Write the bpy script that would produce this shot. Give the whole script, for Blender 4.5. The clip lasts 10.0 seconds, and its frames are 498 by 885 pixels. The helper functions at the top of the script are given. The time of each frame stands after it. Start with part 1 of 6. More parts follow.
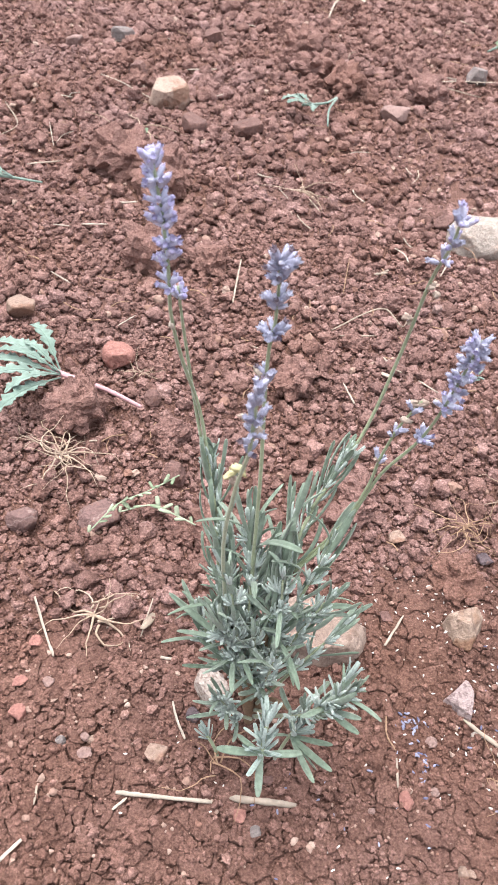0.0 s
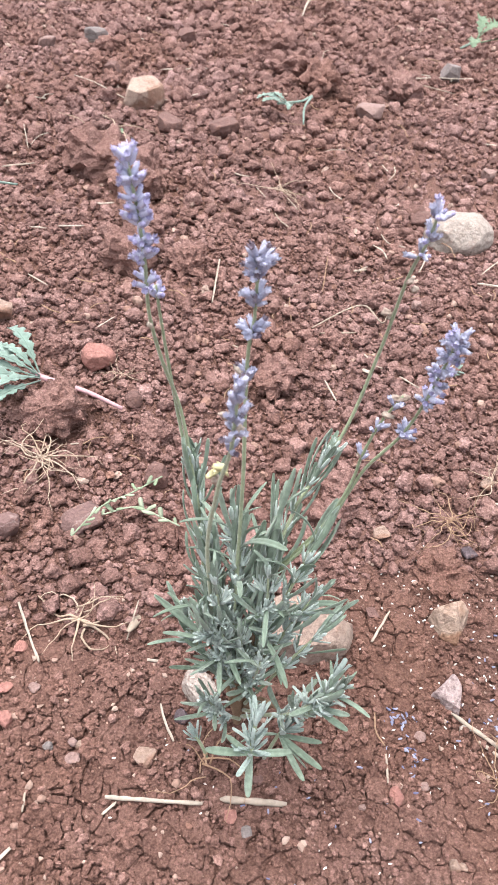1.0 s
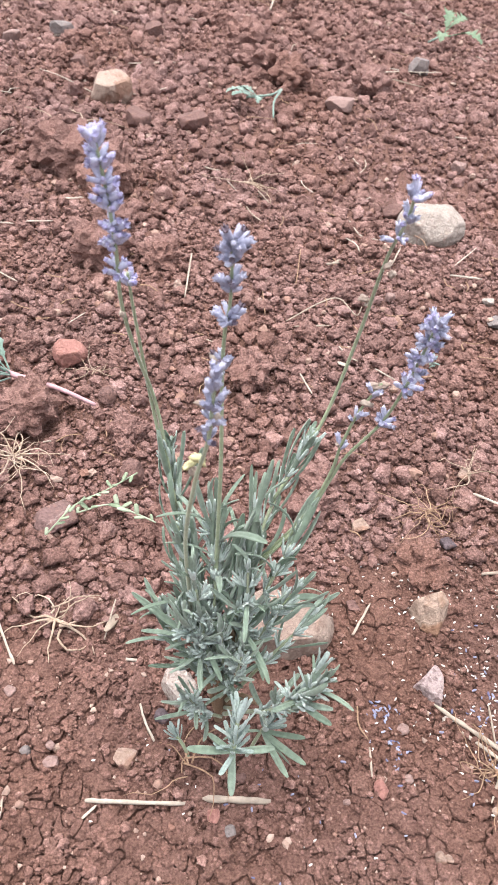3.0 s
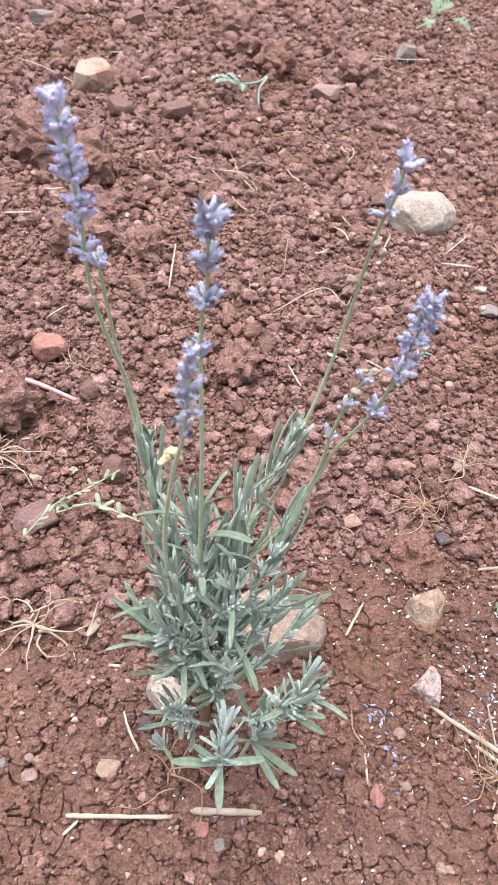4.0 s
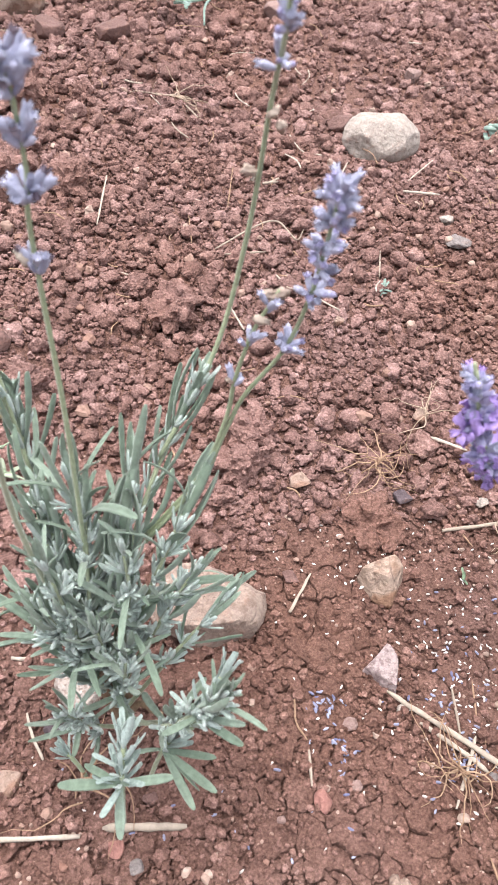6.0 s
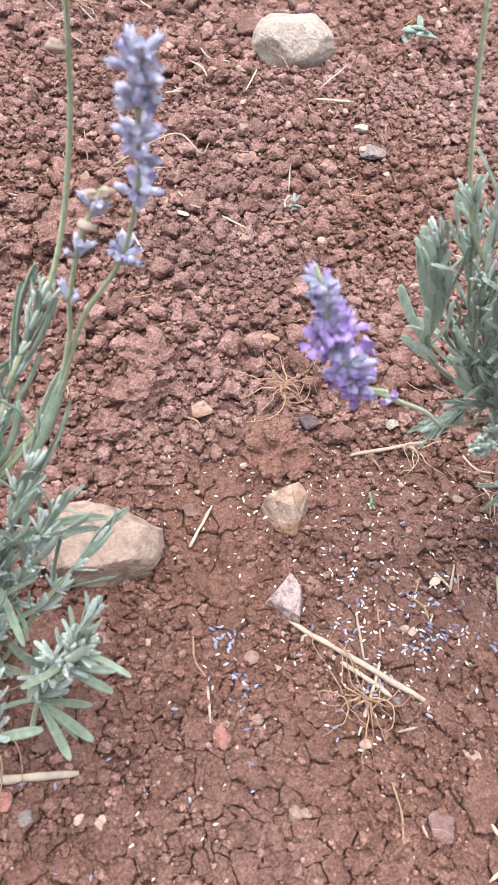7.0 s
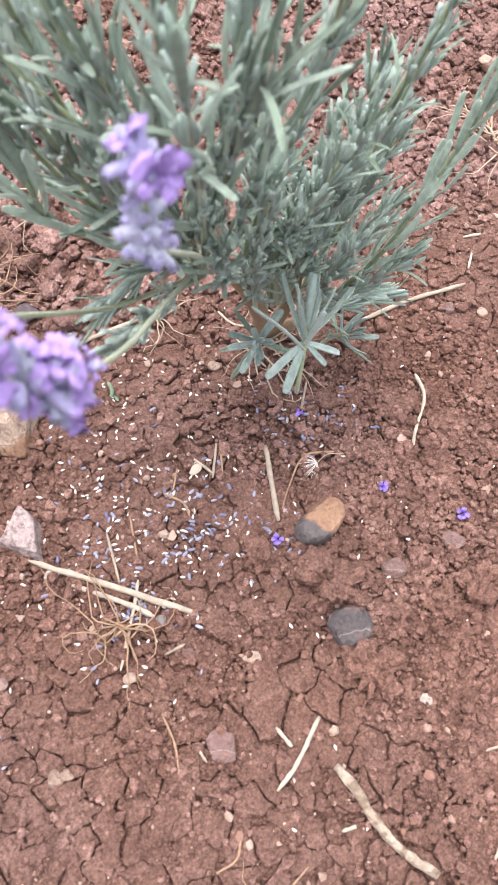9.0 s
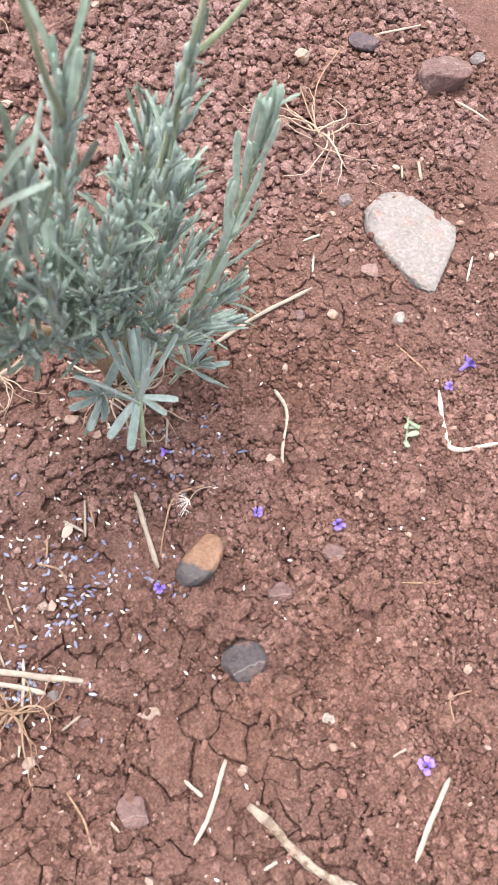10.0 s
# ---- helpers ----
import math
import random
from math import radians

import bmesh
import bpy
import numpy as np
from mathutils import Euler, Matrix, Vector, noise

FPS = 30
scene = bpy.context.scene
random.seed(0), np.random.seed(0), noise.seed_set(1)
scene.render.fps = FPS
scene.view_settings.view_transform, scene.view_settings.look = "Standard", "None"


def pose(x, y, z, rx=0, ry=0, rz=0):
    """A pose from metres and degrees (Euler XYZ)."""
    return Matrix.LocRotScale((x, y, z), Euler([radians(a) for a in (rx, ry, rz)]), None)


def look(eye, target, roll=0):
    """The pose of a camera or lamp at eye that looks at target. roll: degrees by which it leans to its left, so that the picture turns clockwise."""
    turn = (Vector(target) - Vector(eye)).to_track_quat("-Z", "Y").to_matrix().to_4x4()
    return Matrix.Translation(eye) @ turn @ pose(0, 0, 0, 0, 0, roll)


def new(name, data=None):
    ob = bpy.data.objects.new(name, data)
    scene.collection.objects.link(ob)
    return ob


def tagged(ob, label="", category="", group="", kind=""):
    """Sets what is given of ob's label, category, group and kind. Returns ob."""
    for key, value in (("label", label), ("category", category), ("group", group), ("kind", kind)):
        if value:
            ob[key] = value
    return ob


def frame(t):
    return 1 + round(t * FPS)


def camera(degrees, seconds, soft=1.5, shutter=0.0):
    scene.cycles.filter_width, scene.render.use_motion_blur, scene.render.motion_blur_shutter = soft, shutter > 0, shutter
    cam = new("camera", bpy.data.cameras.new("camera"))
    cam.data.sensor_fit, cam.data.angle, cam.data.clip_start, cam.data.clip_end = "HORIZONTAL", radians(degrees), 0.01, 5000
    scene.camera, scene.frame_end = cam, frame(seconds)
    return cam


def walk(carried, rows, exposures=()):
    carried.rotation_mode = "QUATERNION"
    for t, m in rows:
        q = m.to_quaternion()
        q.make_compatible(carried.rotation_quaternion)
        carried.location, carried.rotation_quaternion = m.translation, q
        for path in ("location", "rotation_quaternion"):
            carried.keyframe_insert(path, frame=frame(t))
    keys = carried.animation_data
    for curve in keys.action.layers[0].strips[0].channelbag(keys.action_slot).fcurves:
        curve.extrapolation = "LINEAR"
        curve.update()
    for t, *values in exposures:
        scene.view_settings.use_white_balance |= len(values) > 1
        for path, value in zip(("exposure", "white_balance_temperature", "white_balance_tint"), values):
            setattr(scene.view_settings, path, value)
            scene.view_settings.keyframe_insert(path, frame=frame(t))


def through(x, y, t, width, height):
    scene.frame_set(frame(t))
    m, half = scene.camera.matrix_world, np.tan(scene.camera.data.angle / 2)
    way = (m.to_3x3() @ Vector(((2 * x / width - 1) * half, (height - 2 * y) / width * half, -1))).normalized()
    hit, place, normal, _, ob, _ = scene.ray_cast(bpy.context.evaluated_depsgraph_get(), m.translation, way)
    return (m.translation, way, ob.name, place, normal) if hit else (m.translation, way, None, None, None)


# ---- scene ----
cam = camera(35.9, 10.0, soft=1.0)
cam.data.dof.use_dof, cam.data.dof.focus_distance, cam.data.dof.aperture_fstop = True, 0.6, 30.0
PATH = [
    (0, (0.04, -0.009, 0.569), (0.193, 1.413, -0.829), 8.1),
    (0.5, (0.039, -0.009, 0.568), (0.211, 1.415, -0.826), 8.4),
    (1, (0.041, -0.008, 0.567), (0.237, 1.413, -0.827), 8.0),
    (1.5, (0.043, -0.006, 0.565), (0.247, 1.412, -0.83), 7.6),
    (2, (0.042, -0.005, 0.564), (0.266, 1.413, -0.829), 7.7),
    (2.5, (0.04, -0.006, 0.562), (0.285, 1.41, -0.829), 8.4),
    (4, (0.049, 0.013, 0.538), (0.331, 1.419, -0.856), 8.6),
    (4.5, (0.058, 0.031, 0.521), (0.343, 1.418, -0.891), 8.3),
    (5, (0.07, 0.051, 0.504), (0.365, 1.418, -0.926), 8.0),
    (5.2, (0.076, 0.056, 0.499), (0.38, 1.414, -0.937), 8.2),
    (6.5, (0.124, 0.073, 0.467), (0.477, 1.332, -1.046), 9.0),
    (7, (0.148, 0.078, 0.458), (0.582, 1.241, -1.11), 11.2),
    (7.5, (0.17, 0.078, 0.447), (0.608, 1.174, -1.168), 10.2),
    (8, (0.199, 0.079, 0.432), (0.611, 1.038, -1.274), 9.3),
    (8.5, (0.238, 0.097, 0.419), (0.7, 0.936, -1.337), 10.6),
    (9, (0.286, 0.109, 0.419), (0.838, 0.866, -1.348), 11.4),
    (9.5, (0.313, 0.117, 0.433), (0.926, 0.824, -1.334), 11.0),
    (10, (0.34, 0.114, 0.435), (1.006, 0.749, -1.34), 10.0),
]
walk(cam, [(t, look(eye, target, roll)) for t, eye, target, roll in PATH], [(0, 1.61), (2.7, 1.61), (5.2, 1.63), (7.5, 1.68), (10.0, 1.70)])

# ---- light: a bright overcast sky with a veiled, wide sun ----
world = bpy.data.worlds.new("overcast_sky")
scene.world = world
world.use_nodes = True
wn, wl = world.node_tree.nodes, world.node_tree.links
sky = wn.new("ShaderNodeTexSky")
sky.sky_type, sky.sun_disc = "NISHITA", False
sky.sun_elevation, sky.sun_rotation = radians(80), radians(-45)
sky.dust_density = 4.0
veil = wn.new("ShaderNodeHueSaturation")
veil.inputs["Saturation"].default_value = 0.3
wl.new(sky.outputs[0], veil.inputs["Color"])
wl.new(veil.outputs[0], wn["Background"].inputs["Color"])
wn["Background"].inputs["Strength"].default_value = 0.145
sun = new("sun", bpy.data.lights.new("sun", "SUN"))
sun.data.energy, sun.data.angle, sun.data.color = 1.45, radians(55), (1.0, 0.97, 0.95)
sun.matrix_world = look((-0.12 * 5, 0.02 * 5, 1.0 * 5), (0, 0, 0))

# ---- materials ----
def material(name):
    m = bpy.data.materials.new(name)
    m.use_nodes = True
    return m, m.node_tree.nodes, m.node_tree.links, m.node_tree.nodes["Principled BSDF"]


def noise_node(nodes, links, scale, detail=4.0, rough=0.6, coords="Object", vector=None):
    n = nodes.new("ShaderNodeTexNoise")
    n.inputs["Scale"].default_value, n.inputs["Detail"].default_value, n.inputs["Roughness"].default_value = scale, detail, rough
    if vector is None:
        tc = nodes.new("ShaderNodeTexCoord")
        vector = tc.outputs[coords]
    links.new(vector, n.inputs["Vector"])
    return n


def ramp(nodes, links, source, *stops):
    r = nodes.new("ShaderNodeValToRGB")
    while len(r.color_ramp.elements) < len(stops):
        r.color_ramp.elements.new(0.5)
    for e, (p, c) in zip(r.color_ramp.elements, stops):
        e.position, e.color = p, (*c, 1)
    links.new(source, r.inputs["Fac"])
    return r


def mixed(nodes, links, kind, fac, a, b):
    m = nodes.new("ShaderNodeMix")
    m.data_type, m.blend_type = "RGBA", kind
    for value, socket in ((fac, m.inputs[0]), (a, m.inputs[6]), (b, m.inputs[7])):
        if isinstance(value, (int, float)):
            socket.default_value = value
        elif isinstance(value, tuple):
            socket.default_value = (*value, 1)
        else:
            links.new(value, socket)
    return m.outputs[2]


def bumped(nodes, links, shader, *layers):
    normal = None
    for source, strength, distance in layers:
        b = nodes.new("ShaderNodeBump")
        b.inputs["Strength"].default_value, b.inputs["Distance"].default_value = strength, distance
        links.new(source, b.inputs["Height"])
        if normal is not None:
            links.new(normal, b.inputs["Normal"])
        normal = b.outputs["Normal"]
    links.new(normal, shader.inputs["Normal"])


def soil_material(name, island, tint=(1.0, 1.0, 1.0)):
    """Dry iron-red loam: dusty light crumbs over darker moist earth, with the grain's shading painted into the colour.
    """
    m, n, l, p = material(name)
    geo = n.new("ShaderNodeNewGeometry")
    where = geo.outputs["Position"]
    broad = noise_node(n, l, 5.0, 3, 0.5, vector=where)
    patch = noise_node(n, l, 38.0, 5, 0.65, vector=where)
    grain = noise_node(n, l, 620.0, 4, 0.75, vector=where)
    vor = n.new("ShaderNodeTexVoronoi")
    vor.inputs["Scale"].default_value = 330.0
    l.new(where, vor.inputs["Vector"])
    low, high = (0.28, 0.74) if island else (0.05, 0.95)
    tone = ramp(n, l, broad.outputs[0], (0.3, (0.93, 0.88, 0.82)), (0.7, (1.06, 1.09, 1.13)))
    base = ramp(n, l, patch.outputs[0], *[(q, tuple(a * b for a, b in zip(col, tint))) for q, col in ((low, SOIL_DARK), (0.5, SOIL_MID), (high, SOIL_LIGHT))])
    c = mixed(n, l, "MULTIPLY", 1.0, base.outputs[0], tone.outputs[0])
    # Painted grain shading: dark pits, light tops, from the noise that drives the bump.
    fine = ramp(n, l, grain.outputs[0], (0.36, (0.58, 0.55, 0.54)), (0.5, (0.98, 0.98, 0.98)), (0.67, (1.5, 1.55, 1.6)))
    c = mixed(n, l, "MULTIPLY", 0.85, c, fine.outputs[0])
    if island:
        one = ramp(n, l, geo.outputs["Random Per Island"], (0.0, (0.74, 0.72, 0.7)), (0.5, (1.0, 1.0, 1.0)), (0.85, (1.16, 1.18, 1.19)), (1.0, (1.32, 1.38, 1.42)))
        c = mixed(n, l, "MULTIPLY", 0.9, c, one.outputs[0])
    speck = ramp(n, l, vor.outputs["Color"], (0.15, (0.8, 0.78, 0.77)), (0.5, (1.0, 1.0, 1.0)), (0.8, (1.2, 1.22, 1.24)))
    c = mixed(n, l, "MULTIPLY", 0.7, c, speck.outputs[0])
    l.new(c, p.inputs["Base Color"])
    p.inputs["Roughness"].default_value = 0.95
    p.inputs["Specular IOR Level"].default_value = 0.18
    mid = noise_node(n, l, 150.0, 5, 0.7, vector=where)
    bumped(n, l, p, (mid.outputs[0], 0.45 if island else 0.8, 0.002 if island else 0.003), (vor.outputs["Distance"], 0.8, 0.0022), (grain.outputs[0], 0.8, 0.0012))
    return m


SOIL_DARK, SOIL_MID, SOIL_LIGHT = (0.105, 0.057, 0.0475), (0.172, 0.097, 0.083), (0.243, 0.147, 0.128)
SOIL = soil_material("red_soil", False, (0.82, 0.79, 0.745))
CLOD = soil_material("red_soil_clods", True, (1.13, 1.15, 1.18))
CRUMB = soil_material("red_soil_crumbs", True, (1.0, 0.965, 0.925))
BROKEN = soil_material("broken_red_soil", False, (1.18, 1.2, 1.22))
BEDCLOD = soil_material("crusted_red_clod", False, (1.02, 0.98, 0.92))


def stone_material(name, a, b, spots=None, spot_scale=260.0, veins=None, second=None, rough=0.8, side=None):
    m, n, l, p = material(name)
    tc = n.new("ShaderNodeTexCoord").outputs["Object"]
    big = noise_node(n, l, 45.0, 6, 0.65, vector=tc)
    small = noise_node(n, l, 380.0, 4, 0.7, vector=tc)
    c = ramp(n, l, big.outputs[0], (0.32, a), (0.68, b)).outputs[0]
    if second:
        split = noise_node(n, l, 24.0, 3, 0.5, vector=tc)
        where = split.outputs[0]
        if side:
            along, sum_ = n.new("ShaderNodeVectorMath"), n.new("ShaderNodeMath")
            along.operation, along.inputs[1].default_value = "DOT_PRODUCT", [20 * a for a in side]
            l.new(tc, along.inputs[0])
            sum_.operation = "ADD"
            l.new(along.outputs["Value"], sum_.inputs[0])
            l.new(where, sum_.inputs[1])
            where = sum_.outputs[0]
        f = ramp(n, l, where, (0.6 if side else 0.49, (0, 0, 0)), (0.66 if side else 0.57, (1, 1, 1)))
        c = mixed(n, l, "MIX", f.outputs[0], c, second)
    if spots:
        s = noise_node(n, l, spot_scale, 2, 0.5, vector=tc)
        f = ramp(n, l, s.outputs[0], (0.5, (0, 0, 0)), (0.62, (0.75, 0.75, 0.75)))
        c = mixed(n, l, "MIX", f.outputs[0], c, spots)
    if veins:
        s = noise_node(n, l, 30.0, 3, 0.5, vector=tc)
        f = ramp(n, l, s.outputs[0], (0.485, (0, 0, 0)), (0.5, (0.8, 0.8, 0.8)), (0.515, (0, 0, 0)))
        c = mixed(n, l, "MIX", f.outputs[0], c, veins)
    dust = ramp(n, l, small.outputs[0], (0.35, (0.72, 0.68, 0.66)), (0.65, (1.14, 1.13, 1.12)))
    c = mixed(n, l, "MULTIPLY", 0.7, c, dust.outputs[0])
    soilf = noise_node(n, l, 90.0, 5, 0.7, vector=tc)
    f = ramp(n, l, soilf.outputs[0], (0.56, (0, 0, 0)), (0.74, (0.65, 0.65, 0.65)))
    c = mixed(n, l, "MIX", f.outputs[0], c, (0.26, 0.125, 0.085))
    l.new(c, p.inputs["Base Color"])
    p.inputs["Roughness"].default_value = rough
    p.inputs["Specular IOR Level"].default_value = 0.3
    bumped(n, l, p, (big.outputs[0], 0.9, 0.006), (soilf.outputs[0], 0.6, 0.0025), (small.outputs[0], 0.7, 0.0012))
    return m


CREAM = stone_material("cream_stone", (0.31, 0.225, 0.182), (0.4, 0.315, 0.268), second=(0.243, 0.150, 0.113))
GREY = stone_material("grey_stone", (0.163, 0.142, 0.139), (0.219, 0.186, 0.181))
PINK = stone_material("pink_stone", (0.225, 0.145, 0.130), (0.286, 0.199, 0.183))
ROSE = stone_material("rose_stone", (0.130, 0.072, 0.064), (0.175, 0.102, 0.090))
PALE = stone_material("pale_stone", (0.31, 0.27, 0.24), (0.39, 0.34, 0.31), spots=(0.26, 0.215, 0.19), spot_scale=150.0)
RED = stone_material("red_stone", (0.25, 0.118, 0.1), (0.33, 0.165, 0.142))
TAN = stone_material("tan_stone", (0.245, 0.168, 0.133), (0.318, 0.235, 0.197), second=(0.223, 0.135, 0.102))
FACET = stone_material("patchy_tan_stone", (0.285, 0.205, 0.16), (0.37, 0.285, 0.235), second=(0.235, 0.135, 0.09), veins=(0.17, 0.12, 0.1))
MAUVE = stone_material("mauve_stone", (0.145, 0.088, 0.083), (0.195, 0.122, 0.113), veins=(0.27, 0.2, 0.19))
SLATE = stone_material("slate_stone", (0.081, 0.060, 0.069), (0.126, 0.096, 0.106))
DARK = stone_material("dark_veined_stone", (0.061, 0.051, 0.055), (0.097, 0.081, 0.085), veins=(0.204, 0.172, 0.171))
SPECK = stone_material("speckled_stone", (0.302, 0.232, 0.226), (0.364, 0.296, 0.294), spots=(0.149, 0.101, 0.103), spot_scale=330.0)
SPECKW = stone_material("white_speckled_stone", (0.37, 0.32, 0.29), (0.43, 0.375, 0.34), spots=(0.22, 0.15, 0.125), spot_scale=420.0)
BUFF = stone_material("buff_stone", (0.225, 0.162, 0.135), (0.335, 0.26, 0.22), spots=(0.19, 0.13, 0.105), spot_scale=140.0)
STONE = stone_material("pale_grey_stone", (0.215, 0.19, 0.178), (0.25, 0.224, 0.212), spots=(0.285, 0.262, 0.25), spot_scale=300.0)
ORANGE = stone_material("orange_stone", (0.235, 0.13, 0.083), (0.29, 0.18, 0.125), second=(0.1, 0.087, 0.09), side=(-1.6, 0.0, 0.0))


def plant_material(name, a, b, rough=0.7, scale=160.0, through=0.0, bump=0.4, fuzz=0.0, per_island=False, stretch=None):
    """Fibre and leaf surfaces: two tones by piece, fine streaks along it, slight show-through."""
    m, n, l, p = material(name)
    tc = n.new("ShaderNodeTexCoord").outputs["Object"]
    if stretch:
        mp = n.new("ShaderNodeMapping")
        mp.inputs["Scale"].default_value = stretch
        l.new(tc, mp.inputs["Vector"])
        tc = mp.outputs[0]
    streak = noise_node(n, l, scale, 4, 0.65, vector=tc)
    if per_island:
        which = n.new("ShaderNodeNewGeometry").outputs["Random Per Island"]
    else:
        which = n.new("ShaderNodeObjectInfo").outputs["Random"]
    c = ramp(n, l, which, (0.0, a), (1.0, b)).outputs[0]
    f = ramp(n, l, streak.outputs[0], (0.32, (0.74, 0.74, 0.74)), (0.68, (1.2, 1.2, 1.2)))
    c = mixed(n, l, "MULTIPLY", 0.8, c, f.outputs[0])
    l.new(c, p.inputs["Base Color"])
    p.inputs["Roughness"].default_value = rough
    p.inputs["Specular IOR Level"].default_value = 0.25
    if fuzz:
        p.inputs["Sheen Weight"].default_value = fuzz
        p.inputs["Sheen Roughness"].default_value = 0.5
    bumped(n, l, p, (streak.outputs[0], bump, 0.0006))
    if through:
        t = n.new("ShaderNodeBsdfTranslucent")
        l.new(c, t.inputs["Color"])
        mx = n.new("ShaderNodeMixShader")
        mx.inputs[0].default_value = through
        l.new(p.outputs[0], mx.inputs[1])
        l.new(t.outputs[0], mx.inputs[2])
        l.new(mx.outputs[0], n["Material Output"].inputs["Surface"])
    return m


LEAF = plant_material("lavender_leaf", (0.195, 0.262, 0.195), (0.31, 0.385, 0.315), 0.75, 9.0, 0.4, 0.5, 0.4)
TUFT = plant_material("lavender_young_leaf", (0.42, 0.5, 0.455), (0.54, 0.615, 0.59), 0.8, 300.0, 0.35, 0.4, 0.4, True)
# Lit copy of TUFT: colour and show-through raised against the denser plant's self-shading.
LIFTEDTUFT = plant_material("lavender_lightened_young_leaf", (0.45, 0.54, 0.49), (0.58, 0.66, 0.625), 0.8, 300.0, 0.6, 0.4, 0.5, True)
# Silvery leaf, its colour also raised against the denser plant's self-shading.
SILVER = plant_material("lavender_silvery_leaf", (0.46, 0.56, 0.485), (0.6, 0.685, 0.62), 0.8, 9.0, 0.6, 0.4, 0.5)
FINGER = plant_material("lavender_shoot_tip_leaf", (0.3, 0.38, 0.35), (0.42, 0.5, 0.475), 0.8, 9.0, 0.35, 0.4, 0.4)
STALK = plant_material("lavender_stalk", (0.2, 0.24, 0.14), (0.28, 0.32, 0.21), 0.7, 400.0, 0.0, 0.5, 0.3)
WOOD = plant_material("woody_stem", (0.2, 0.13, 0.085), (0.3, 0.21, 0.14), 0.9, 500.0, 0.0, 1.0)
CALYX = plant_material("lavender_calyx", (0.45, 0.45, 0.61), (0.59, 0.59, 0.73), 0.85, 6.0, 0.2, 0.5, 0.2)
CALYXGREY = plant_material("faded_lavender_calyx", (0.28, 0.285, 0.4), (0.4, 0.405, 0.53), 0.85, 6.0, 0.15, 0.5, 0.15)
BUD = plant_material("lavender_bud", (0.29, 0.265, 0.46), (0.39, 0.365, 0.56), 0.7, 6.0, 0.1, 0.4, 0.3)
PETAL = plant_material("lavender_petal", (0.4, 0.28, 0.62), (0.47, 0.34, 0.69), 0.85, 10.0, 0.3, 0.3)
WITHERED = plant_material("withered_petal", (0.11, 0.085, 0.12), (0.18, 0.14, 0.17), 0.9, 12.0, 0.0, 0.6)
DRYPETAL = plant_material("dried_petal", (0.36, 0.28, 0.235), (0.46, 0.39, 0.33), 0.85, 12.0, 0.15, 0.6)
STICK = stone_material("pale_dry_wood", (0.23, 0.17, 0.13), (0.4, 0.335, 0.275), spots=(0.16, 0.11, 0.08), spot_scale=170.0)
STRAW = plant_material("straw", (0.27, 0.215, 0.17), (0.41, 0.355, 0.3), 0.7, 190.0, 0.0, 0.8, 0.0, False)
ROOT = plant_material("dry_root", (0.24, 0.145, 0.095), (0.35, 0.235, 0.16), 0.85, 400.0, 0.0, 0.6, 0.0, True)
PALEROOT = plant_material("pale_dry_root", (0.31, 0.23, 0.17), (0.41, 0.32, 0.255), 0.85, 400.0, 0.0, 0.6, 0.0, True)
WEED = plant_material("weed_leaf", (0.165, 0.24, 0.2), (0.235, 0.32, 0.275), 0.7, 120.0, 0.2, 0.6, 0.3)
WEEDGREEN = plant_material("green_weed_leaf", (0.13, 0.19, 0.12), (0.19, 0.255, 0.17), 0.6, 120.0, 0.15, 0.6)
WEEDSTEM = plant_material("purple_weed_stem", (0.42, 0.25, 0.27), (0.52, 0.34, 0.34), 0.6, 150.0, 0.0, 0.5)
YELLOWLEAF = plant_material("yellowed_bract", (0.5, 0.47, 0.24), (0.62, 0.58, 0.34), 0.7, 150.0, 0.2, 0.5)
HUSK = plant_material("white_husk", (0.46, 0.4, 0.37), (0.66, 0.62, 0.6), 0.75, 300.0, 0.0, 0.4, 0.0, True)
BLUEHUSK = plant_material("fallen_blue_calyx", (0.11, 0.11, 0.2), (0.3, 0.31, 0.4), 0.8, 300.0, 0.0, 0.5, 0.0, True)

# ---- helpers for building ----
def part(name, bm, mat, parent=None, label="", smooth=True):
    """Links a bmesh as one mesh object, under a thing or a part."""
    me = bpy.data.meshes.new(name)
    bm.to_mesh(me)
    bm.free()
    if smooth:
        me.shade_smooth()
    me.materials.append(mat)
    ob = new(name, me)
    if parent is not None:
        ob.parent = parent
    if label:
        ob["label"] = label
    return ob


def mesh_of(name, verts, faces, mat, smooth=True):
    me = bpy.data.meshes.new(name)
    me.from_pydata([tuple(v) for v in verts], [], [tuple(f) for f in faces])
    if smooth:
        me.shade_smooth()
    me.materials.append(mat)
    return me


def array_mesh(name, verts, tris, mat, smooth=True):
    """A triangle mesh straight from arrays."""
    me = bpy.data.meshes.new(name)
    me.vertices.add(len(verts))
    me.vertices.foreach_set("co", np.ascontiguousarray(verts, dtype=np.float32).ravel())
    k = tris.shape[1]
    me.loops.add(tris.size)
    me.loops.foreach_set("vertex_index", np.ascontiguousarray(tris, dtype=np.int32).ravel())
    me.polygons.add(len(tris))
    me.polygons.foreach_set("loop_start", np.arange(0, tris.size, k, dtype=np.int32))
    me.update(calc_edges=True)
    if smooth:
        me.shade_smooth()
    else:
        me.shade_flat()
    me.materials.append(mat)
    return me


# ---- the lie of the land ----
def hashed(i, j, seed):
    v = np.sin(i * 127.1 + j * 311.7 + seed * 74.7) * 43758.5453
    return v - np.floor(v)


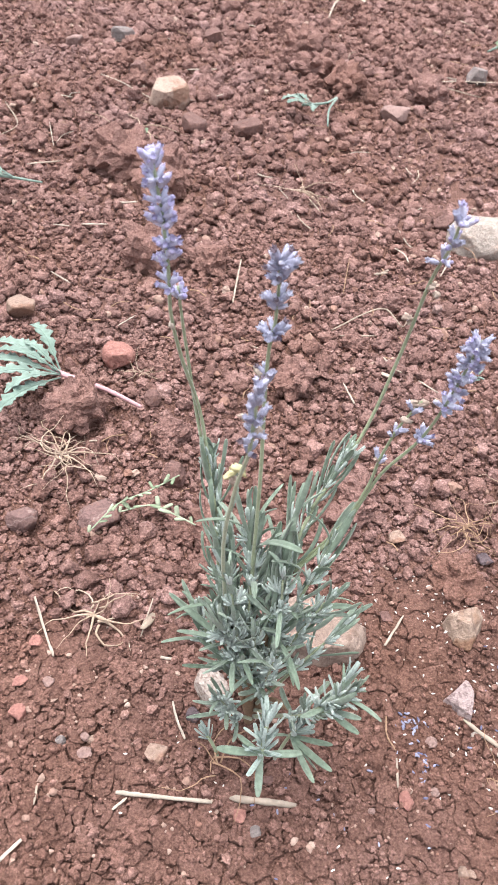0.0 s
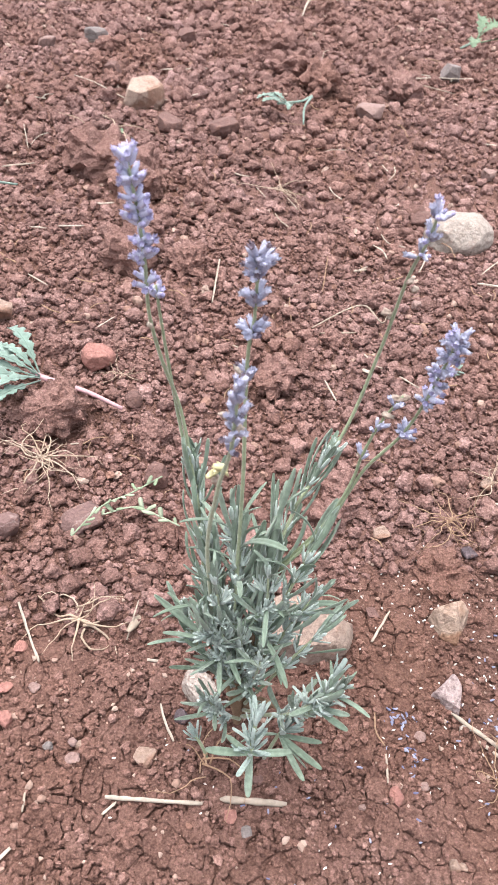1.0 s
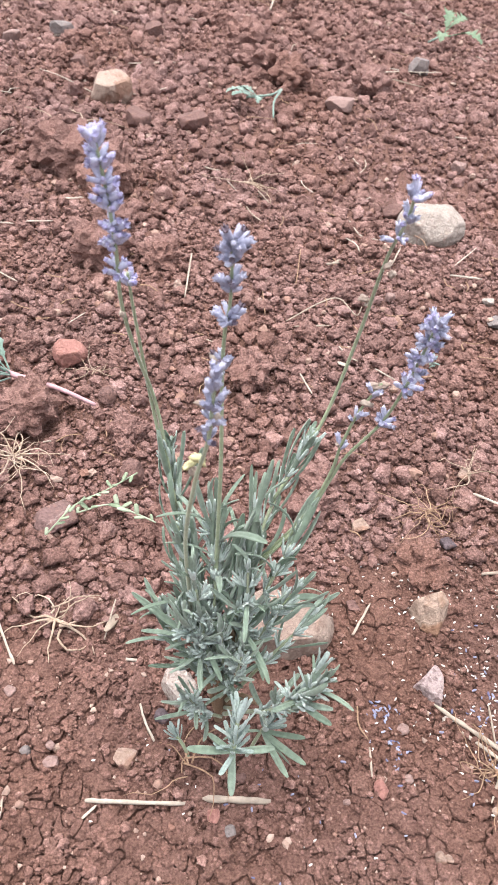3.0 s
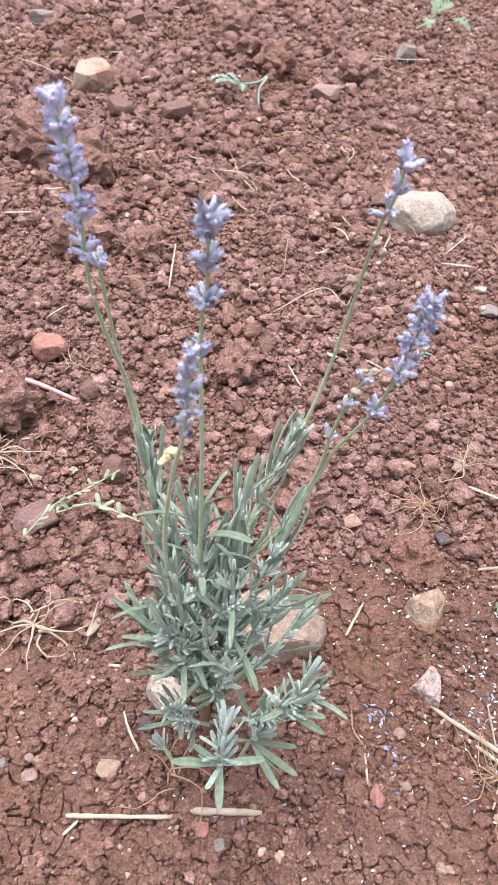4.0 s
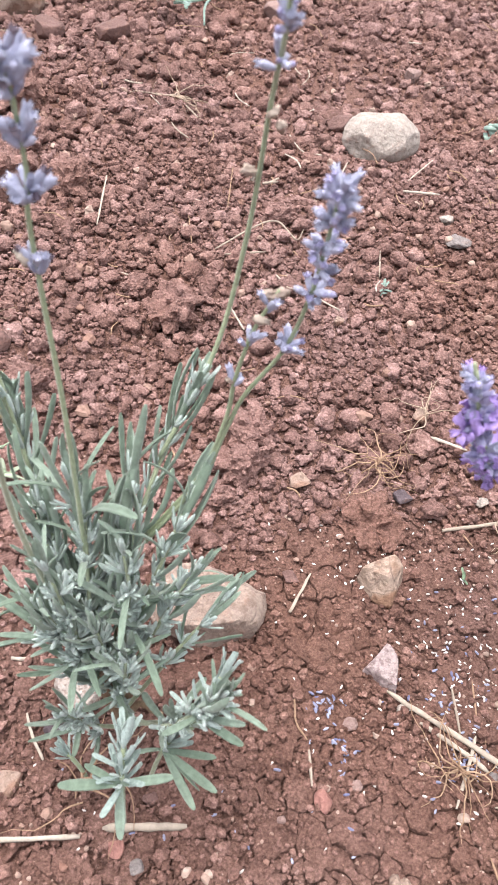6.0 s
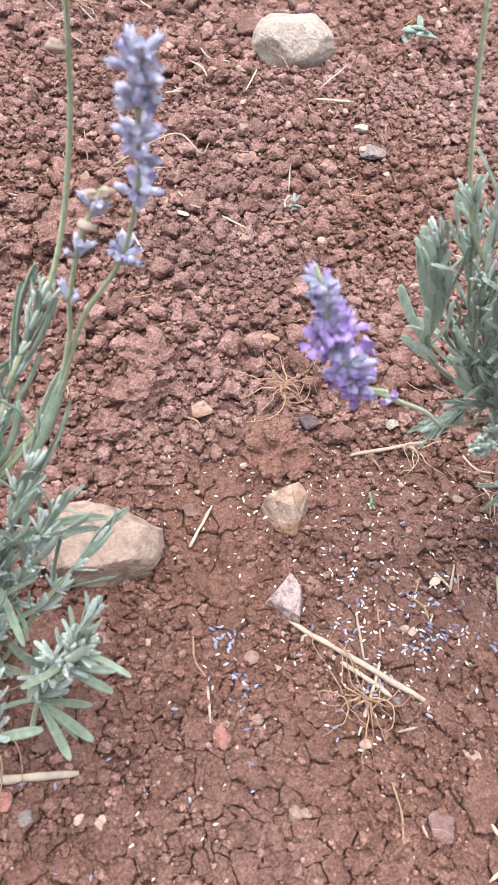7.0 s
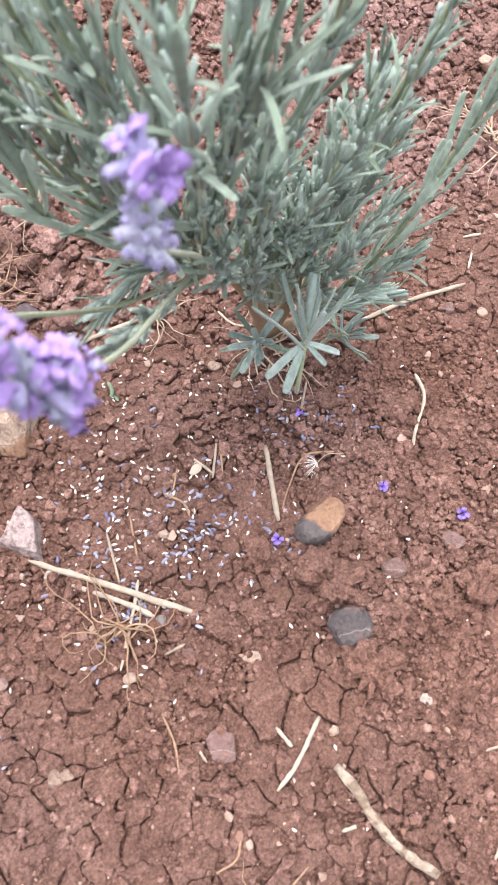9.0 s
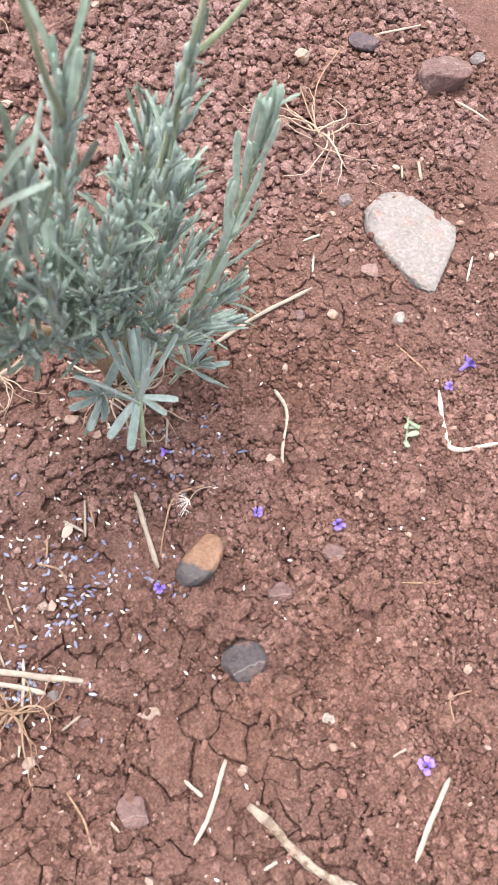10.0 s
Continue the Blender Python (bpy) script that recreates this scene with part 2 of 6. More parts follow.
def value_noise(x, y, size, seed):
    u, v = x / size, y / size
    i, j = np.floor(u), np.floor(v)
    a, b = u - i, v - j
    a, b = a * a * (3 - 2 * a), b * b * (3 - 2 * b)
    low = hashed(i, j, seed) * (1 - a) + hashed(i + 1, j, seed) * a
    high = hashed(i, j + 1, seed) * (1 - a) + hashed(i + 1, j + 1, seed) * a
    return (low * (1 - b) + high * b) * 2 - 1


def cells(x, y, size, seed):
    """Distances, in cell sizes, to the nearest and the second nearest of scattered seeds, and a number for the nearest."""
    u, v = x / size, y / size
    i, j = np.floor(u), np.floor(v)
    f1, f2, own = np.full(u.shape, 9.0), np.full(u.shape, 9.0), np.zeros(u.shape)
    for di in (-1, 0, 1):
        for dj in (-1, 0, 1):
            p, q = i + di, j + dj
            d = np.hypot(p + 0.1 + 0.8 * hashed(p, q, seed) - u, q + 0.1 + 0.8 * hashed(p, q, seed + 9) - v)
            near = d < f1
            f2 = np.where(near, f1, np.minimum(f2, d))
            own = np.where(near, hashed(p, q, seed + 5), own)
            f1 = np.where(near, d, f1)
    return f1, f2, own


def lumps(x, y, size, seed):
    f1, f2, own = cells(x, y, size, seed)
    return np.sqrt(np.clip(1 - (f1 / (0.5 + 0.35 * own)) ** 2, 0, 1)) * (0.4 + 0.6 * own)


def tilled(x, y):
    """1 on the loose tilled earth, 0 on the crusted bed along the plants."""
    edge = np.interp(x, (-0.5, -0.1, 0.05, 0.16, 0.21, 0.3, 0.34, 0.42, 0.58, 0.68, 0.76, 0.85, 1.0), (0.31, 0.33, 0.35, 0.385, 0.40, 0.405, 0.425, 0.43, 0.42, 0.43, 0.41, 0.36, 0.33))
    d = y - edge + 0.025 * value_noise(x, y, 0.06, 3) + 0.012 * value_noise(x, y, 0.02, 4)
    t = np.clip(d / 0.035 + 0.5, 0, 1)
    return t * t * (3 - 2 * t)


def coarse(x, y):
    """How cloddy the tilled earth is: less in the worn hollow and on the far sides."""
    hollow = np.exp(-(((x - 0.46) / 0.22) ** 2 + ((y - 1.27) / 0.15) ** 2))
    side = np.clip((x - 0.55) / 0.3, 0, 1) * np.clip((y - 0.9) / 0.5, 0, 1)
    left = np.clip((-0.18 - x) / 0.15, 0, 1) * np.clip((y - 1.2) / 0.4, 0, 1)
    right = np.exp(-(((x - 0.52) / 0.08) ** 2 + ((y - 0.62) / 0.1) ** 2))
    behind = np.clip((x - 0.56) / 0.1, 0, 1) * np.clip((0.8 - y) / 0.12, 0, 1)
    return np.clip(1 - 0.8 * hollow - 0.62 * behind - 0.5 * side - 0.45 * left - 0.3 * right, 0.1, 1)


def height(x, y):
    x, y = np.asarray(x, float), np.asarray(y, float)
    wx = x + 0.008 * value_noise(x, y, 0.024, 21) + 0.0035 * value_noise(x, y, 0.009, 22) + 0.0012 * value_noise(x, y, 0.0035, 25)
    wy = y + 0.008 * value_noise(x, y, 0.024, 23) + 0.0035 * value_noise(x, y, 0.009, 24) + 0.0012 * value_noise(x, y, 0.0035, 26)
    t, k = tilled(x, y), coarse(x, y)
    # crust: a gently uneven bed
    crust = 0.006 * value_noise(x, y, 0.14, 11) + 0.0035 * value_noise(x, y, 0.05, 12) + 0.0012 * value_noise(x, y, 0.011, 13)
    crust = crust + 0.0004 * value_noise(x, y, 0.005, 14)
    # loose earth: lumps of four sizes
    loose = 0.007 * value_noise(x, y, 0.16, 51) + 0.004 * value_noise(x, y, 0.05, 52) - 0.008
    loose = loose + k * (0.010 * lumps(wx, wy, 0.05, 53) + 0.003 * lumps(wx, wy, 0.02, 54)) + 0.0025 * lumps(wx, wy, 0.009, 55)
    loose = loose - 0.016 * np.exp(-(((x - 0.42) / 0.13) ** 2 + ((y - 1.2) / 0.09) ** 2))
    near = np.exp(-np.maximum(0, np.hypot(x - 0.3, y - 0.8) - 2.2) / 0.8)
    return near * (crust * (1 - t) + loose * t)


def crusted(x, y):
    """1 where the bed is broken into plates of crust, 0 elsewhere."""
    def inside(v, low, high):
        return np.clip((v - low) / 0.02, 0, 1) * np.clip((high - v) / 0.02, 0, 1)
    return np.clip(1 - 1.6 * tilled(x, y), 0, 1) * inside(x, -0.17, 0.8) * inside(y, -0.03, 0.48)


def rise(x, y):
    return float(height(np.array([x]), np.array([y]))[0])


def axis(low, high, fine, step, far):
    """Grid lines: close ones between low and high, then wider and wider ones out to the far distance."""
    line = []
    v = low
    while v < high:
        line.append(v)
        v += fine(v)
    a, d = high, fine(high)
    while a < far:
        line.append(a)
        d *= step
        a += d
    b, d = low, fine(low)
    while b > -far:
        d *= step
        b -= d
        line.insert(0, b)
    return np.array(line)


gx = axis(-0.55, 1.1, lambda v: 0.0045 if -0.14 < v < 0.75 else 0.008, 1.16, 60.0)
gy = axis(0.02, 2.5, lambda v: 0.0045 if v < 0.46 else 0.007 + 0.009 * max(0, v - 0.6), 1.16, 60.0)
XX, YY = np.meshgrid(gx, gy)
ZZ = height(XX.ravel(), YY.ravel()) - crusted(XX.ravel(), YY.ravel()) * (0.0062 - 0.002 * lumps(XX.ravel(), YY.ravel(), 0.007, 43))
nx, ny = len(gx), len(gy)
idx = np.arange(nx * ny).reshape(ny, nx)
quads = np.stack([idx[:-1, :-1], idx[:-1, 1:], idx[1:, 1:], idx[1:, :-1]], -1).reshape(-1, 4)
ground = new("ground", array_mesh("ground", np.stack([XX.ravel(), YY.ravel(), ZZ], -1), quads, SOIL))
tagged(ground, "dry red earth, cracked crust beside loose tilled soil", "soil", kind="structure")


# ---- the crust: plates parted by shrinkage cracks ----
def clipped(poly, nx_, ny_, d):
    """The part of a convex outline where x * nx_ + y * ny_ <= d."""
    out = []
    for (ax, ay), (bx, by) in zip(poly, poly[1:] + poly[:1]):
        da, db = ax * nx_ + ay * ny_ - d, bx * nx_ + by * ny_ - d
        if da <= 0:
            out.append((ax, ay))
        if (da < 0) != (db < 0) and da != db:
            s = da / (da - db)
            out.append((ax + (bx - ax) * s, ay + (by - ay) * s))
    return out


def plate_seeds():
    rng = np.random.default_rng(611)
    x, y = rng.uniform(-0.16, 0.79, 30000), rng.uniform(-0.02, 0.47, 30000)
    keep = crusted(x, y) > 0.3
    x, y = x[keep], y[keep]
    fine = np.clip((x - 0.42) / 0.08, 0, 1) * np.clip((0.26 - y) / 0.1, 0, 1)
    apart = np.clip(0.0115 + 0.010 * value_noise(x, y, 0.04, 612), 0.0048, 0.020) * (1 - 0.4 * fine)
    px, py = np.zeros(4000), np.zeros(4000)
    n = 0
    for a, b, d in zip(x, y, apart):
        if n < 4000 and (n == 0 or np.min((px[:n] - a) ** 2 + (py[:n] - b) ** 2) > d * d):
            px[n], py[n] = a, b
            n += 1
    return px[:n], py[:n]


def crust_plates():
    """Outlines of the plates, jagged, with a crack left between each two: [(outline, number)]."""
    px, py = plate_seeds()
    wide = np.clip(0.35 + 0.9 * value_noise(px, py, 0.06, 613), 0.06, 1)
    r = random.Random(614)
    outlines = []
    for k in range(len(px)):
        d2 = (px - px[k]) ** 2 + (py - py[k]) ** 2
        near = [j for j in np.argsort(d2)[1:18] if d2[j] < 0.0022]
        poly = [(px[k] + a, py[k] + b) for a, b in ((-0.016, -0.016), (0.016, -0.016), (0.016, 0.016), (-0.016, 0.016))]
        for j in near:
            d = math.sqrt(d2[j])
            ux, uy = (px[j] - px[k]) / d, (py[j] - py[k]) / d
            h = (math.sin((k + j) * 12.9898 + abs(k - j) * 78.233) * 43758.5453) % 1.0
            gap = -0.0008 if h < 0.36 else 0.00035 + 0.0060 * (h - 0.36) ** 1.8 * (wide[k] + wide[j])
            poly = clipped(poly, ux, uy, px[k] * ux + py[k] * uy + d / 2 - gap / 2)
            if len(poly) < 3:
                break
        if len(poly) < 3:
            continue
        line = []
        for (ax, ay), (bx, by) in zip(poly, poly[1:] + poly[:1]):
            m = max(1, round(math.hypot(bx - ax, by - ay) / 0.0021))
            line += [(ax + (bx - ax) * i / m + r.uniform(-1, 1) * 0.0004, ay + (by - ay) * i / m + r.uniform(-1, 1) * 0.0004) for i in range(m)]
        if len(line) > 5:
            outlines.append(np.array(line))
    flat = np.concatenate(outlines)
    x, y = flat[:, 0], flat[:, 1]
    wx = x + 0.0050 * value_noise(x, y, 0.014, 621) + 0.0024 * value_noise(x, y, 0.0052, 622)
    wy = y + 0.0050 * value_noise(x, y, 0.014, 623) + 0.0024 * value_noise(x, y, 0.0052, 624)
    flat = np.stack([wx, wy], -1)
    cuts = np.cumsum([len(o) for o in outlines])[:-1]
    return np.split(flat, cuts)


def plate_solids(outlines):
    """Each plate with a worn rim, an uneven top and ragged sides going down: [(verts, tris)]."""
    r = random.Random(615)
    rings, drops, lifts, sizes = [], [], [], []
    for line in outlines:
        n, c = len(line), line.mean(0)
        reach = float(np.mean(np.hypot(*(line - c).T)))
        pts = np.concatenate([c + (line - c) * s for s in (0.95, 1.0, 1 - min(0.3, 0.00045 / reach), 0.55)] + [c[None]])
        drop = np.repeat((0.0080, 0.0004, 0.0, -0.0001, -0.0001), (n, n, n, n, 1))
        drop[n:2 * n] += np.array([r.uniform(0, 0.0005) for _ in range(n)])
        tx, ty = r.gauss(0, 0.07), r.gauss(0, 0.07)
        rings.append(pts)
        drops.append(drop)
        lifts.append(r.gauss(0, 0.0009) + (pts - c) @ np.array((tx, ty)))
        sizes.append(n)
    flat = np.concatenate(rings)
    z = height(flat[:, 0], flat[:, 1]) - np.concatenate(drops) + np.concatenate(lifts)
    z = z + 0.0008 * value_noise(flat[:, 0], flat[:, 1], 0.004, 625)
    solids, start = [], 0
    for n in sizes:
        i = np.arange(n)
        j = (i + 1) % n
        tris = []
        for q in range(3):
            a, b = q * n, (q + 1) * n
            tris += [np.stack([a + i, a + j, b + j], -1), np.stack([a + i, b + j, b + i], -1)]
        tris.append(np.stack([3 * n + i, 3 * n + j, np.full(n, 4 * n)], -1))
        m = 4 * n + 1
        solids.append((np.column_stack([flat[start:start + m], z[start:start + m]]), np.concatenate(tris)))
        start += m
    return solids


PLATES = crust_plates()
middle = [(float(p[:, 0].mean()), float(p[:, 1].mean()), float(np.ptp(p[:, 0]) * np.ptp(p[:, 1]))) for p in PLATES]
singles = set(sorted((k for k, (a, b, s) in enumerate(middle) if -0.02 < a < 0.52 and 0.06 < b < 0.34), key=lambda k: -middle[k][2])[:300])
vs, ts, base = [], [], 0
for k, (v, t) in enumerate(plate_solids(PLATES)):
    if k in singles:
        at = np.array((middle[k][0], middle[k][1], 0.0))
        ob = new("crust_plate", array_mesh("crust_plate", v - at, t, SOIL))
        ob.location = at
        ob.parent = ground
    else:
        vs.append(v)
        ts.append(t + base)
        base += len(v)
rest = new("crust_plates", array_mesh("crust_plates", np.concatenate(vs), np.concatenate(ts), SOIL))
tagged(rest, "smaller plates of dried and cracked red soil crust", "soil crust", kind="stuff")


# ---- clods and crumbs ----
def lump_shape(level, seed, rough=0.22, flat=1.0, knobs=0.0):
    """A crumbly lump of earth of radius about 1: (verts, tris)."""
    bm = bmesh.new()
    bmesh.ops.create_icosphere(bm, subdivisions=level, radius=1.0)
    r = random.Random(seed)
    off = Vector((r.uniform(-50, 50), r.uniform(-50, 50), r.uniform(-50, 50)))
    planes = [(Vector((r.gauss(0, 1), r.gauss(0, 1), r.gauss(0, 1))).normalized(), r.uniform(0.55, 0.85)) for _ in range(5)]
    for v in bm.verts:
        c = v.co.copy()
        for nrm, d in planes:
            over = c.dot(nrm) - d
            if over > 0:
                c -= nrm * over * 0.8
        g = noise.noise(c * 1.3 + off) * rough * 1.3 + noise.noise(c * 3.1 + off) * rough * 0.9 + (noise.noise(c * 7.0 + off) * rough * 0.6 + noise.noise(c * 15.0 + off) * rough * 0.35 if level > 2 else 0)
        if knobs:
            near = noise.voronoi(c * 2.6 + off)[0]
            finer = noise.voronoi(c * 6.0 + off)[0]
            g += knobs * (0.55 * min(0.6, near[1] - near[0]) + 0.22 * min(0.6, finer[1] - finer[0]) - 0.16)
        v.co = c * (1 + g)
        v.co.z *= flat
    verts = np.array([v.co[:] for v in bm.verts])
    tris = np.array([[v.index for v in f.verts] for f in bm.faces])
    bm.free()
    return verts, tris


def knobbly_shape(level, seed, count, rough=0.25, core=0.78):
    """A clod knit together from crumbs, one closed skin: (verts, tris)."""
    rng = np.random.default_rng(seed)
    v, t = lump_shape(level, seed, rough)
    reach = np.linalg.norm(v, axis=1)
    d = v / reach[:, None]
    c = rng.normal(size=(count, 3))
    c /= np.linalg.norm(c, axis=1)[:, None]
    size = rng.uniform(0.5, 1.15, count) * 1.45 / math.sqrt(count)
    c *= (rng.uniform(0.92, 1.04, count) - size * 0.6)[:, None]
    along = d @ c.T
    inside = size**2 - (np.sum(c * c, axis=1) - along**2)
    hit = np.where((inside > 0) & (along > 0), along + np.sqrt(np.maximum(inside, 0)), 0.0)
    knob = hit.max(axis=1)
    r = np.maximum(knob, core) * (0.4 + 0.6 * reach)
    return d * r[:, None], t


def turn_matrices(rng, n):
    q = rng.normal(size=(n, 4))
    q /= np.linalg.norm(q, axis=1)[:, None]
    w, x, y, z = q.T
    return np.stack([1 - 2 * (y * y + z * z), 2 * (x * y - z * w), 2 * (x * z + y * w), 2 * (x * y + z * w), 1 - 2 * (x * x + z * z), 2 * (y * z - x * w), 2 * (x * z - y * w), 2 * (y * z + x * w), 1 - 2 * (x * x + y * y)], -1).reshape(n, 3, 3)


def scatter(name, px, py, radius, sink, level, seed, mat, shapes=14, rough=0.22, smooth=False):
    """One mesh of many lumps at the given places, each bedded on the ground."""
    rng = np.random.default_rng(seed)
    forms = [knobbly_shape(3, seed * 100 + i, 16, rough) if level == "crumbly" else lump_shape(level, seed * 100 + i, rough) for i in range(shapes)]
    which = rng.integers(0, shapes, len(px))
    pz = height(px, py) + radius * sink
    vs, ts, base = [], [], 0
    for k, (v, t) in enumerate(forms):
        sel = np.where(which == k)[0]
        if not len(sel):
            continue
        R = turn_matrices(rng, len(sel))
        stretch = rng.uniform(0.75, 1.25, (len(sel), 1, 3))
        w = np.einsum("nij,nvj->nvi", R, v[None] * stretch) * radius[sel][:, None, None]
        w[..., 2] *= 0.85
        w += np.stack([px[sel], py[sel], pz[sel]], -1)[:, None]
        vs.append(w.reshape(-1, 3))
        ts.append((t[None] + (np.arange(len(sel)) * len(v))[:, None, None]).reshape(-1, 3) + base)
        base += len(sel) * len(v)
    return new(name, array_mesh(name, np.concatenate(vs), np.concatenate(ts), mat, smooth))


def pick(seed, n, x0, x1, y0, y1, chance):
    rng = np.random.default_rng(seed)
    x, y = rng.uniform(x0, x1, n), rng.uniform(y0, y1, n)
    keep = rng.uniform(size=n) < chance(x, y)
    return x[keep], y[keep], rng


def radii(rng, n, low, high, power=2.2):
    """Many small, few large."""
    u = rng.uniform(size=n)
    a = 1 - power
    return (low**a + u * (high**a - low**a)) ** (1 / a)


def open_field(x, y):
    """Inside the wedge of field that the path overlooks."""
    return ((x > -0.25 - 0.14 * y) & (x < 0.55 + 0.26 * y + 0.25 * (y < 0.75))).astype(float)


TAKEN = []


def packed(seed, n, x0, x1, y0, y1, low, high, power, chance, apart=0.86):
    """Lumps laid side by side, the largest first, clear of what already lies there: (x, y, radius)."""
    x, y, rng = pick(seed, n, x0, x1, y0, y1, chance)
    size = radii(rng, len(x), low, high, power)
    size = np.minimum(size, low + (high - low) * (0.1 + 0.9 * coarse(x, y) * np.clip(0.62 + 0.75 * value_noise(x, y, 0.1 + 0.08 * (y0 > 0.8), 79), 0.16, 1)))
    order = np.argsort(-size)
    m = len(TAKEN)
    ax, ay, ar = np.zeros(m + len(x)), np.zeros(m + len(x)), np.zeros(m + len(x))
    for k, (a, b, c) in enumerate(TAKEN):
        ax[k], ay[k], ar[k] = a, b, c
    keep = []
    for k in order:
        a, b, c = x[k], y[k], size[k]
        if not np.any((ax[:m] - a) ** 2 + (ay[:m] - b) ** 2 < (apart * (ar[:m] + c)) ** 2):
            ax[m], ay[m], ar[m] = a, b, c
            m += 1
            keep.append(k)
    return x[keep], y[keep], size[keep]


x, y, rng = pick(203, 85000, -0.13, 0.8, 0.01, 0.46, lambda x, y: (1 - 0.9 * tilled(x, y)) * (0.46 + 0.8 * np.clip((x - 0.4) / 0.08, 0, 1) * np.clip((0.3 - y) / 0.1, 0, 1)) * np.clip(0.55 + 1.1 * value_noise(x, y, 0.045, 77), 0.2, 1))
tagged(scatter("soil_crumbs", x, y, radii(rng, len(x), 0.0009, 0.0046, 2.7), 0.6, 1, 303, CRUMB, rough=0.36), "fine red crumbs lying on the crusted bed", "soil crumbs", kind="stuff")
x, y, rng = pick(204, 19000, -0.22, 0.85, 0.33, 0.95, lambda x, y: tilled(x, y) * open_field(x, y))
tagged(scatter("tilled_soil_crumbs", x, y, radii(rng, len(x), 0.0012, 0.0034, 2.4), 1.2, 1, 304, CLOD, rough=0.32), "fine red crumbs between the clods", "soil crumbs", kind="stuff")
x, y, rng = pick(205, 7500, -0.5, 1.1, 0.95, 2.4, lambda x, y: open_field(x, y))
tagged(scatter("far_soil_crumbs", x, y, radii(rng, len(x), 0.002, 0.0048, 2.4), 1.1, 1, 305, CLOD, rough=0.32), "fine red crumbs between the farther clods", "soil crumbs", kind="stuff")
x, y, rng = pick(208, 8000, -2.2, 2.6, -1.6, 3.4, lambda x, y: (1 - open_field(x, y) * (y < 2.5) * (y > 0)) * np.clip((np.hypot(x - 0.3, y - 0.2) - 0.35) / 0.2, 0, 1) * (1 - crusted(x, y)) * np.clip((2.5 - np.hypot(x - 0.2, y - 0.9)) / 1.3, 0, 1))
tagged(scatter("outlying_soil_clods", x, y, radii(rng, len(x), 0.009, 0.035, 2.2), 0.3, 1, 311, CLOD, rough=0.36), "loose red clods on the outlying tilled field", "soil clods", kind="stuff")
GRIT = plant_material("pale_grit", (0.2, 0.105, 0.08), (0.36, 0.265, 0.22), 0.8, 300.0, 0.0, 0.4, 0.0, True)
x, y, rng = pick(206, 3600, -0.13, 0.85, 0.01, 0.5, lambda x, y: 0.75 + 0 * x)
tagged(scatter("soil_grit", x, y, radii(rng, len(x), 0.0006, 0.0034, 2.6), 0.5, 1, 306, GRIT, rough=0.4), "small pinkish grit scattered over the soil", "grit", kind="stuff")
x, y, rng = pick(207, 700, -0.4, 1.0, 0.5, 2.2, lambda x, y: open_field(x, y))
tagged(scatter("far_soil_grit", x, y, radii(rng, len(x), 0.003, 0.007, 2.6), 0.9, 2, 307, GRIT, rough=0.4), "pinkish small stones scattered over the tilled soil", "grit", kind="stuff")

CLODS = []
for i in range(8):
    v, t = knobbly_shape(4, 900 + i, 48, 0.26)
    CLODS.append(array_mesh("soil_clod", v, t, BROKEN, False))
for i in range(4):
    v, t = knobbly_shape(4, 950 + i, 40, 0.3, 0.55)
    CLODS.append(array_mesh("soil_clod", v, t, BEDCLOD, False))


def clod(x, y, r, kind=0, turn=0.0, flat=0.85, sink=0.42, label="large crumbly red soil clod on tilled earth"):
    ob = new("soil_clod", CLODS[kind])
    TAKEN.append((x, y, r * 0.95))
    ob.matrix_basis = Matrix.LocRotScale((x, y, rise(x, y) + r * sink), Euler((0.3 * math.sin(turn), 0.4 * math.cos(turn * 1.7), turn)), (r, r * 0.9, r * flat))
    return tagged(ob, label, "soil clod", "large clods in the tilled soil")


clod(0.236, 1.793, 0.052, 0, 0.4, 0.9)
clod(0.418, 0.186, 0.0210, 8, 1.0, 0.85, 0.3, "broken red soil clod on the cracked bed")
clod(0.417, 0.137, 0.0190, 9, 2.0, 0.85, 0.3, "broken red soil clod on the cracked bed")
clod(0.498, 0.151, 0.0160, 10, 0.5, 0.85, 0.3, "broken red soil clod on the cracked bed")
clod(0.469, 0.149, 0.0095, 11, 2.2, 0.85, 0.3, "broken red soil clod on the cracked bed")
clod(0.459, 0.135, 0.0090, 8, 0.3, 0.85, 0.3, "broken red soil clod on the cracked bed")
clod(0.453, 0.198, 0.0080, 9, 1.2, 0.85, 0.3, "broken red soil clod on the cracked bed")
clod(0.478, 0.252, 0.0090, 11, 0.4, 0.85, 0.3, "broken red soil clod on the cracked bed")
clod(0.543, 0.181, 0.0120, 10, 2.9, 0.85, 0.3, "broken red soil clod on the cracked bed")
clod(0.389, 0.222, 0.0110, 9, 0.9, 0.85, 0.3, "broken red soil clod on the cracked bed")
clod(0.524, 0.107, 0.0100, 8, 4.0, 0.85, 0.3, "broken red soil clod on the cracked bed")
bed_rng = random.Random(31)
for k in range(26):
    clod(bed_rng.uniform(-0.12, 0.06), bed_rng.uniform(0.13, 0.33), bed_rng.uniform(0.006, 0.013), 8 + k % 4, bed_rng.uniform(0, 6.28), 0.6, 0.05, "low lump of red soil in the crusted bed")
clod(0.292, 0.402, 0.03, 11, 1.5, 0.6, 0.1)
clod(0.212, 0.506, 0.028, 5, 2.5, 0.8)
clod(0.199, 0.472, 0.024, 6, 0.2, 1.0)
clod(0.155, 0.671, 0.03, 7, 1.1)
clod(0.069, 0.442, 0.03, 0, 2.1)
clod(-0.081, 0.589, 0.04, 1, 0.7)
clod(0.02, 0.57, 0.022, 2, 0.9)
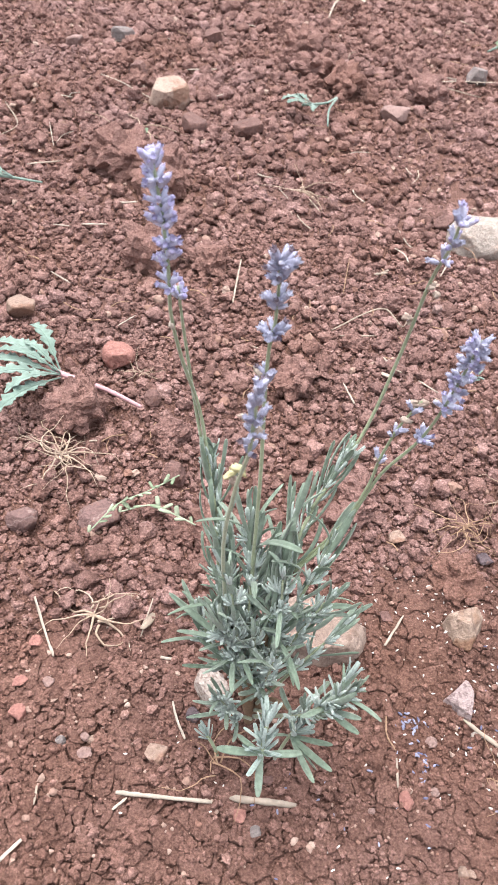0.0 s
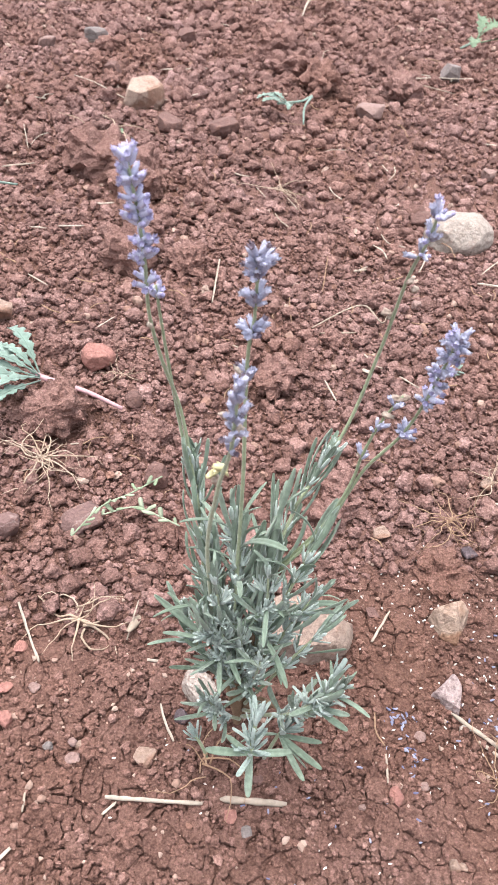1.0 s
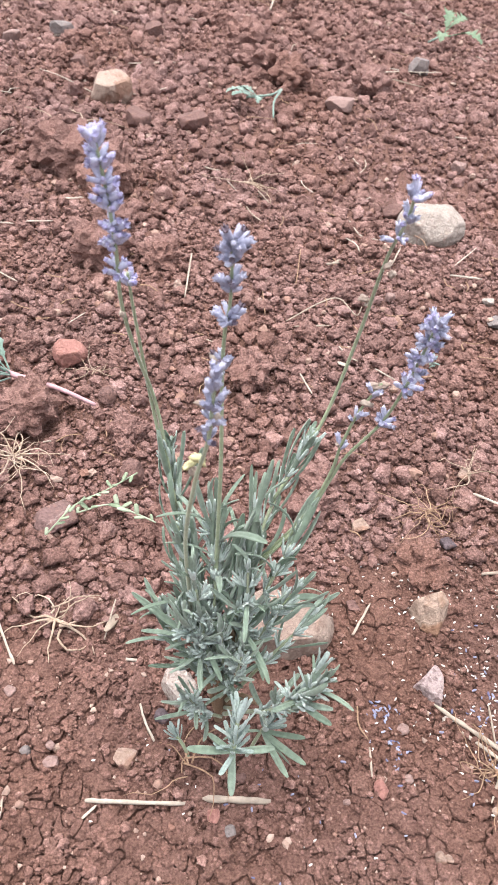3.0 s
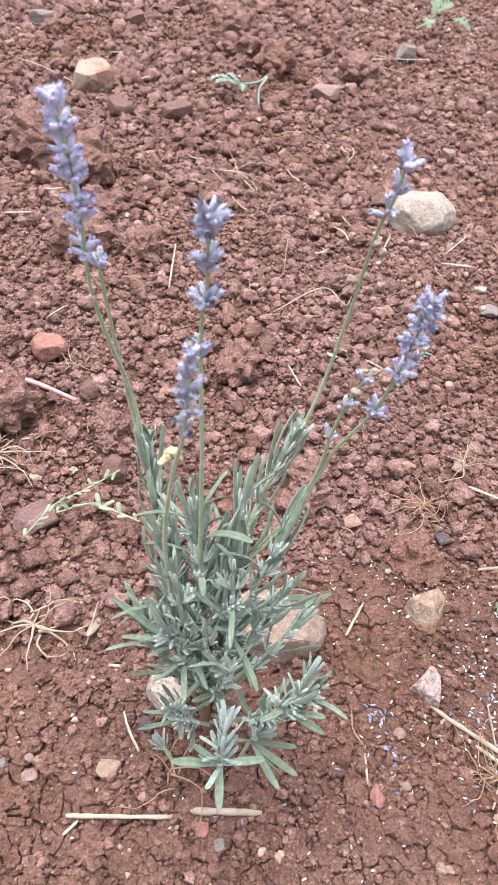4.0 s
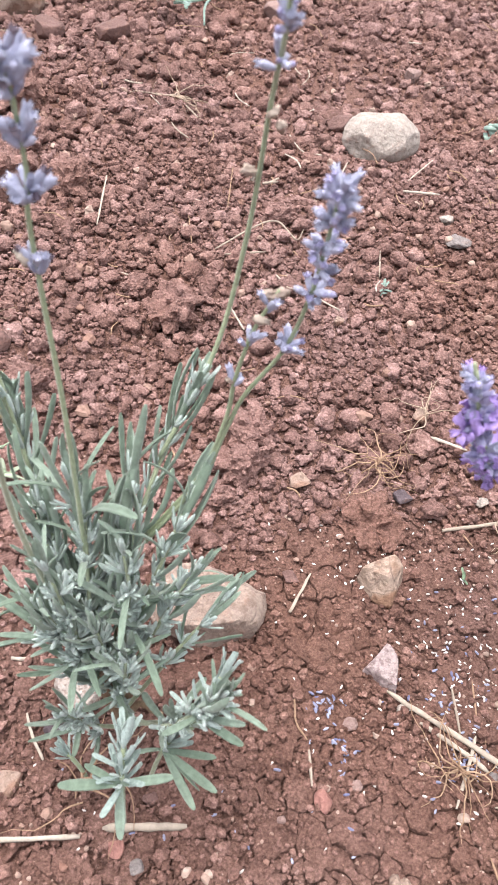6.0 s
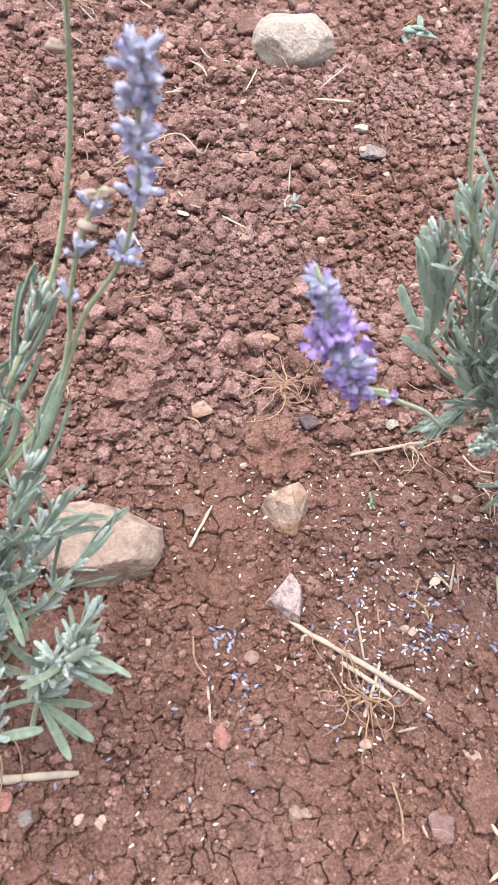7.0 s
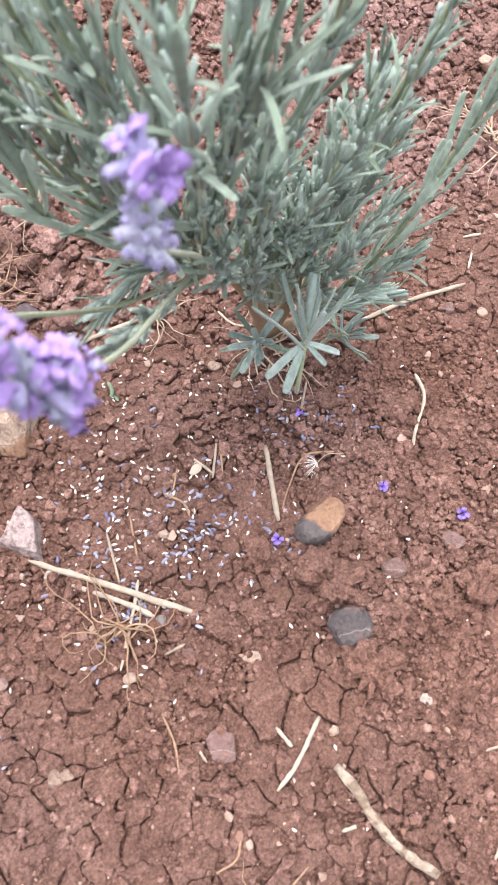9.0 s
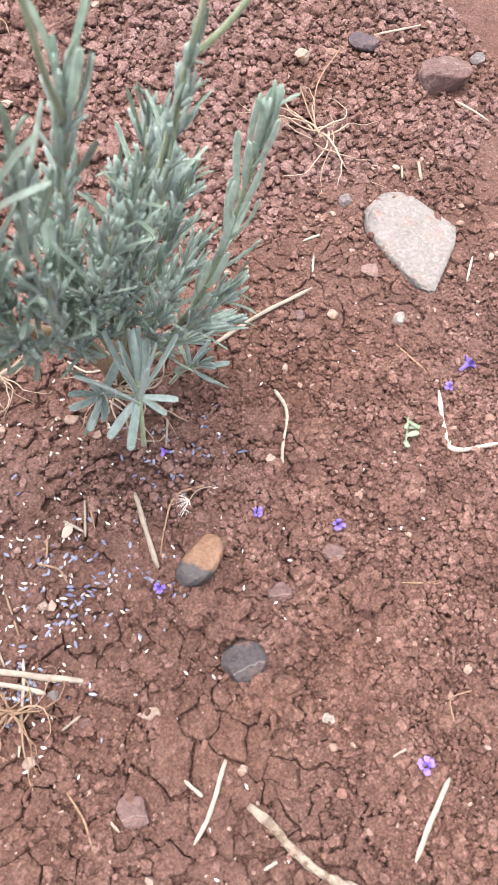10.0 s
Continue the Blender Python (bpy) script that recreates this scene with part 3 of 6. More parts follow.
clod(-0.026, 0.898, 0.045, 3, 0.1)
clod(0.05, 0.896, 0.032, 4, 1.9)
clod(-0.085, 1.16, 0.06, 5, 0.6)
clod(-0.03, 1.12, 0.05, 6, 1.2)
clod(0.25, 1.66, 0.05, 7, 0.3)
clod(0.3, 1.6, 0.045, 0, 1.3)
clod(0.45, 1.72, 0.04, 1, 2.2)
clod(0.47, 1.58, 0.045, 2, 0.8)
rng = random.Random(77)
count = 0
while count < 130:
    x, y = rng.uniform(-0.4, 0.95), rng.uniform(0.4, 2.3)
    if float(tilled(np.array([x]), np.array([y]))[0]) > 0.7 and rng.random() < float(coarse(np.array([x]), np.array([y]))[0]) ** 2 and open_field(np.array([x]), np.array([y]))[0]:
        clod(x, y, rng.uniform(0.012, 0.02) * (1 + 0.45 * max(0, y - 0.6)), count % 8, rng.uniform(0, 6.28), rng.uniform(0.7, 1.0), rng.uniform(0.15, 0.35))
        count += 1

# ---- stones ----
def loose_at(x, y):
    return float(tilled(np.array([x]), np.array([y]))[0])


def stone(x, y, length, width, tall, yaw, mat, label, cuts=9, low=0.62, corners=None):
    """A weathered stone: a ball cut by several planes, softened and pitted, a third of it sunk in the soil."""
    r = random.Random(round(x * 7919 + y * 104729))
    bm = bmesh.new()
    bmesh.ops.create_icosphere(bm, subdivisions=5 if length > 0.05 else (4 if length > 0.012 else 3), radius=1.0)
    off = Vector((r.uniform(-50, 50), r.uniform(-50, 50), r.uniform(-50, 50)))
    planes = []
    for k in range(cuts):
        n = Vector((r.gauss(0, 1), r.gauss(0, 1), r.gauss(0, 0.8))).normalized()
        planes.append((n, r.uniform(low, low + 0.24)))
    planes.append((Vector((r.uniform(-0.2, 0.2), r.uniform(-0.2, 0.2), 1)).normalized(), r.uniform(0.6, 0.75) if low < 0.88 else 0.95))
    for v in bm.verts:
        c = v.co * 1.12
        for n, d in planes:
            over = c.dot(n) - d
            if over > 0:
                c -= n * over * 0.97
        g = 0.05 * noise.noise(c * 2.0 + off) + 0.022 * noise.noise(c * 6.0 + off) + 0.012 * noise.noise(c * 15.0 + off)
        v.co = c * (1 + g)
    hi = [max(abs(v.co[k]) for v in bm.verts) for k in range(3)]
    for v in bm.verts:
        v.co = Vector((v.co.x / hi[0] * length / 2, v.co.y / hi[1] * width / 2, v.co.z / hi[2] * tall * 0.6))
    if corners:
        # a slab with straight, worn sides through the given corners
        for v in bm.verts:
            c = v.co.normalized()
            p = Vector((c.x * 0.09, c.y * 0.09, 0))
            for (ax, ay), (bx, by) in zip(corners, corners[1:] + corners[:1]):
                e = Vector((ay - by, bx - ax, 0)).normalized()
                over = p.dot(e) - (ax - x) * e.x - (ay - y) * e.y
                if over > 0:
                    p -= e * over
            u = min(1, abs(c.z) / 0.89)
            rim = 1 - 0.4 * u**3
            g = 1 + 0.02 * noise.noise(c * 3.0 + off)
            v.co = Vector((p.x * rim * g, p.y * rim * g, math.copysign(tall * 0.6 * (1 - (1 - u) ** 2), c.z) * (1 + 0.1 * noise.noise(c * 2.2 + off))))
    TAKEN.append((x, y, 0.5 * max(length, width)))
    ob = part("stone", bm, mat)
    ob.matrix_basis = pose(x, y, rise(x, y) + tall * 0.22 + 0.005 * loose_at(x, y), 0, 0, yaw)
    return tagged(ob, label, "stone", "stones on the soil")


def shard(x, y, corners, mat, label):
    """A broken stone: the hull of its corners, its edges worn and its faces slightly uneven."""
    bm = bmesh.new()
    for c in corners:
        bm.verts.new(c)
    bmesh.ops.convex_hull(bm, input=bm.verts[:])
    bmesh.ops.bevel(bm, geom=bm.edges[:], offset=0.0009, segments=1, affect="EDGES", profile=0.5)
    bmesh.ops.triangulate(bm, faces=bm.faces[:])
    bmesh.ops.subdivide_edges(bm, edges=[e for e in bm.edges if e.calc_length() > 0.003], cuts=3, use_grid_fill=True)
    off = Vector((x * 900, y * 700, 3))
    for v in bm.verts:
        v.co += v.co.normalized() * (0.0009 * noise.noise(v.co * 160 + off) + 0.0004 * noise.noise(v.co * 500 + off))
    TAKEN.append((x, y, 0.018))
    ob = part("stone", bm, mat, smooth=False)
    ob.location = (x, y, rise(x, y) - 0.002)
    return tagged(ob, label, "stone", "stones on the soil")


stone(-0.044, 1.462, 0.083, 0.066, 0.062, 27, CREAM, "cream angular stone with orange stains lying on tilled soil", 10, 0.76)
stone(-0.159, 1.768, 0.051, 0.043, 0.040, 18, GREY, "greenish grey pebble on far tilled soil")
stone(-0.253, 1.705, 0.041, 0.035, 0.026, 18, PINK, "small squared pinkish stone on red soil")
stone(0.106, 1.346, 0.060, 0.051, 0.042, 13, ROSE, "angular rose-brown stone on tilled soil")
stone(0.009, 1.342, 0.044, 0.050, 0.035, -32, ROSE, "rose-brown angular stone among clods")
stone(0.397, 1.497, 0.061, 0.052, 0.031, 14, PINK, "flat pinkish tan stone on red soil")
stone(0.453, 1.018, 0.108, 0.089, 0.058, 7, PALE, "large pale rounded stone lying on fine soil", 12, 0.88)
stone(-0.047, 0.683, 0.039, 0.033, 0.028, 6, RED, "red triangular stone beside a pulled weed")
stone(-0.169, 0.754, 0.035, 0.029, 0.024, 7, TAN, "ochre tan stone among soil clods")
stone(-0.003, 0.613, 0.020, 0.023, 0.016, 6, ROSE, "rounded rose-brown stone among clods")
stone(-0.105, 0.441, 0.034, 0.029, 0.027, 6, MAUVE, "mauve grey stone with pale veins")
stone(-0.042, 0.459, 0.043, 0.036, 0.022, 30, MAUVE, "dark mauve angular stone among clods")
stone(0.027, 0.513, 0.026, 0.022, 0.021, 4, ROSE, "dusty rose stone half sunk in soil")
shard(0.287, 0.350, [(-0.017, 0.008, 0.0), (0.015, 0.016, 0.0), (0.019, 0.004, 0.0), (0.004, -0.019, 0.0), (-0.008, -0.012, 0.0), (-0.015, 0.008, 0.02), (0.009, 0.012, 0.027), (0.015, 0.005, 0.02), (0.001, -0.004, 0.022), (0.003, -0.018, 0.006)], FACET, "faceted tan stone on cracked soil")
shard(0.272, 0.283, [(-0.0143, 0.0034, 0.000), (0.0057, -0.0163, 0.000), (0.0136, 0.0052, 0.000), (0.0075, 0.0190, 0.000), (-0.0116, 0.0024, 0.010), (0.0046, -0.0122, 0.012), (0.0096, 0.0056, 0.016), (0.0050, 0.0158, 0.017)], SPECK, "pale speckled stone with pink grains")
stone(0.158, 0.339, 0.082, 0.066, 0.036, 18, BUFF, "large buff stone lying beside the lavender", 9, 0.68)
stone(0.071, 0.285, 0.031, 0.036, 0.025, -8, SPECKW, "white speckled stone at the foot of the lavender")
stone(0.056, 0.262, 0.014, 0.012, 0.011, 4, SLATE, "small dark mauve pebble on crusted soil")
stone(0.030, 0.234, 0.020, 0.017, 0.006, 38, TAN, "long tan pink pebble on crusted soil")
stone(-0.075, 0.261, 0.016, 0.014, 0.013, 4, RED, "smooth reddish pebble on crusted soil")
stone(-0.081, 0.290, 0.013, 0.011, 0.004, 24, RED, "small red pebble on crusted soil")
stone(0.215, 0.205, 0.012, 0.014, 0.010, 5, RED, "small pointed red stone on cracked soil")
stone(0.104, 0.182, 0.009, 0.010, 0.007, 0, GREY, "small grey pebble on cracked soil")
stone(0.092, 0.193, 0.011, 0.012, 0.009, 6, RED, "small dark red pebble on cracked soil")
stone(0.242, 0.449, 0.020, 0.017, 0.006, 3, TAN, "small tan stone among clods")
stone(0.242, 0.250, 0.012, 0.010, 0.007, 0, PINK, "small pinkish pebble on cracked soil")
stone(0.189, 0.198, 0.007, 0.006, 0.006, 0, PINK, "tiny pinkish pebble on cracked soil")
stone(0.237, 0.213, 0.009, 0.008, 0.007, -21, PINK, "tiny pointed pink stone on cracked soil")
stone(0.113, 0.217, 0.010, 0.008, 0.005, 0, ROSE, "rounded reddish pebble under the lavender")
stone(-0.041, 0.241, 0.009, 0.008, 0.007, 0, GREY, "small grey pebble on crusted soil")
stone(-0.023, 0.244, 0.008, 0.007, 0.007, 0, PINK, "small pale pink pebble on crusted soil")
stone(-0.018, 0.242, 0.006, 0.007, 0.005, 0, TAN, "small tan pebble on crusted soil")
stone(-0.022, 0.232, 0.012, 0.010, 0.004, 0, PINK, "small pinkish pebble on crusted soil")
stone(-0.057, 0.288, 0.011, 0.010, 0.003, 6, PINK, "small dusty pink pebble on crusted soil")
stone(-0.073, 0.323, 0.014, 0.012, 0.005, 5, RED, "small red pebble on crusted soil")
stone(0.247, 0.158, 0.008, 0.010, 0.007, 0, TAN, "small upright tan pebble on cracked soil")
stone(0.486, 0.782, 0.030, 0.025, 0.009, 2, GREY, "flat grey stone on tilled soil")
stone(0.491, 0.835, 0.020, 0.017, 0.011, 3, PALE, "whitish pebble on tilled soil")
stone(0.359, 0.508, 0.015, 0.017, 0.012, 0, TAN, "tan pebble among clods and roots")
stone(0.352, 0.831, 0.015, 0.013, 0.012, 4, PINK, "small pinkish pebble among clods")
stone(0.325, 0.427, 0.018, 0.015, 0.006, -9, SLATE, "flat dark mauve stone at the edge of the tilled soil")
stone(0.712, 0.337, 0.088, 0.064, 0.009, 0, STONE, "large flat pale grey stone on cracked soil", 7, 0.78, [(0.684, 0.36), (0.694, 0.376), (0.72, 0.382), (0.736, 0.374), (0.745, 0.323), (0.732, 0.312), (0.688, 0.289), (0.68, 0.3)])
stone(0.851, 0.449, 0.045, 0.038, 0.035, -33, MAUVE, "dark mauve angular stone on tilled soil")
stone(0.827, 0.526, 0.028, 0.024, 0.009, -12, SLATE, "flat slate grey stone on tilled soil")
stone(0.768, 0.540, 0.013, 0.015, 0.011, -48, CREAM, "cream upright pebble behind the lavender")
stone(0.901, 0.454, 0.016, 0.014, 0.007, -34, GREY, "small grey stone on tilled soil")
stone(0.689, 0.390, 0.013, 0.011, 0.007, -35, GREY, "small grey stone near a large pale stone")
stone(0.660, 0.329, 0.015, 0.012, 0.009, -36, PINK, "pinkish orange pebble on cracked soil")
stone(0.595, 0.329, 0.009, 0.010, 0.007, -36, MAUVE, "small mauve stone near a straw")
stone(0.615, 0.317, 0.009, 0.008, 0.007, -36, CREAM, "small cream pebble on cracked soil")
stone(0.649, 0.285, 0.010, 0.011, 0.008, -32, PALE, "small whitish knobbly stone on cracked soil")
stone(0.431, 0.223, 0.037, 0.022, 0.024, 18, ORANGE, "orange and grey stone on cracked soil", 6, 0.82)
stone(0.417, 0.162, 0.026, 0.024, 0.016, -21, DARK, "dark grey veined stone beside a soil clod", 8, 0.84)
stone(0.458, 0.182, 0.015, 0.013, 0.009, -37, MAUVE, "flat mauve stone on cracked soil")
stone(0.361, 0.170, 0.011, 0.009, 0.003, -11, CREAM, "white pebble on cracked soil")
stone(0.490, 0.128, 0.009, 0.007, 0.003, -41, PINK, "small squared pink stone on fine crumbs")
stone(0.435, 0.111, 0.008, 0.007, 0.002, -40, PALE, "small whitish pebble on cracked soil")
stone(0.421, 0.347, 0.010, 0.008, 0.007, -32, TAN, "round tan pebble in front of the lavender")
stone(0.384, 0.119, 0.006, 0.005, 0.005, -37, CREAM, "small cream pebble beside a split straw")
stone(0.298, 0.187, 0.008, 0.007, 0.007, -8, CREAM, "cream pebble beside dry roots")
stone(0.331, 0.186, 0.008, 0.007, 0.003, -40, ROSE, "small reddish pebble on cracked soil")
stone(0.324, 0.209, 0.007, 0.008, 0.005, -39, GREY, "small squared grey pebble near straws")
stone(0.345, 0.253, 0.007, 0.006, 0.005, -39, CREAM, "small cream pebble among fallen florets")
stone(0.498, 0.180, 0.015, 0.013, 0.005, -34, MAUVE, "flat dusty mauve stone sunk in soil")
stone(0.328, 0.136, 0.019, 0.016, 0.006, -36, MAUVE, "dusty mauve stone half sunk in soil")
stone(0.145, 0.123, 0.016, 0.014, 0.013, -12, TAN, "tan wedge-shaped pebble on cracked soil")
stone(0.189, 0.121, 0.016, 0.014, 0.013, -16, MAUVE, "smooth dusty mauve stone sunk in soil")
stone(0.253, 0.157, 0.007, 0.007, 0.005, -18, TAN, "small upright tan pebble on cracked soil")
stone(0.242, 0.251, 0.010, 0.009, 0.004, -11, PINK, "small pink pebble on cracked soil")
stone(0.343, 0.053, 0.015, 0.013, 0.012, -17, TAN, "tan pebble on crusted soil")
stone(0.265, 0.073, 0.010, 0.011, 0.008, -18, RED, "red pebble sunk in cracked soil")
stone(0.221, 0.361, 0.014, 0.012, 0.004, -13, ROSE, "rose pebble at the edge of the tilled soil")
stone(0.176, 0.096, 0.016, 0.014, 0.005, -12, TAN, "tan pebble on crusted soil")
stone(0.150, 0.275, 0.014, 0.012, 0.004, 9, PINK, "pink pebble beside the lavender")
stone(0.279, 0.258, 0.010, 0.009, 0.005, -15, PALE, "small round whitish pebble beside the straws")
stone(0.392, 0.421, 0.012, 0.010, 0.008, -5, PALE, "small pale pebble beside a straw")
stone(0.313, 0.637, 0.012, 0.010, 0.009, 0, TAN, "small tan pebble among clods")
stone(0.573, 1.269, 0.026, 0.022, 0.021, 5, PINK, "pinkish pebble on far tilled soil")
stone(0.413, 1.077, 0.038, 0.032, 0.024, 10, ROSE, "dusty rose clod stone beside a large pale stone")
stone(0.604, 1.710, 0.051, 0.043, 0.039, 16, GREY, "greyish stone on far soil")
stone(0.033, 1.807, 0.043, 0.036, 0.034, 19, ROSE, "rose-brown stone on far tilled soil")
stone(-0.108, 1.564, 0.040, 0.034, 0.032, 16, ROSE, "rose-brown stone behind a cream stone")

# ---- the loose clods, packed between the stones ----
TAKEN += [(-0.03, 0.595, 0.012), (-0.055, 0.603, 0.012), (-0.085, 0.613, 0.016)]
x, y, size = packed(201, 100000, -0.27, 0.95, 0.3, 1.05, 0.0021, 0.013, 3.4, lambda x, y: tilled(x, y) * open_field(x, y))
big, tiny = size > 0.0056, size < 0.0033
mid_size = ~big & ~tiny
tagged(scatter("tilled_soil_lumps", x[big], y[big], size[big] * 0.97, 0.45, "crumbly", 308, CLOD, rough=0.3, smooth=True), "larger knobbly red clods in the tilled soil", "soil clods", kind="stuff")
tagged(scatter("tilled_soil_clods", x[mid_size], y[mid_size], size[mid_size], 0.52, 2, 301, CLOD, rough=0.34), "loose crumbly red clods covering the tilled soil", "soil clods", kind="stuff")
tagged(scatter("tilled_soil_bits", x[tiny], y[tiny], size[tiny], 0.8, 1, 310, CLOD, rough=0.36), "small crumbly red clods in the tilled soil", "soil clods", kind="stuff")
x, y, size = packed(203, 60000, 0.4, 0.82, 0.005, 0.33, 0.0009, 0.0034, 3.0, lambda x, y: (1 - tilled(x, y)) * np.clip((x - 0.4) / 0.06, 0, 1) * np.clip((0.33 - y) / 0.08, 0, 1) * np.clip(0.75 + 1.5 * value_noise(x, y, 0.05, 78), 0.1, 1), 0.95)
tagged(scatter("packed_soil_crumbs", x, y, size, 0.7, 1, 312, CRUMB, rough=0.4), "bed of fine red crumbs where the crust has crumbled", "soil crumbs", kind="stuff")
x, y, size = packed(202, 56000, -0.62, 1.2, 1.03, 2.5, 0.0036, 0.021, 3.3, lambda x, y: (0.25 + 0.75 * coarse(x, y)) * open_field(x, y))
big = size > 0.0095
tagged(scatter("far_soil_lumps", x[big], y[big], size[big] * 0.97, 0.38, "crumbly", 309, CLOD, rough=0.3, smooth=True), "larger knobbly red clods on the farther soil", "soil clods", kind="stuff")
tagged(scatter("far_soil_clods", x[~big], y[~big], size[~big], 0.42, 2, 302, CLOD, rough=0.36), "loose red clods on the farther tilled soil", "soil clods", kind="stuff")

# ---- lavender ----
def tube(bm, pts, radii_, sides=6, flat=1.0, cap=True):
    """A closed tube along a line of points."""
    rings, side = [], None
    n = len(pts)
    for i, p in enumerate(pts):
        d = (pts[min(i + 1, n - 1)] - pts[max(i - 1, 0)]).normalized()
        if side is None:
            side = d.orthogonal().normalized()
        side = (side - d * side.dot(d)).normalized()
        up = d.cross(side)
        rings.append([bm.verts.new(p + (side * math.cos(2 * math.pi * k / sides) + up * (math.sin(2 * math.pi * k / sides) * flat)) * radii_[i]) for k in range(sides)])
    for a, b in zip(rings, rings[1:]):
        for k in range(sides):
            bm.faces.new((a[k], a[(k + 1) % sides], b[(k + 1) % sides], b[k]))
    if cap:
        bm.faces.new(rings[0][::-1])
        bm.faces.new(rings[-1])


def smooth_line(pts, steps=6):
    """Catmull-Rom through the points."""
    pts = [Vector(p) for p in pts]
    if len(pts) < 3:
        return [pts[0].lerp(pts[1], i / steps) for i in range(steps + 1)]
    p = [pts[0] * 2 - pts[1], *pts, pts[-1] * 2 - pts[-2]]
    line = []
    for i in range(1, len(p) - 2):
        for k in range(steps):
            t = k / steps
            line.append(0.5 * ((2 * p[i]) + (p[i + 1] - p[i - 1]) * t + (2 * p[i - 1] - 5 * p[i] + 4 * p[i + 1] - p[i + 2]) * t * t + (3 * p[i] - p[i - 1] - 3 * p[i + 1] + p[i + 2]) * t**3))
    line.append(pts[-1])
    return line


LEAF_CUT = ((-1, 0.08), (-0.84, 0.3), (-0.35, 0.05), (0.0, -0.16), (0.35, 0.05), (0.84, 0.3), (1, 0.08), (0.7, -0.14), (0.0, -0.42), (-0.7, -0.14))


def leaf_mesh(name, mat, bend, width, twist=0.0, rings=9, blunt=False):
    """A narrow leaf of length 1 along +y, upper face +z: grooved midrib, rolled margins, blunt tip."""
    verts, faces = [], []
    p, ang = Vector((0, 0, 0)), 0.0
    k = len(LEAF_CUT)
    for i in range(rings):
        s = (0, 0.14, 0.32, 0.5, 0.68, 0.83, 0.93, 0.98, 1.0)[i]
        ang = bend * s
        if i:
            p = p + Vector((0, math.cos(ang), math.sin(ang))) * (s - last)
        last = s
        w = width * ((0.55, 0.72, 0.88, 0.97, 1.0, 0.97, 0.85, 0.62, 0.3) if blunt else (0.46, 0.64, 0.84, 0.97, 1.0, 0.9, 0.68, 0.45, 0.2))[i]
        up = Vector((0, -math.sin(ang), math.cos(ang)))
        c, sn = math.cos(twist * s), math.sin(twist * s)
        for a, b in LEAF_CUT:
            side = a * c - b * sn
            lift = a * sn + b * c
            verts.append(p + Vector((1, 0, 0)) * side * w + up * lift * w)
        if i:
            o = (i - 1) * k
            for j in range(k):
                faces.append((o + j, o + (j + 1) % k, o + k + (j + 1) % k, o + k + j))
    faces.append(tuple(range(k))[::-1])
    faces.append(tuple(range((rings - 1) * k, rings * k)))
    return mesh_of(name, verts, faces, mat)


LEAVES = [leaf_mesh("leaf", LEAF, b, w, t) for b, w, t in ((0.6, 0.05, 0.4), (0.95, 0.045, -0.5), (-0.6, 0.048, 0.3), (0.3, 0.056, -0.3), (1.5, 0.044, 0.6), (-1.1, 0.048, -0.3), (0.7, 0.058, 0.7), (0.1, 0.05, 0.9))]

SPEARS = [leaf_mesh("leaf", SILVER, b, w, t, 9, True) for b, w, t in ((0.5, 0.05, 0.2), (0.9, 0.046, -0.3), (0.25, 0.052, 0.4), (1.2, 0.047, -0.1), (-0.3, 0.047, 0.3))]
UPRIGHT = [leaf_mesh("leaf", LEAF, b, w, t, 9, True) for b, w, t in ((0.7, 0.05, 0.2), (1.1, 0.046, -0.3), (0.4, 0.052, 0.4), (1.3, 0.046, 0.2))]
BROAD = [leaf_mesh("leaf", FINGER, b, w, t, 9, True) for b, w, t in ((-0.3, 0.085, 0.15), (0.25, 0.09, -0.2), (0.5, 0.08, 0.2))]
FINGERS = [leaf_mesh("leaf", FINGER, b, w, t, 9, True) for b, w, t in ((0.5, 0.088, 0.1), (0.2, 0.1, -0.2), (0.75, 0.08, 0.2), (-0.2, 0.092, 0.1))]
STARS = [leaf_mesh("leaf", SILVER, b, w, t) for b, w, t in ((-0.35, 0.055, 0.15), (0.2, 0.06, -0.2), (-0.6, 0.052, 0.3))]
CLOSE = [LEAVES[k] for k in (0, 1, 3, 6)]


def aim(where, along, up, scale):
    """A pose whose +y points along, with +z towards up."""
    y_ = along.normalized()
    x_ = y_.cross(up)
    if x_.length < 1e-4:
        x_ = y_.orthogonal()
    x_.normalize()
    z_ = x_.cross(y_)
    m = Matrix((x_, y_, z_)).transposed().to_4x4()
    return Matrix.Translation(where) @ m @ Matrix.Diagonal((*scale, 1))


def add_small_leaf(bm, where, along, up, length, width, bend):
    """A young leaf, six-sided, joined into a tuft."""
    m = aim(where, along, up, (1, 1, 1))
    prev = None
    for i in range(4):
        s = (0, 0.4, 0.85, 1.0)[i]
        w = width * (0.65, 1.0, 0.95, 0.55)[i]
        a = bend * s
        c = Vector((0, length * s * math.cos(a * 0.5), length * s * math.sin(a * 0.5)))
        ring = [bm.verts.new(m @ (c + Vector((w * x_, 0, w * z_)))) for x_, z_ in ((-1, 0.2), (0, 0.42), (1, 0.2), (0.6, -0.6), (-0.6, -0.6))]
        if prev:
            for k in range(5):
                bm.faces.new((prev[k], prev[(k + 1) % 5], ring[(k + 1) % 5], ring[k]))
        else:
            bm.faces.new(ring[::-1])
        prev = ring
    bm.faces.new(prev)


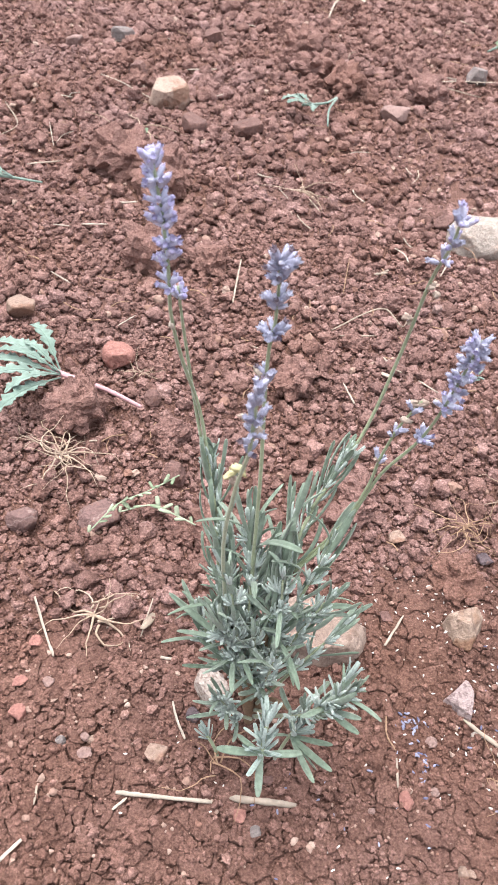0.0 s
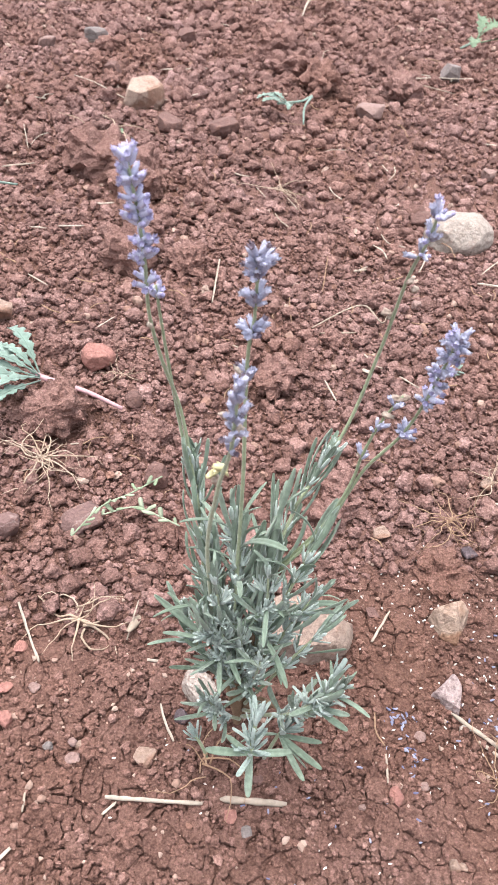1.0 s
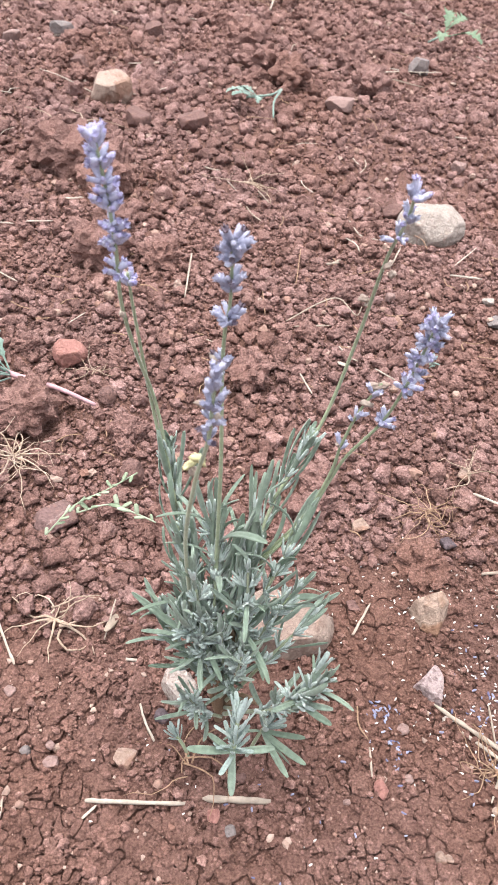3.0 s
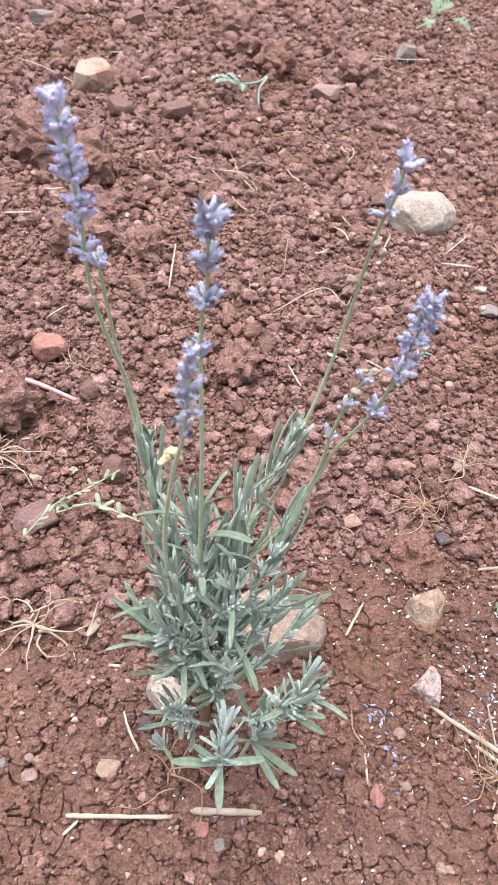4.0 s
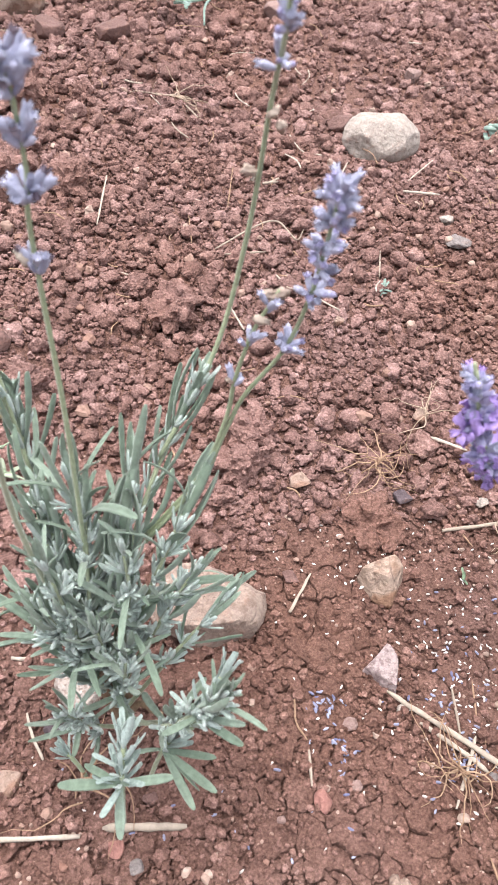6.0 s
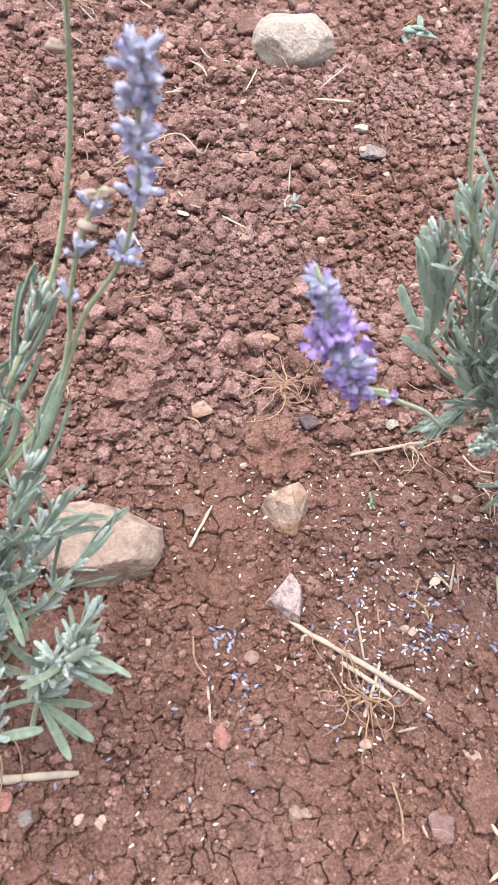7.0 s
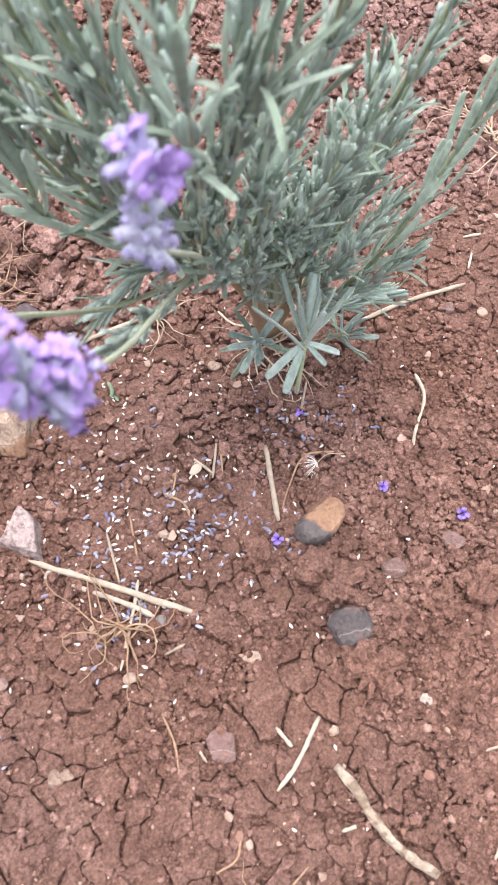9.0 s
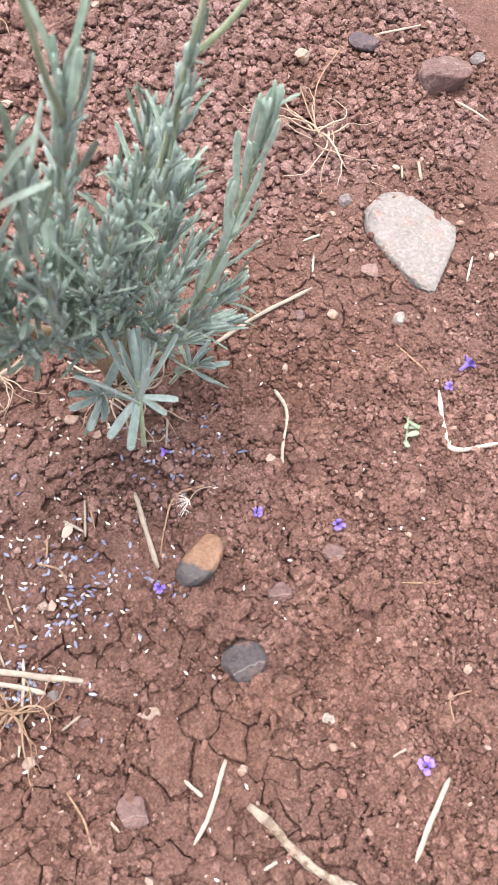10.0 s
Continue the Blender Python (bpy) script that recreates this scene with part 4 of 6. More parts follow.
def shoot(plant, pts, seed, leaf=0.042, nodes=6, start=0.25, spread=48, tufts=5, crown=5, thick=0.0012, rise_=0.5, wide=0.95, near=False, young_len=(0.006, 0.015), pale=0.0):
    """A leafy shoot through the points: a stem, pairs of leaves set crosswise, tufts of young leaves in their axils and a crown at the tip."""
    r = random.Random(seed)
    base = plant.location
    line = smooth_line([Vector(p) - base for p in pts], 8)
    bm = bmesh.new()
    tube(bm, line, [thick * (1.25 - 0.6 * i / len(line)) for i in range(len(line))], 6)
    stem = part("shoot", bm, STALK, plant)
    young = bmesh.new()
    lens = [0.0]
    for a, b in zip(line, line[1:]):
        lens.append(lens[-1] + (b - a).length)
    side = None
    for k in range(nodes + 1):
        f = start + (1 - start) * (k / nodes) ** 0.85
        want = f * lens[-1]
        i = min(max(j for j in range(len(lens)) if lens[j] <= want + 1e-9), len(line) - 2)
        p = line[i].lerp(line[i + 1], (want - lens[i]) / max(1e-9, lens[i + 1] - lens[i]))
        d = (line[i + 1] - line[i]).normalized()
        if side is None:
            side = (Matrix.Rotation(r.uniform(0, 6.28), 3, d) @ d.orthogonal()).normalized()
        side = (Matrix.Rotation(radians(90 + r.uniform(-18, 18)), 3, d) @ side)
        side = (side - d * side.dot(d)).normalized()
        top = k == nodes
        for sgn in (1, -1):
            s = side * sgn
            if not top:
                sp = radians(spread * (1.12 - 0.45 * k / nodes) * r.uniform(0.75, 1.25))
                along = d * math.cos(sp) + s * math.sin(sp) + Vector((0, 0, rise_ * r.uniform(-0.05, 0.2)))
                size = leaf * (0.75 + 0.45 * math.sin(math.pi * min(1, 0.2 + 0.75 * k / nodes))) * r.uniform(0.75, 1.15)
                ob = new("leaf", r.choice(SPEARS if r.random() < pale else (CLOSE if near else LEAVES)))
                ob.parent = stem
                ob.matrix_basis = aim(p, along, d, (size * wide, size, size * wide))
            for _ in range(round(tufts * (2.2 if pale == 0 else 1.6)) if not top else 0):
                sp = radians(r.uniform(10, 60) if pale == 0 else r.uniform(4, 32))
                q = (Matrix.Rotation(r.uniform(-0.9, 0.9), 3, d) @ s)
                along = d * math.cos(sp) + q * math.sin(sp)
                add_small_leaf(young, p + s * 0.001, along, d, r.uniform(*young_len), r.uniform(0.0009, 0.0013), r.uniform(-0.2, 0.7))
        if top:
            for c in range(crown):
                q = Matrix.Rotation(2 * math.pi * c / crown + r.uniform(-0.3, 0.3), 3, d) @ side
                sp = radians(r.uniform(8, 30))
                size = leaf * r.uniform(0.6, 1.0)
                ob = new("leaf", r.choice(LEAVES))
                ob.parent = stem
                ob.matrix_basis = aim(p - d * leaf * 0.15 * (c % 3), d * math.cos(sp) + q * math.sin(sp), d - q, (size * wide, size, size * wide))
            for c in range(4):
                q = Matrix.Rotation(r.uniform(0, 6.28), 3, d) @ side
                add_small_leaf(young, p, d * 0.95 + q * 0.35, d, r.uniform(0.009, 0.016), 0.0012, 0.3)
    tagged(part("young_leaves", young, LIFTEDTUFT if pale else TUFT, stem, "tufts of small grey-green young leaves"), kind="stuff")
    return stem


def spear(plant, pts, seed, leaf=0.04, nodes=8, start=0.3, wide=1.0, thick=0.0014, kinds=SPEARS[:3], tufts=0, spread=1.0):
    """An upright shoot whose long leaves lie close along it and end in a pointed bundle."""
    r = random.Random(seed)
    base = plant.location
    line = smooth_line([Vector(p) - base for p in pts], 8)
    bm = bmesh.new()
    tube(bm, line, [thick * (1.25 - 0.5 * i / len(line)) for i in range(len(line))], 6)
    stem = part("shoot", bm, STALK, plant)
    young = bmesh.new()
    side = None
    for k in range(nodes + 1):
        f = (start + (1 - start) * k / nodes) * (len(line) - 1)
        i = min(int(f), len(line) - 2)
        p = line[i].lerp(line[i + 1], f - i)
        d = (line[i + 1] - line[i]).normalized()
        side = (Matrix.Rotation(radians(90 + r.uniform(-15, 15)), 3, d) @ (side or d.orthogonal())).normalized()
        side = (side - d * side.dot(d)).normalized()
        around = (0, 180) if k < nodes - 1 else (0, 90, 180, 270)
        for a in around:
            s = Matrix.Rotation(radians(a + r.uniform(-12, 12)), 3, d) @ side
            sp = radians(r.uniform(19, 35) * (1.2 - 0.75 * k / nodes) * spread)
            size = leaf * r.uniform(0.8, 1.15) * (1 - 0.25 * (k == nodes))
            ob = new("leaf", r.choice(kinds))
            ob.parent = stem
            ob.matrix_basis = aim(p - d * leaf * 0.35 * (k >= nodes - 1), d * math.cos(sp) + s * math.sin(sp), d - s * 0.3, (size * wide, size, size * wide))
            for _ in range(tufts):
                q = Matrix.Rotation(r.uniform(-0.8, 0.8), 3, d) @ s
                sp = radians(r.uniform(10, 42))
                add_small_leaf(young, p + s * 0.001, d * math.cos(sp) + q * math.sin(sp), d, r.uniform(0.007, 0.016), r.uniform(0.0008, 0.0012), r.uniform(-0.1, 0.6))
    if tufts:
        tagged(part("young_leaves", young, TUFT, stem, "tufts of small grey-green young leaves"), kind="stuff")
    else:
        young.free()
    return stem


def long_leaf(stem, plant, where, along, up, length, wide, mesh):
    """One larger leaf of a shoot, set singly."""
    ob = new("leaf", mesh)
    ob.parent = stem
    ob.matrix_basis = aim(Vector(where) - plant.location, Vector(along), Vector(up), (length * wide, length, length * wide))


def cluster(plant, where, facing, seed, finger=0.018, count=16, long_=5, length=0.036, open_=60, short=FINGERS, broad=1.0):
    """The end of a shoot: a dense bundle of short blunt silvery leaves with longer greener ones below it."""
    r = random.Random(seed)
    base = plant.location
    where, d = Vector(where) - base, Vector(facing).normalized()
    bm = bmesh.new()
    tube(bm, smooth_line([where - d * 0.03 - Vector((0, 0, 0.012)), where - d * 0.015, where], 4), [0.0013] * 9, 6)
    stem = part("shoot", bm, STALK, plant)
    side = d.orthogonal().normalized()
    for c in range(count + long_):
        big = c >= count
        q = Matrix.Rotation(c * 2.399 + r.uniform(-0.3, 0.3), 3, d) @ side
        share = c / count
        sp = radians(r.uniform(75, 112)) if big else radians(8 + open_ * share * r.uniform(0.8, 1.2))
        size = length * r.uniform(0.75, 1.1) if big else finger * (0.75 + 0.4 * share) * r.uniform(0.8, 1.15)
        ob = new("leaf", r.choice(LEAVES if big else short))
        ob.parent = stem
        wide = 1.35 if big else broad
        ob.matrix_basis = aim(where - d * finger * 0.45 * (1.2 if big else share), d * math.cos(sp) + q * math.sin(sp), d, (size * wide, size, size * wide))
    return stem


def rosette(plant, where, facing, seed, leaf=0.04, count=14, wide=1.15):
    """A drooping shoot seen end on: leaves spread like a star about a short stem."""
    r = random.Random(seed)
    base = plant.location
    where, d = Vector(where) - base, Vector(facing).normalized()
    bm = bmesh.new()
    tube(bm, smooth_line([where - d * 0.03 - Vector((0, 0, 0.012)), where - d * 0.015, where], 4), [0.0013] * 9, 6)
    stem = part("shoot", bm, STALK, plant)
    young = bmesh.new()
    side = d.orthogonal().normalized()
    for c in range(count):
        inner = c % 5 in (1, 2, 4)
        q = Matrix.Rotation(c * 2.399 + r.uniform(-0.25, 0.25), 3, d) @ side
        sp = radians(r.uniform(12, 50) if inner else r.uniform(55, 95))
        size = leaf * (r.uniform(0.35, 0.62) if inner else r.uniform(0.65, 1.1))
        ob = new("leaf", r.choice(STARS if not inner else SPEARS))
        ob.parent = stem
        ob.matrix_basis = aim(where - d * r.uniform(0, 0.008), d * math.cos(sp) + q * math.sin(sp), d, (size * wide, size, size * wide))
    for c in range(26):
        q = Matrix.Rotation(r.uniform(0, 6.28), 3, d) @ side
        sp = radians(r.uniform(10, 70))
        add_small_leaf(young, where, d * math.cos(sp) + q * math.sin(sp), d, leaf * r.uniform(0.18, 0.42), leaf * 0.03, 0.4)
    tagged(part("young_leaves", young, TUFT, stem, "tufts of small grey-green young leaves"), kind="stuff")


def calyx_mesh(mat, closed, tip=None, seed=0):
    """A ribbed, toothed calyx of length 1 along +y, with the darker bud at its mouth."""
    bm = bmesh.new()
    prof = ((0.0, 0.09), (0.12, 0.2), (0.38, 0.25), (0.66, 0.27), (0.86, 0.23), (0.97, 0.15 if closed else 0.24))
    rings = []
    r = random.Random(seed + 7)
    lean = r.uniform(-0.12, 0.12)
    for y_, r_ in prof:
        r_ = r_ * r.uniform(0.82, 1.08) * (0.74 if y_ < 0.9 or closed else 0.95)
        rings.append([bm.verts.new((lean * y_ * y_ + r_ * (1 + 0.14 * (k % 2)) * r.uniform(0.9, 1.1) * math.cos(k * math.pi / 5), y_ + (0.2 * r.uniform(0.4, 1.3) if (k % 2 and y_ > 0.95) else 0), r_ * (1 + 0.14 * (k % 2)) * math.sin(k * math.pi / 5))) for k in range(10)])
    for a, b in zip(rings, rings[1:]):
        for k in range(10):
            bm.faces.new((a[k], a[(k + 1) % 10], b[(k + 1) % 10], b[k]))
    bm.faces.new(rings[0][::-1])
    end = [bm.verts.new((v.co.x * 0.6, 0.86 if not closed else 1.04, v.co.z * 0.6)) for v in rings[-1]]
    for k in range(10):
        bm.faces.new((rings[-1][k], rings[-1][(k + 1) % 10], end[(k + 1) % 10], end[k]))
    bm.faces.new(end)
    me = bpy.data.meshes.new("floret")
    bm.to_mesh(me)
    bm.free()
    me.shade_smooth()
    me.materials.append(mat)
    me.materials.append(tip or mat)
    for f in me.polygons:
        if f.center.y > 0.8:
            f.material_index = 1
    return me


def corolla_mesh(mat, seed=0):
    """An open flower: a short tube with two large upper lobes and three lower ones, length about 1."""
    bm = bmesh.new()
    tube(bm, [Vector((0, 0, 0)), Vector((0, 0.35, 0.02)), Vector((0, 0.6, 0.03))], [0.1, 0.13, 0.2], 8, cap=False)
    r = random.Random(seed)
    for ang, w, ln in ((50, 0.2, 0.42), (130, 0.2, 0.42), (205, 0.12, 0.28), (270, 0.14, 0.32), (335, 0.12, 0.28)):
        ang, w, ln = ang + r.uniform(-16, 16), w * r.uniform(0.85, 1.3), ln * r.uniform(0.75, 1.2)
        dip = r.uniform(-0.14, 0.16)
        a = radians(ang)
        out = Vector((math.cos(a), 0, math.sin(a)))
        tan = Vector((-math.sin(a), 0, math.cos(a)))
        rows = []
        for s, ww, yy in ((0.12, 0.45, 0.56), (0.5, 0.95, 0.68), (0.85, 0.92, 0.72), (1.0, 0.6, 0.66)):
            c = out * (0.1 + ln * s) + Vector((0, yy, 0))
            rows.append([bm.verts.new(c + tan * w * ww * u + Vector((0, dip * s + r.uniform(-0.07, 0.07) + 0.06 * abs(u) - dz, 0))) for dz in (0.0, 0.02) for u in ((-1, -0.4, 0.4, 1) if dz == 0 else (1, 0.4, -0.4, -1))])
        for p_, q_ in zip(rows, rows[1:]):
            for k in range(8):
                bm.faces.new((p_[k], p_[(k + 1) % 8], q_[(k + 1) % 8], q_[k]))
        bm.faces.new(rows[0][::-1])
        bm.faces.new(rows[-1])
    me = bpy.data.meshes.new("floret")
    bm.to_mesh(me)
    bm.free()
    me.shade_smooth()
    me.materials.append(mat)
    return me


FRESH = [calyx_mesh(CALYX, True, BUD, 1), calyx_mesh(CALYX, False, BUD, 2)]
FADED = [calyx_mesh(CALYXGREY, False, None, 3), calyx_mesh(CALYXGREY, True, CALYX, 4), calyx_mesh(CALYXGREY, False, CALYX, 5), calyx_mesh(CALYXGREY, False, WITHERED, 6)]
HALFOPEN = [calyx_mesh(BUD, True, BUD, 8), calyx_mesh(BUD, False, PETAL, 9), calyx_mesh(BUD, False, PETAL, 10), calyx_mesh(BUD, False, BUD, 11)]
DRIED = [calyx_mesh(DRYPETAL, False)]
OPEN = [corolla_mesh(PETAL, k) for k in range(5)]


def bead(parent, base, where, r_, seed, mat=None):
    """A small dry bract or bud on a stalk."""
    v, f = lump_shape(3, seed, 0.5)
    r_ = r_ * 0.72
    ob = new("bract", mesh_of("bract", v * r_ * np.array((0.55, 1.0, 0.5)), f, mat or DRYPETAL))
    ob.parent = parent
    ob.matrix_basis = Matrix.Translation(Vector(where) - base) @ Euler((seed * 1.3, seed * 0.7, seed * 2.1)).to_matrix().to_4x4()


def flower_stalk(plant, pts, whorls, seed, thick=0.0011, look_="fresh", size=0.0075):
    """A bare square stalk with whorls of florets. whorls: (share of the stalk, florets, radius factor)."""
    r = random.Random(seed)
    base = plant.location
    line = smooth_line([Vector(p) - base for p in pts], 8)
    bm = bmesh.new()
    tube(bm, line, [thick * (1.2 - 0.5 * i / len(line)) for i in range(len(line))], 5)
    stalk = part("flower_stalk", bm, STALK, plant, "thin green-grey flower stalk")
    lens = [0.0]
    for a, b in zip(line, line[1:]):
        lens.append(lens[-1] + (b - a).length)
    for f, n, wide in whorls:
        n = round(n * (1.25 if look_ == "open" else 1.3))
        want = f * lens[-1]
        i = min(max(j for j in range(len(lens)) if lens[j] <= want + 1e-9), len(line) - 2)
        p = line[i].lerp(line[i + 1], (want - lens[i]) / max(1e-9, lens[i + 1] - lens[i]))
        d = (line[i + 1] - line[i]).normalized()
        side = d.orthogonal().normalized()
        for k in range(n):
            q = Matrix.Rotation(2 * math.pi * k / n + r.uniform(-0.35, 0.35), 3, d) @ side
            sp = radians(r.uniform(22, 92 if look_ == "open" else 72) * wide)
            along = d * math.cos(sp) + q * math.sin(sp)
            at = p + d * r.uniform(-0.0035, 0.0035) * wide + q * 0.0006
            if look_ == "open" and r.random() < 0.52:
                mesh, s = r.choice(OPEN), size * r.uniform(1.0, 1.75)
                cal = new("floret", HALFOPEN[0])
                cal.parent = stalk
                cal.matrix_basis = aim(at, along, d, (size, size * 0.85, size))
            elif look_ == "open":
                mesh, s = r.choice(HALFOPEN), size * r.uniform(0.8, 1.15)
            elif look_ == "bud":
                mesh, s = r.choice((HALFOPEN[0], HALFOPEN[3], HALFOPEN[1], FADED[0])), size * r.uniform(0.75, 1.15)
            elif look_ == "dry":
                mesh, s = r.choice(FADED + DRIED), size * r.uniform(0.7, 1.1)
            elif look_ == "mixed":
                mesh, s = r.choice(FADED[:3] + FRESH), size * r.uniform(0.65, 1.1)
            elif look_ == "faded":
                mesh, s = r.choice(FADED), size * r.uniform(0.65, 1.2)
            else:
                mesh, s = FRESH[0] if r.random() < 0.62 else FRESH[1], size * r.uniform(0.8, 1.1)
            ob = new("floret", mesh)
            ob.parent = stalk
            ob.matrix_basis = aim(at, along, d, (s, s, s))
    return stalk


def woody(plant, pts, r0, r1, seed):
    r = random.Random(seed)
    base = plant.location
    line = smooth_line([Vector(p) - base for p in pts], 6)
    bm = bmesh.new()
    tube(bm, line, [(r0 + (r1 - r0) * i / (len(line) - 1)) * r.uniform(0.88, 1.12) for i in range(len(line))], 8)
    return part("woody_stem", bm, WOOD, plant, "brown woody stem")


def plant_at(x, y, label):
    ob = new("lavender_plant")
    ob.location = (x, y, rise(x, y) - 0.004)
    return tagged(ob, label, "lavender", "lavender plants in a row")


# the first plant: sparse, with five old flower spikes
first = plant_at(0.1, 0.262, "young lavender plant with grey-green leaves and faded spikes")
B1 = (0.1, 0.262, 0.0)
woody(first, [(0.1, 0.264, -0.005), (0.096, 0.256, 0.04), (0.09, 0.25, 0.1)], 0.0045, 0.0025, 1)
woody(first, [(0.1, 0.262, 0.01), (0.102, 0.26, 0.06), (0.098, 0.262, 0.13)], 0.0035, 0.002, 2)
woody(first, [(0.098, 0.258, 0.02), (0.108, 0.25, 0.06), (0.118, 0.232, 0.085)], 0.0028, 0.0018, 3)
woody(first, [(0.097, 0.258, 0.02), (0.085, 0.262, 0.07), (0.074, 0.27, 0.12)], 0.003, 0.002, 4)
spear(first, [(0.085, 0.262, 0.08), (0.066, 0.288, 0.15), (0.059, 0.312, 0.19), (0.054, 0.326, 0.222)], 11, 0.042, 11, 0.1, 0.85, 0.0013, UPRIGHT, 2, 2.1)
shoot(first, [(0.09, 0.262, 0.1), (0.086, 0.28, 0.16), (0.08, 0.29, 0.205)], 12, 0.046, 6, 0.25, 26, 3, 5)
spear(first, [(0.095, 0.26, 0.1), (0.105, 0.28, 0.165), (0.12, 0.31, 0.196), (0.137, 0.324, 0.232)], 13, 0.042, 9, 0.2, 0.82, 0.0013, UPRIGHT, 2, 1.8)
shoot(first, [(0.098, 0.26, 0.11), (0.1, 0.27, 0.17), (0.106, 0.292, 0.205)], 14, 0.046, 6, 0.2, 30, 3, 4)
shoot(first, [(0.1, 0.262, 0.1), (0.118, 0.272, 0.16), (0.132, 0.288, 0.19)], 15, 0.042, 5, 0.2, 34, 3, 4)
shoot(first, [(0.09, 0.255, 0.08), (0.085, 0.265, 0.14), (0.085, 0.283, 0.19)], 16, 0.036, 6, 0.2, 44, 6, 5)
shoot(first, [(0.09, 0.25, 0.08), (0.076, 0.254, 0.12), (0.066, 0.256, 0.145)], 17, 0.04, 4, 0.3, 52, 9, 5)
shoot(first, [(0.085, 0.26, 0.06), (0.064, 0.268, 0.1), (0.055, 0.276, 0.125)], 18, 0.034, 4, 0.3, 48, 6, 4)
shoot(first, [(0.1, 0.258, 0.09), (0.104, 0.262, 0.15), (0.102, 0.265, 0.185)], 19, 0.034, 5, 0.2, 50, 7, 5)
shoot(first, [(0.1, 0.255, 0.08), (0.118, 0.262, 0.125), (0.133, 0.268, 0.158)], 20, 0.034, 5, 0.3, 52, 6, 5)
shoot(first, [(0.095, 0.256, 0.09), (0.078, 0.27, 0.14), (0.066, 0.282, 0.172)], 21, 0.04, 5, 0.3, 46, 6, 4)
shoot(first, [(0.095, 0.25, 0.06), (0.1, 0.24, 0.1), (0.101, 0.238, 0.135)], 22, 0.034, 4, 0.3, 55, 5, 4)
shoot(first, [(0.1, 0.252, 0.04), (0.118, 0.226, 0.085), (0.13, 0.215, 0.12), (0.142, 0.208, 0.156)], 24, 0.03, 6, 0.45, 36, 4, 8, wide=1.0)
shoot(first, [(0.098, 0.25, 0.03), (0.082, 0.24, 0.06), (0.071, 0.234, 0.09)], 25, 0.03, 4, 0.4, 48, 6, 5)
shoot(first, [(0.1, 0.252, 0.05), (0.128, 0.26, 0.1), (0.15, 0.272, 0.12)], 26, 0.036, 3, 0.5, 40, 3, 3)
spear(first, [(0.09, 0.258, 0.08), (0.078, 0.272, 0.13), (0.07, 0.285, 0.165), (0.066, 0.292, 0.19)], 28, 0.034, 8, 0.3, 1.0, 0.0013, UPRIGHT, 3, 1.8)
star = spear(first, [(0.097, 0.196, 0.09), (0.098, 0.201, 0.103), (0.1, 0.211, 0.118)], 31, 0.016, 12, 0.25, 1.05, 0.0015, FINGERS, 0, 2.1)
cluster(first, (0.098, 0.198, 0.1), (0.0, 0.3, 0.95), 36, 0.015, 18, 0, 0.02, 85)
for along, ln in (((-1.0, 0.1, -0.12), 0.028), ((1.0, 0.05, -0.1), 0.025), ((-0.02, -0.5, -0.85), 0.026), ((-0.7, 0.35, 0.25), 0.02)):
    long_leaf(star, first, (0.097, 0.195, 0.098), along, (0, -0.3, 1), ln, 1.75, LEAVES[3])
cluster(first, (0.066, 0.24, 0.024), (-0.45, 0.3, 0.8), 32, 0.013, 14, 0, 0.02, 45)
low = cluster(first, (0.122, 0.218, 0.085), (0.3, 0.1, 0.9), 33, 0.017, 14, 2, 0.026)
for along, ln in (((0.7, -0.6, -0.3), 0.034), ((0.4, -0.8, -0.45), 0.032), ((0.95, -0.25, -0.1), 0.028)):
    long_leaf(low, first, (0.119, 0.216, 0.08), along, (0, -0.3, 1), ln, 1.5, LEAVES[0])
star = spear(first, [(0.13, 0.21, 0.118), (0.138, 0.216, 0.132), (0.148, 0.226, 0.15)], 34, 0.016, 9, 0.2, 1.0, 0.0015, FINGERS, 0, 2.0)
for along, ln in (((0.85, -0.15, -0.25), 0.022), ((0.7, -0.45, -0.3), 0.024), ((-0.6, -0.3, 0.1), 0.022)):
    long_leaf(star, first, (0.134, 0.212, 0.127), along, (0, -0.3, 1), ln, 1.6, LEAVES[3])
spear(first, [(0.1, 0.252, 0.03), (0.118, 0.232, 0.075), (0.13, 0.218, 0.11), (0.137, 0.214, 0.128)], 35, 0.026, 6, 0.4, 1.3, 0.0013, UPRIGHT, 2, 1.9)
infill = random.Random(8)
for k in range(7):
    ax, ay = infill.uniform(-1, 1), infill.uniform(-1, 1)
    shoot(first, [(0.097, 0.258, 0.05), (0.097 + 0.015 * ax, 0.258 + 0.008 * ay, 0.1), (0.096 + 0.032 * ax, 0.266 + 0.022 * ay, 0.13 + 0.06 * infill.random())], 240 + k, 0.034, 5, 0.25, infill.uniform(36, 55), 5, 5)
A = flower_stalk(first, [(0.059, 0.312, 0.19), (0.046, 0.33, 0.254), (0.033, 0.32, 0.305), (0.0262, 0.313, 0.34), (0.0242, 0.308, 0.372), (0.0205, 0.308, 0.399), (0.016, 0.308, 0.423)],
                 [(0.735, 5, 0.9), (0.79, 8, 1.0), (0.825, 9, 1.0), (0.875, 9, 1.05), (0.905, 6, 1.0), (0.945, 9, 1.0), (0.985, 7, 0.6)], 41)
flower_stalk(first, [(0.06, 0.31, 0.19), (0.045, 0.331, 0.245), (0.034, 0.324, 0.315), (0.029, 0.318, 0.353)], [(0.97, 5, 0.9)], 42)
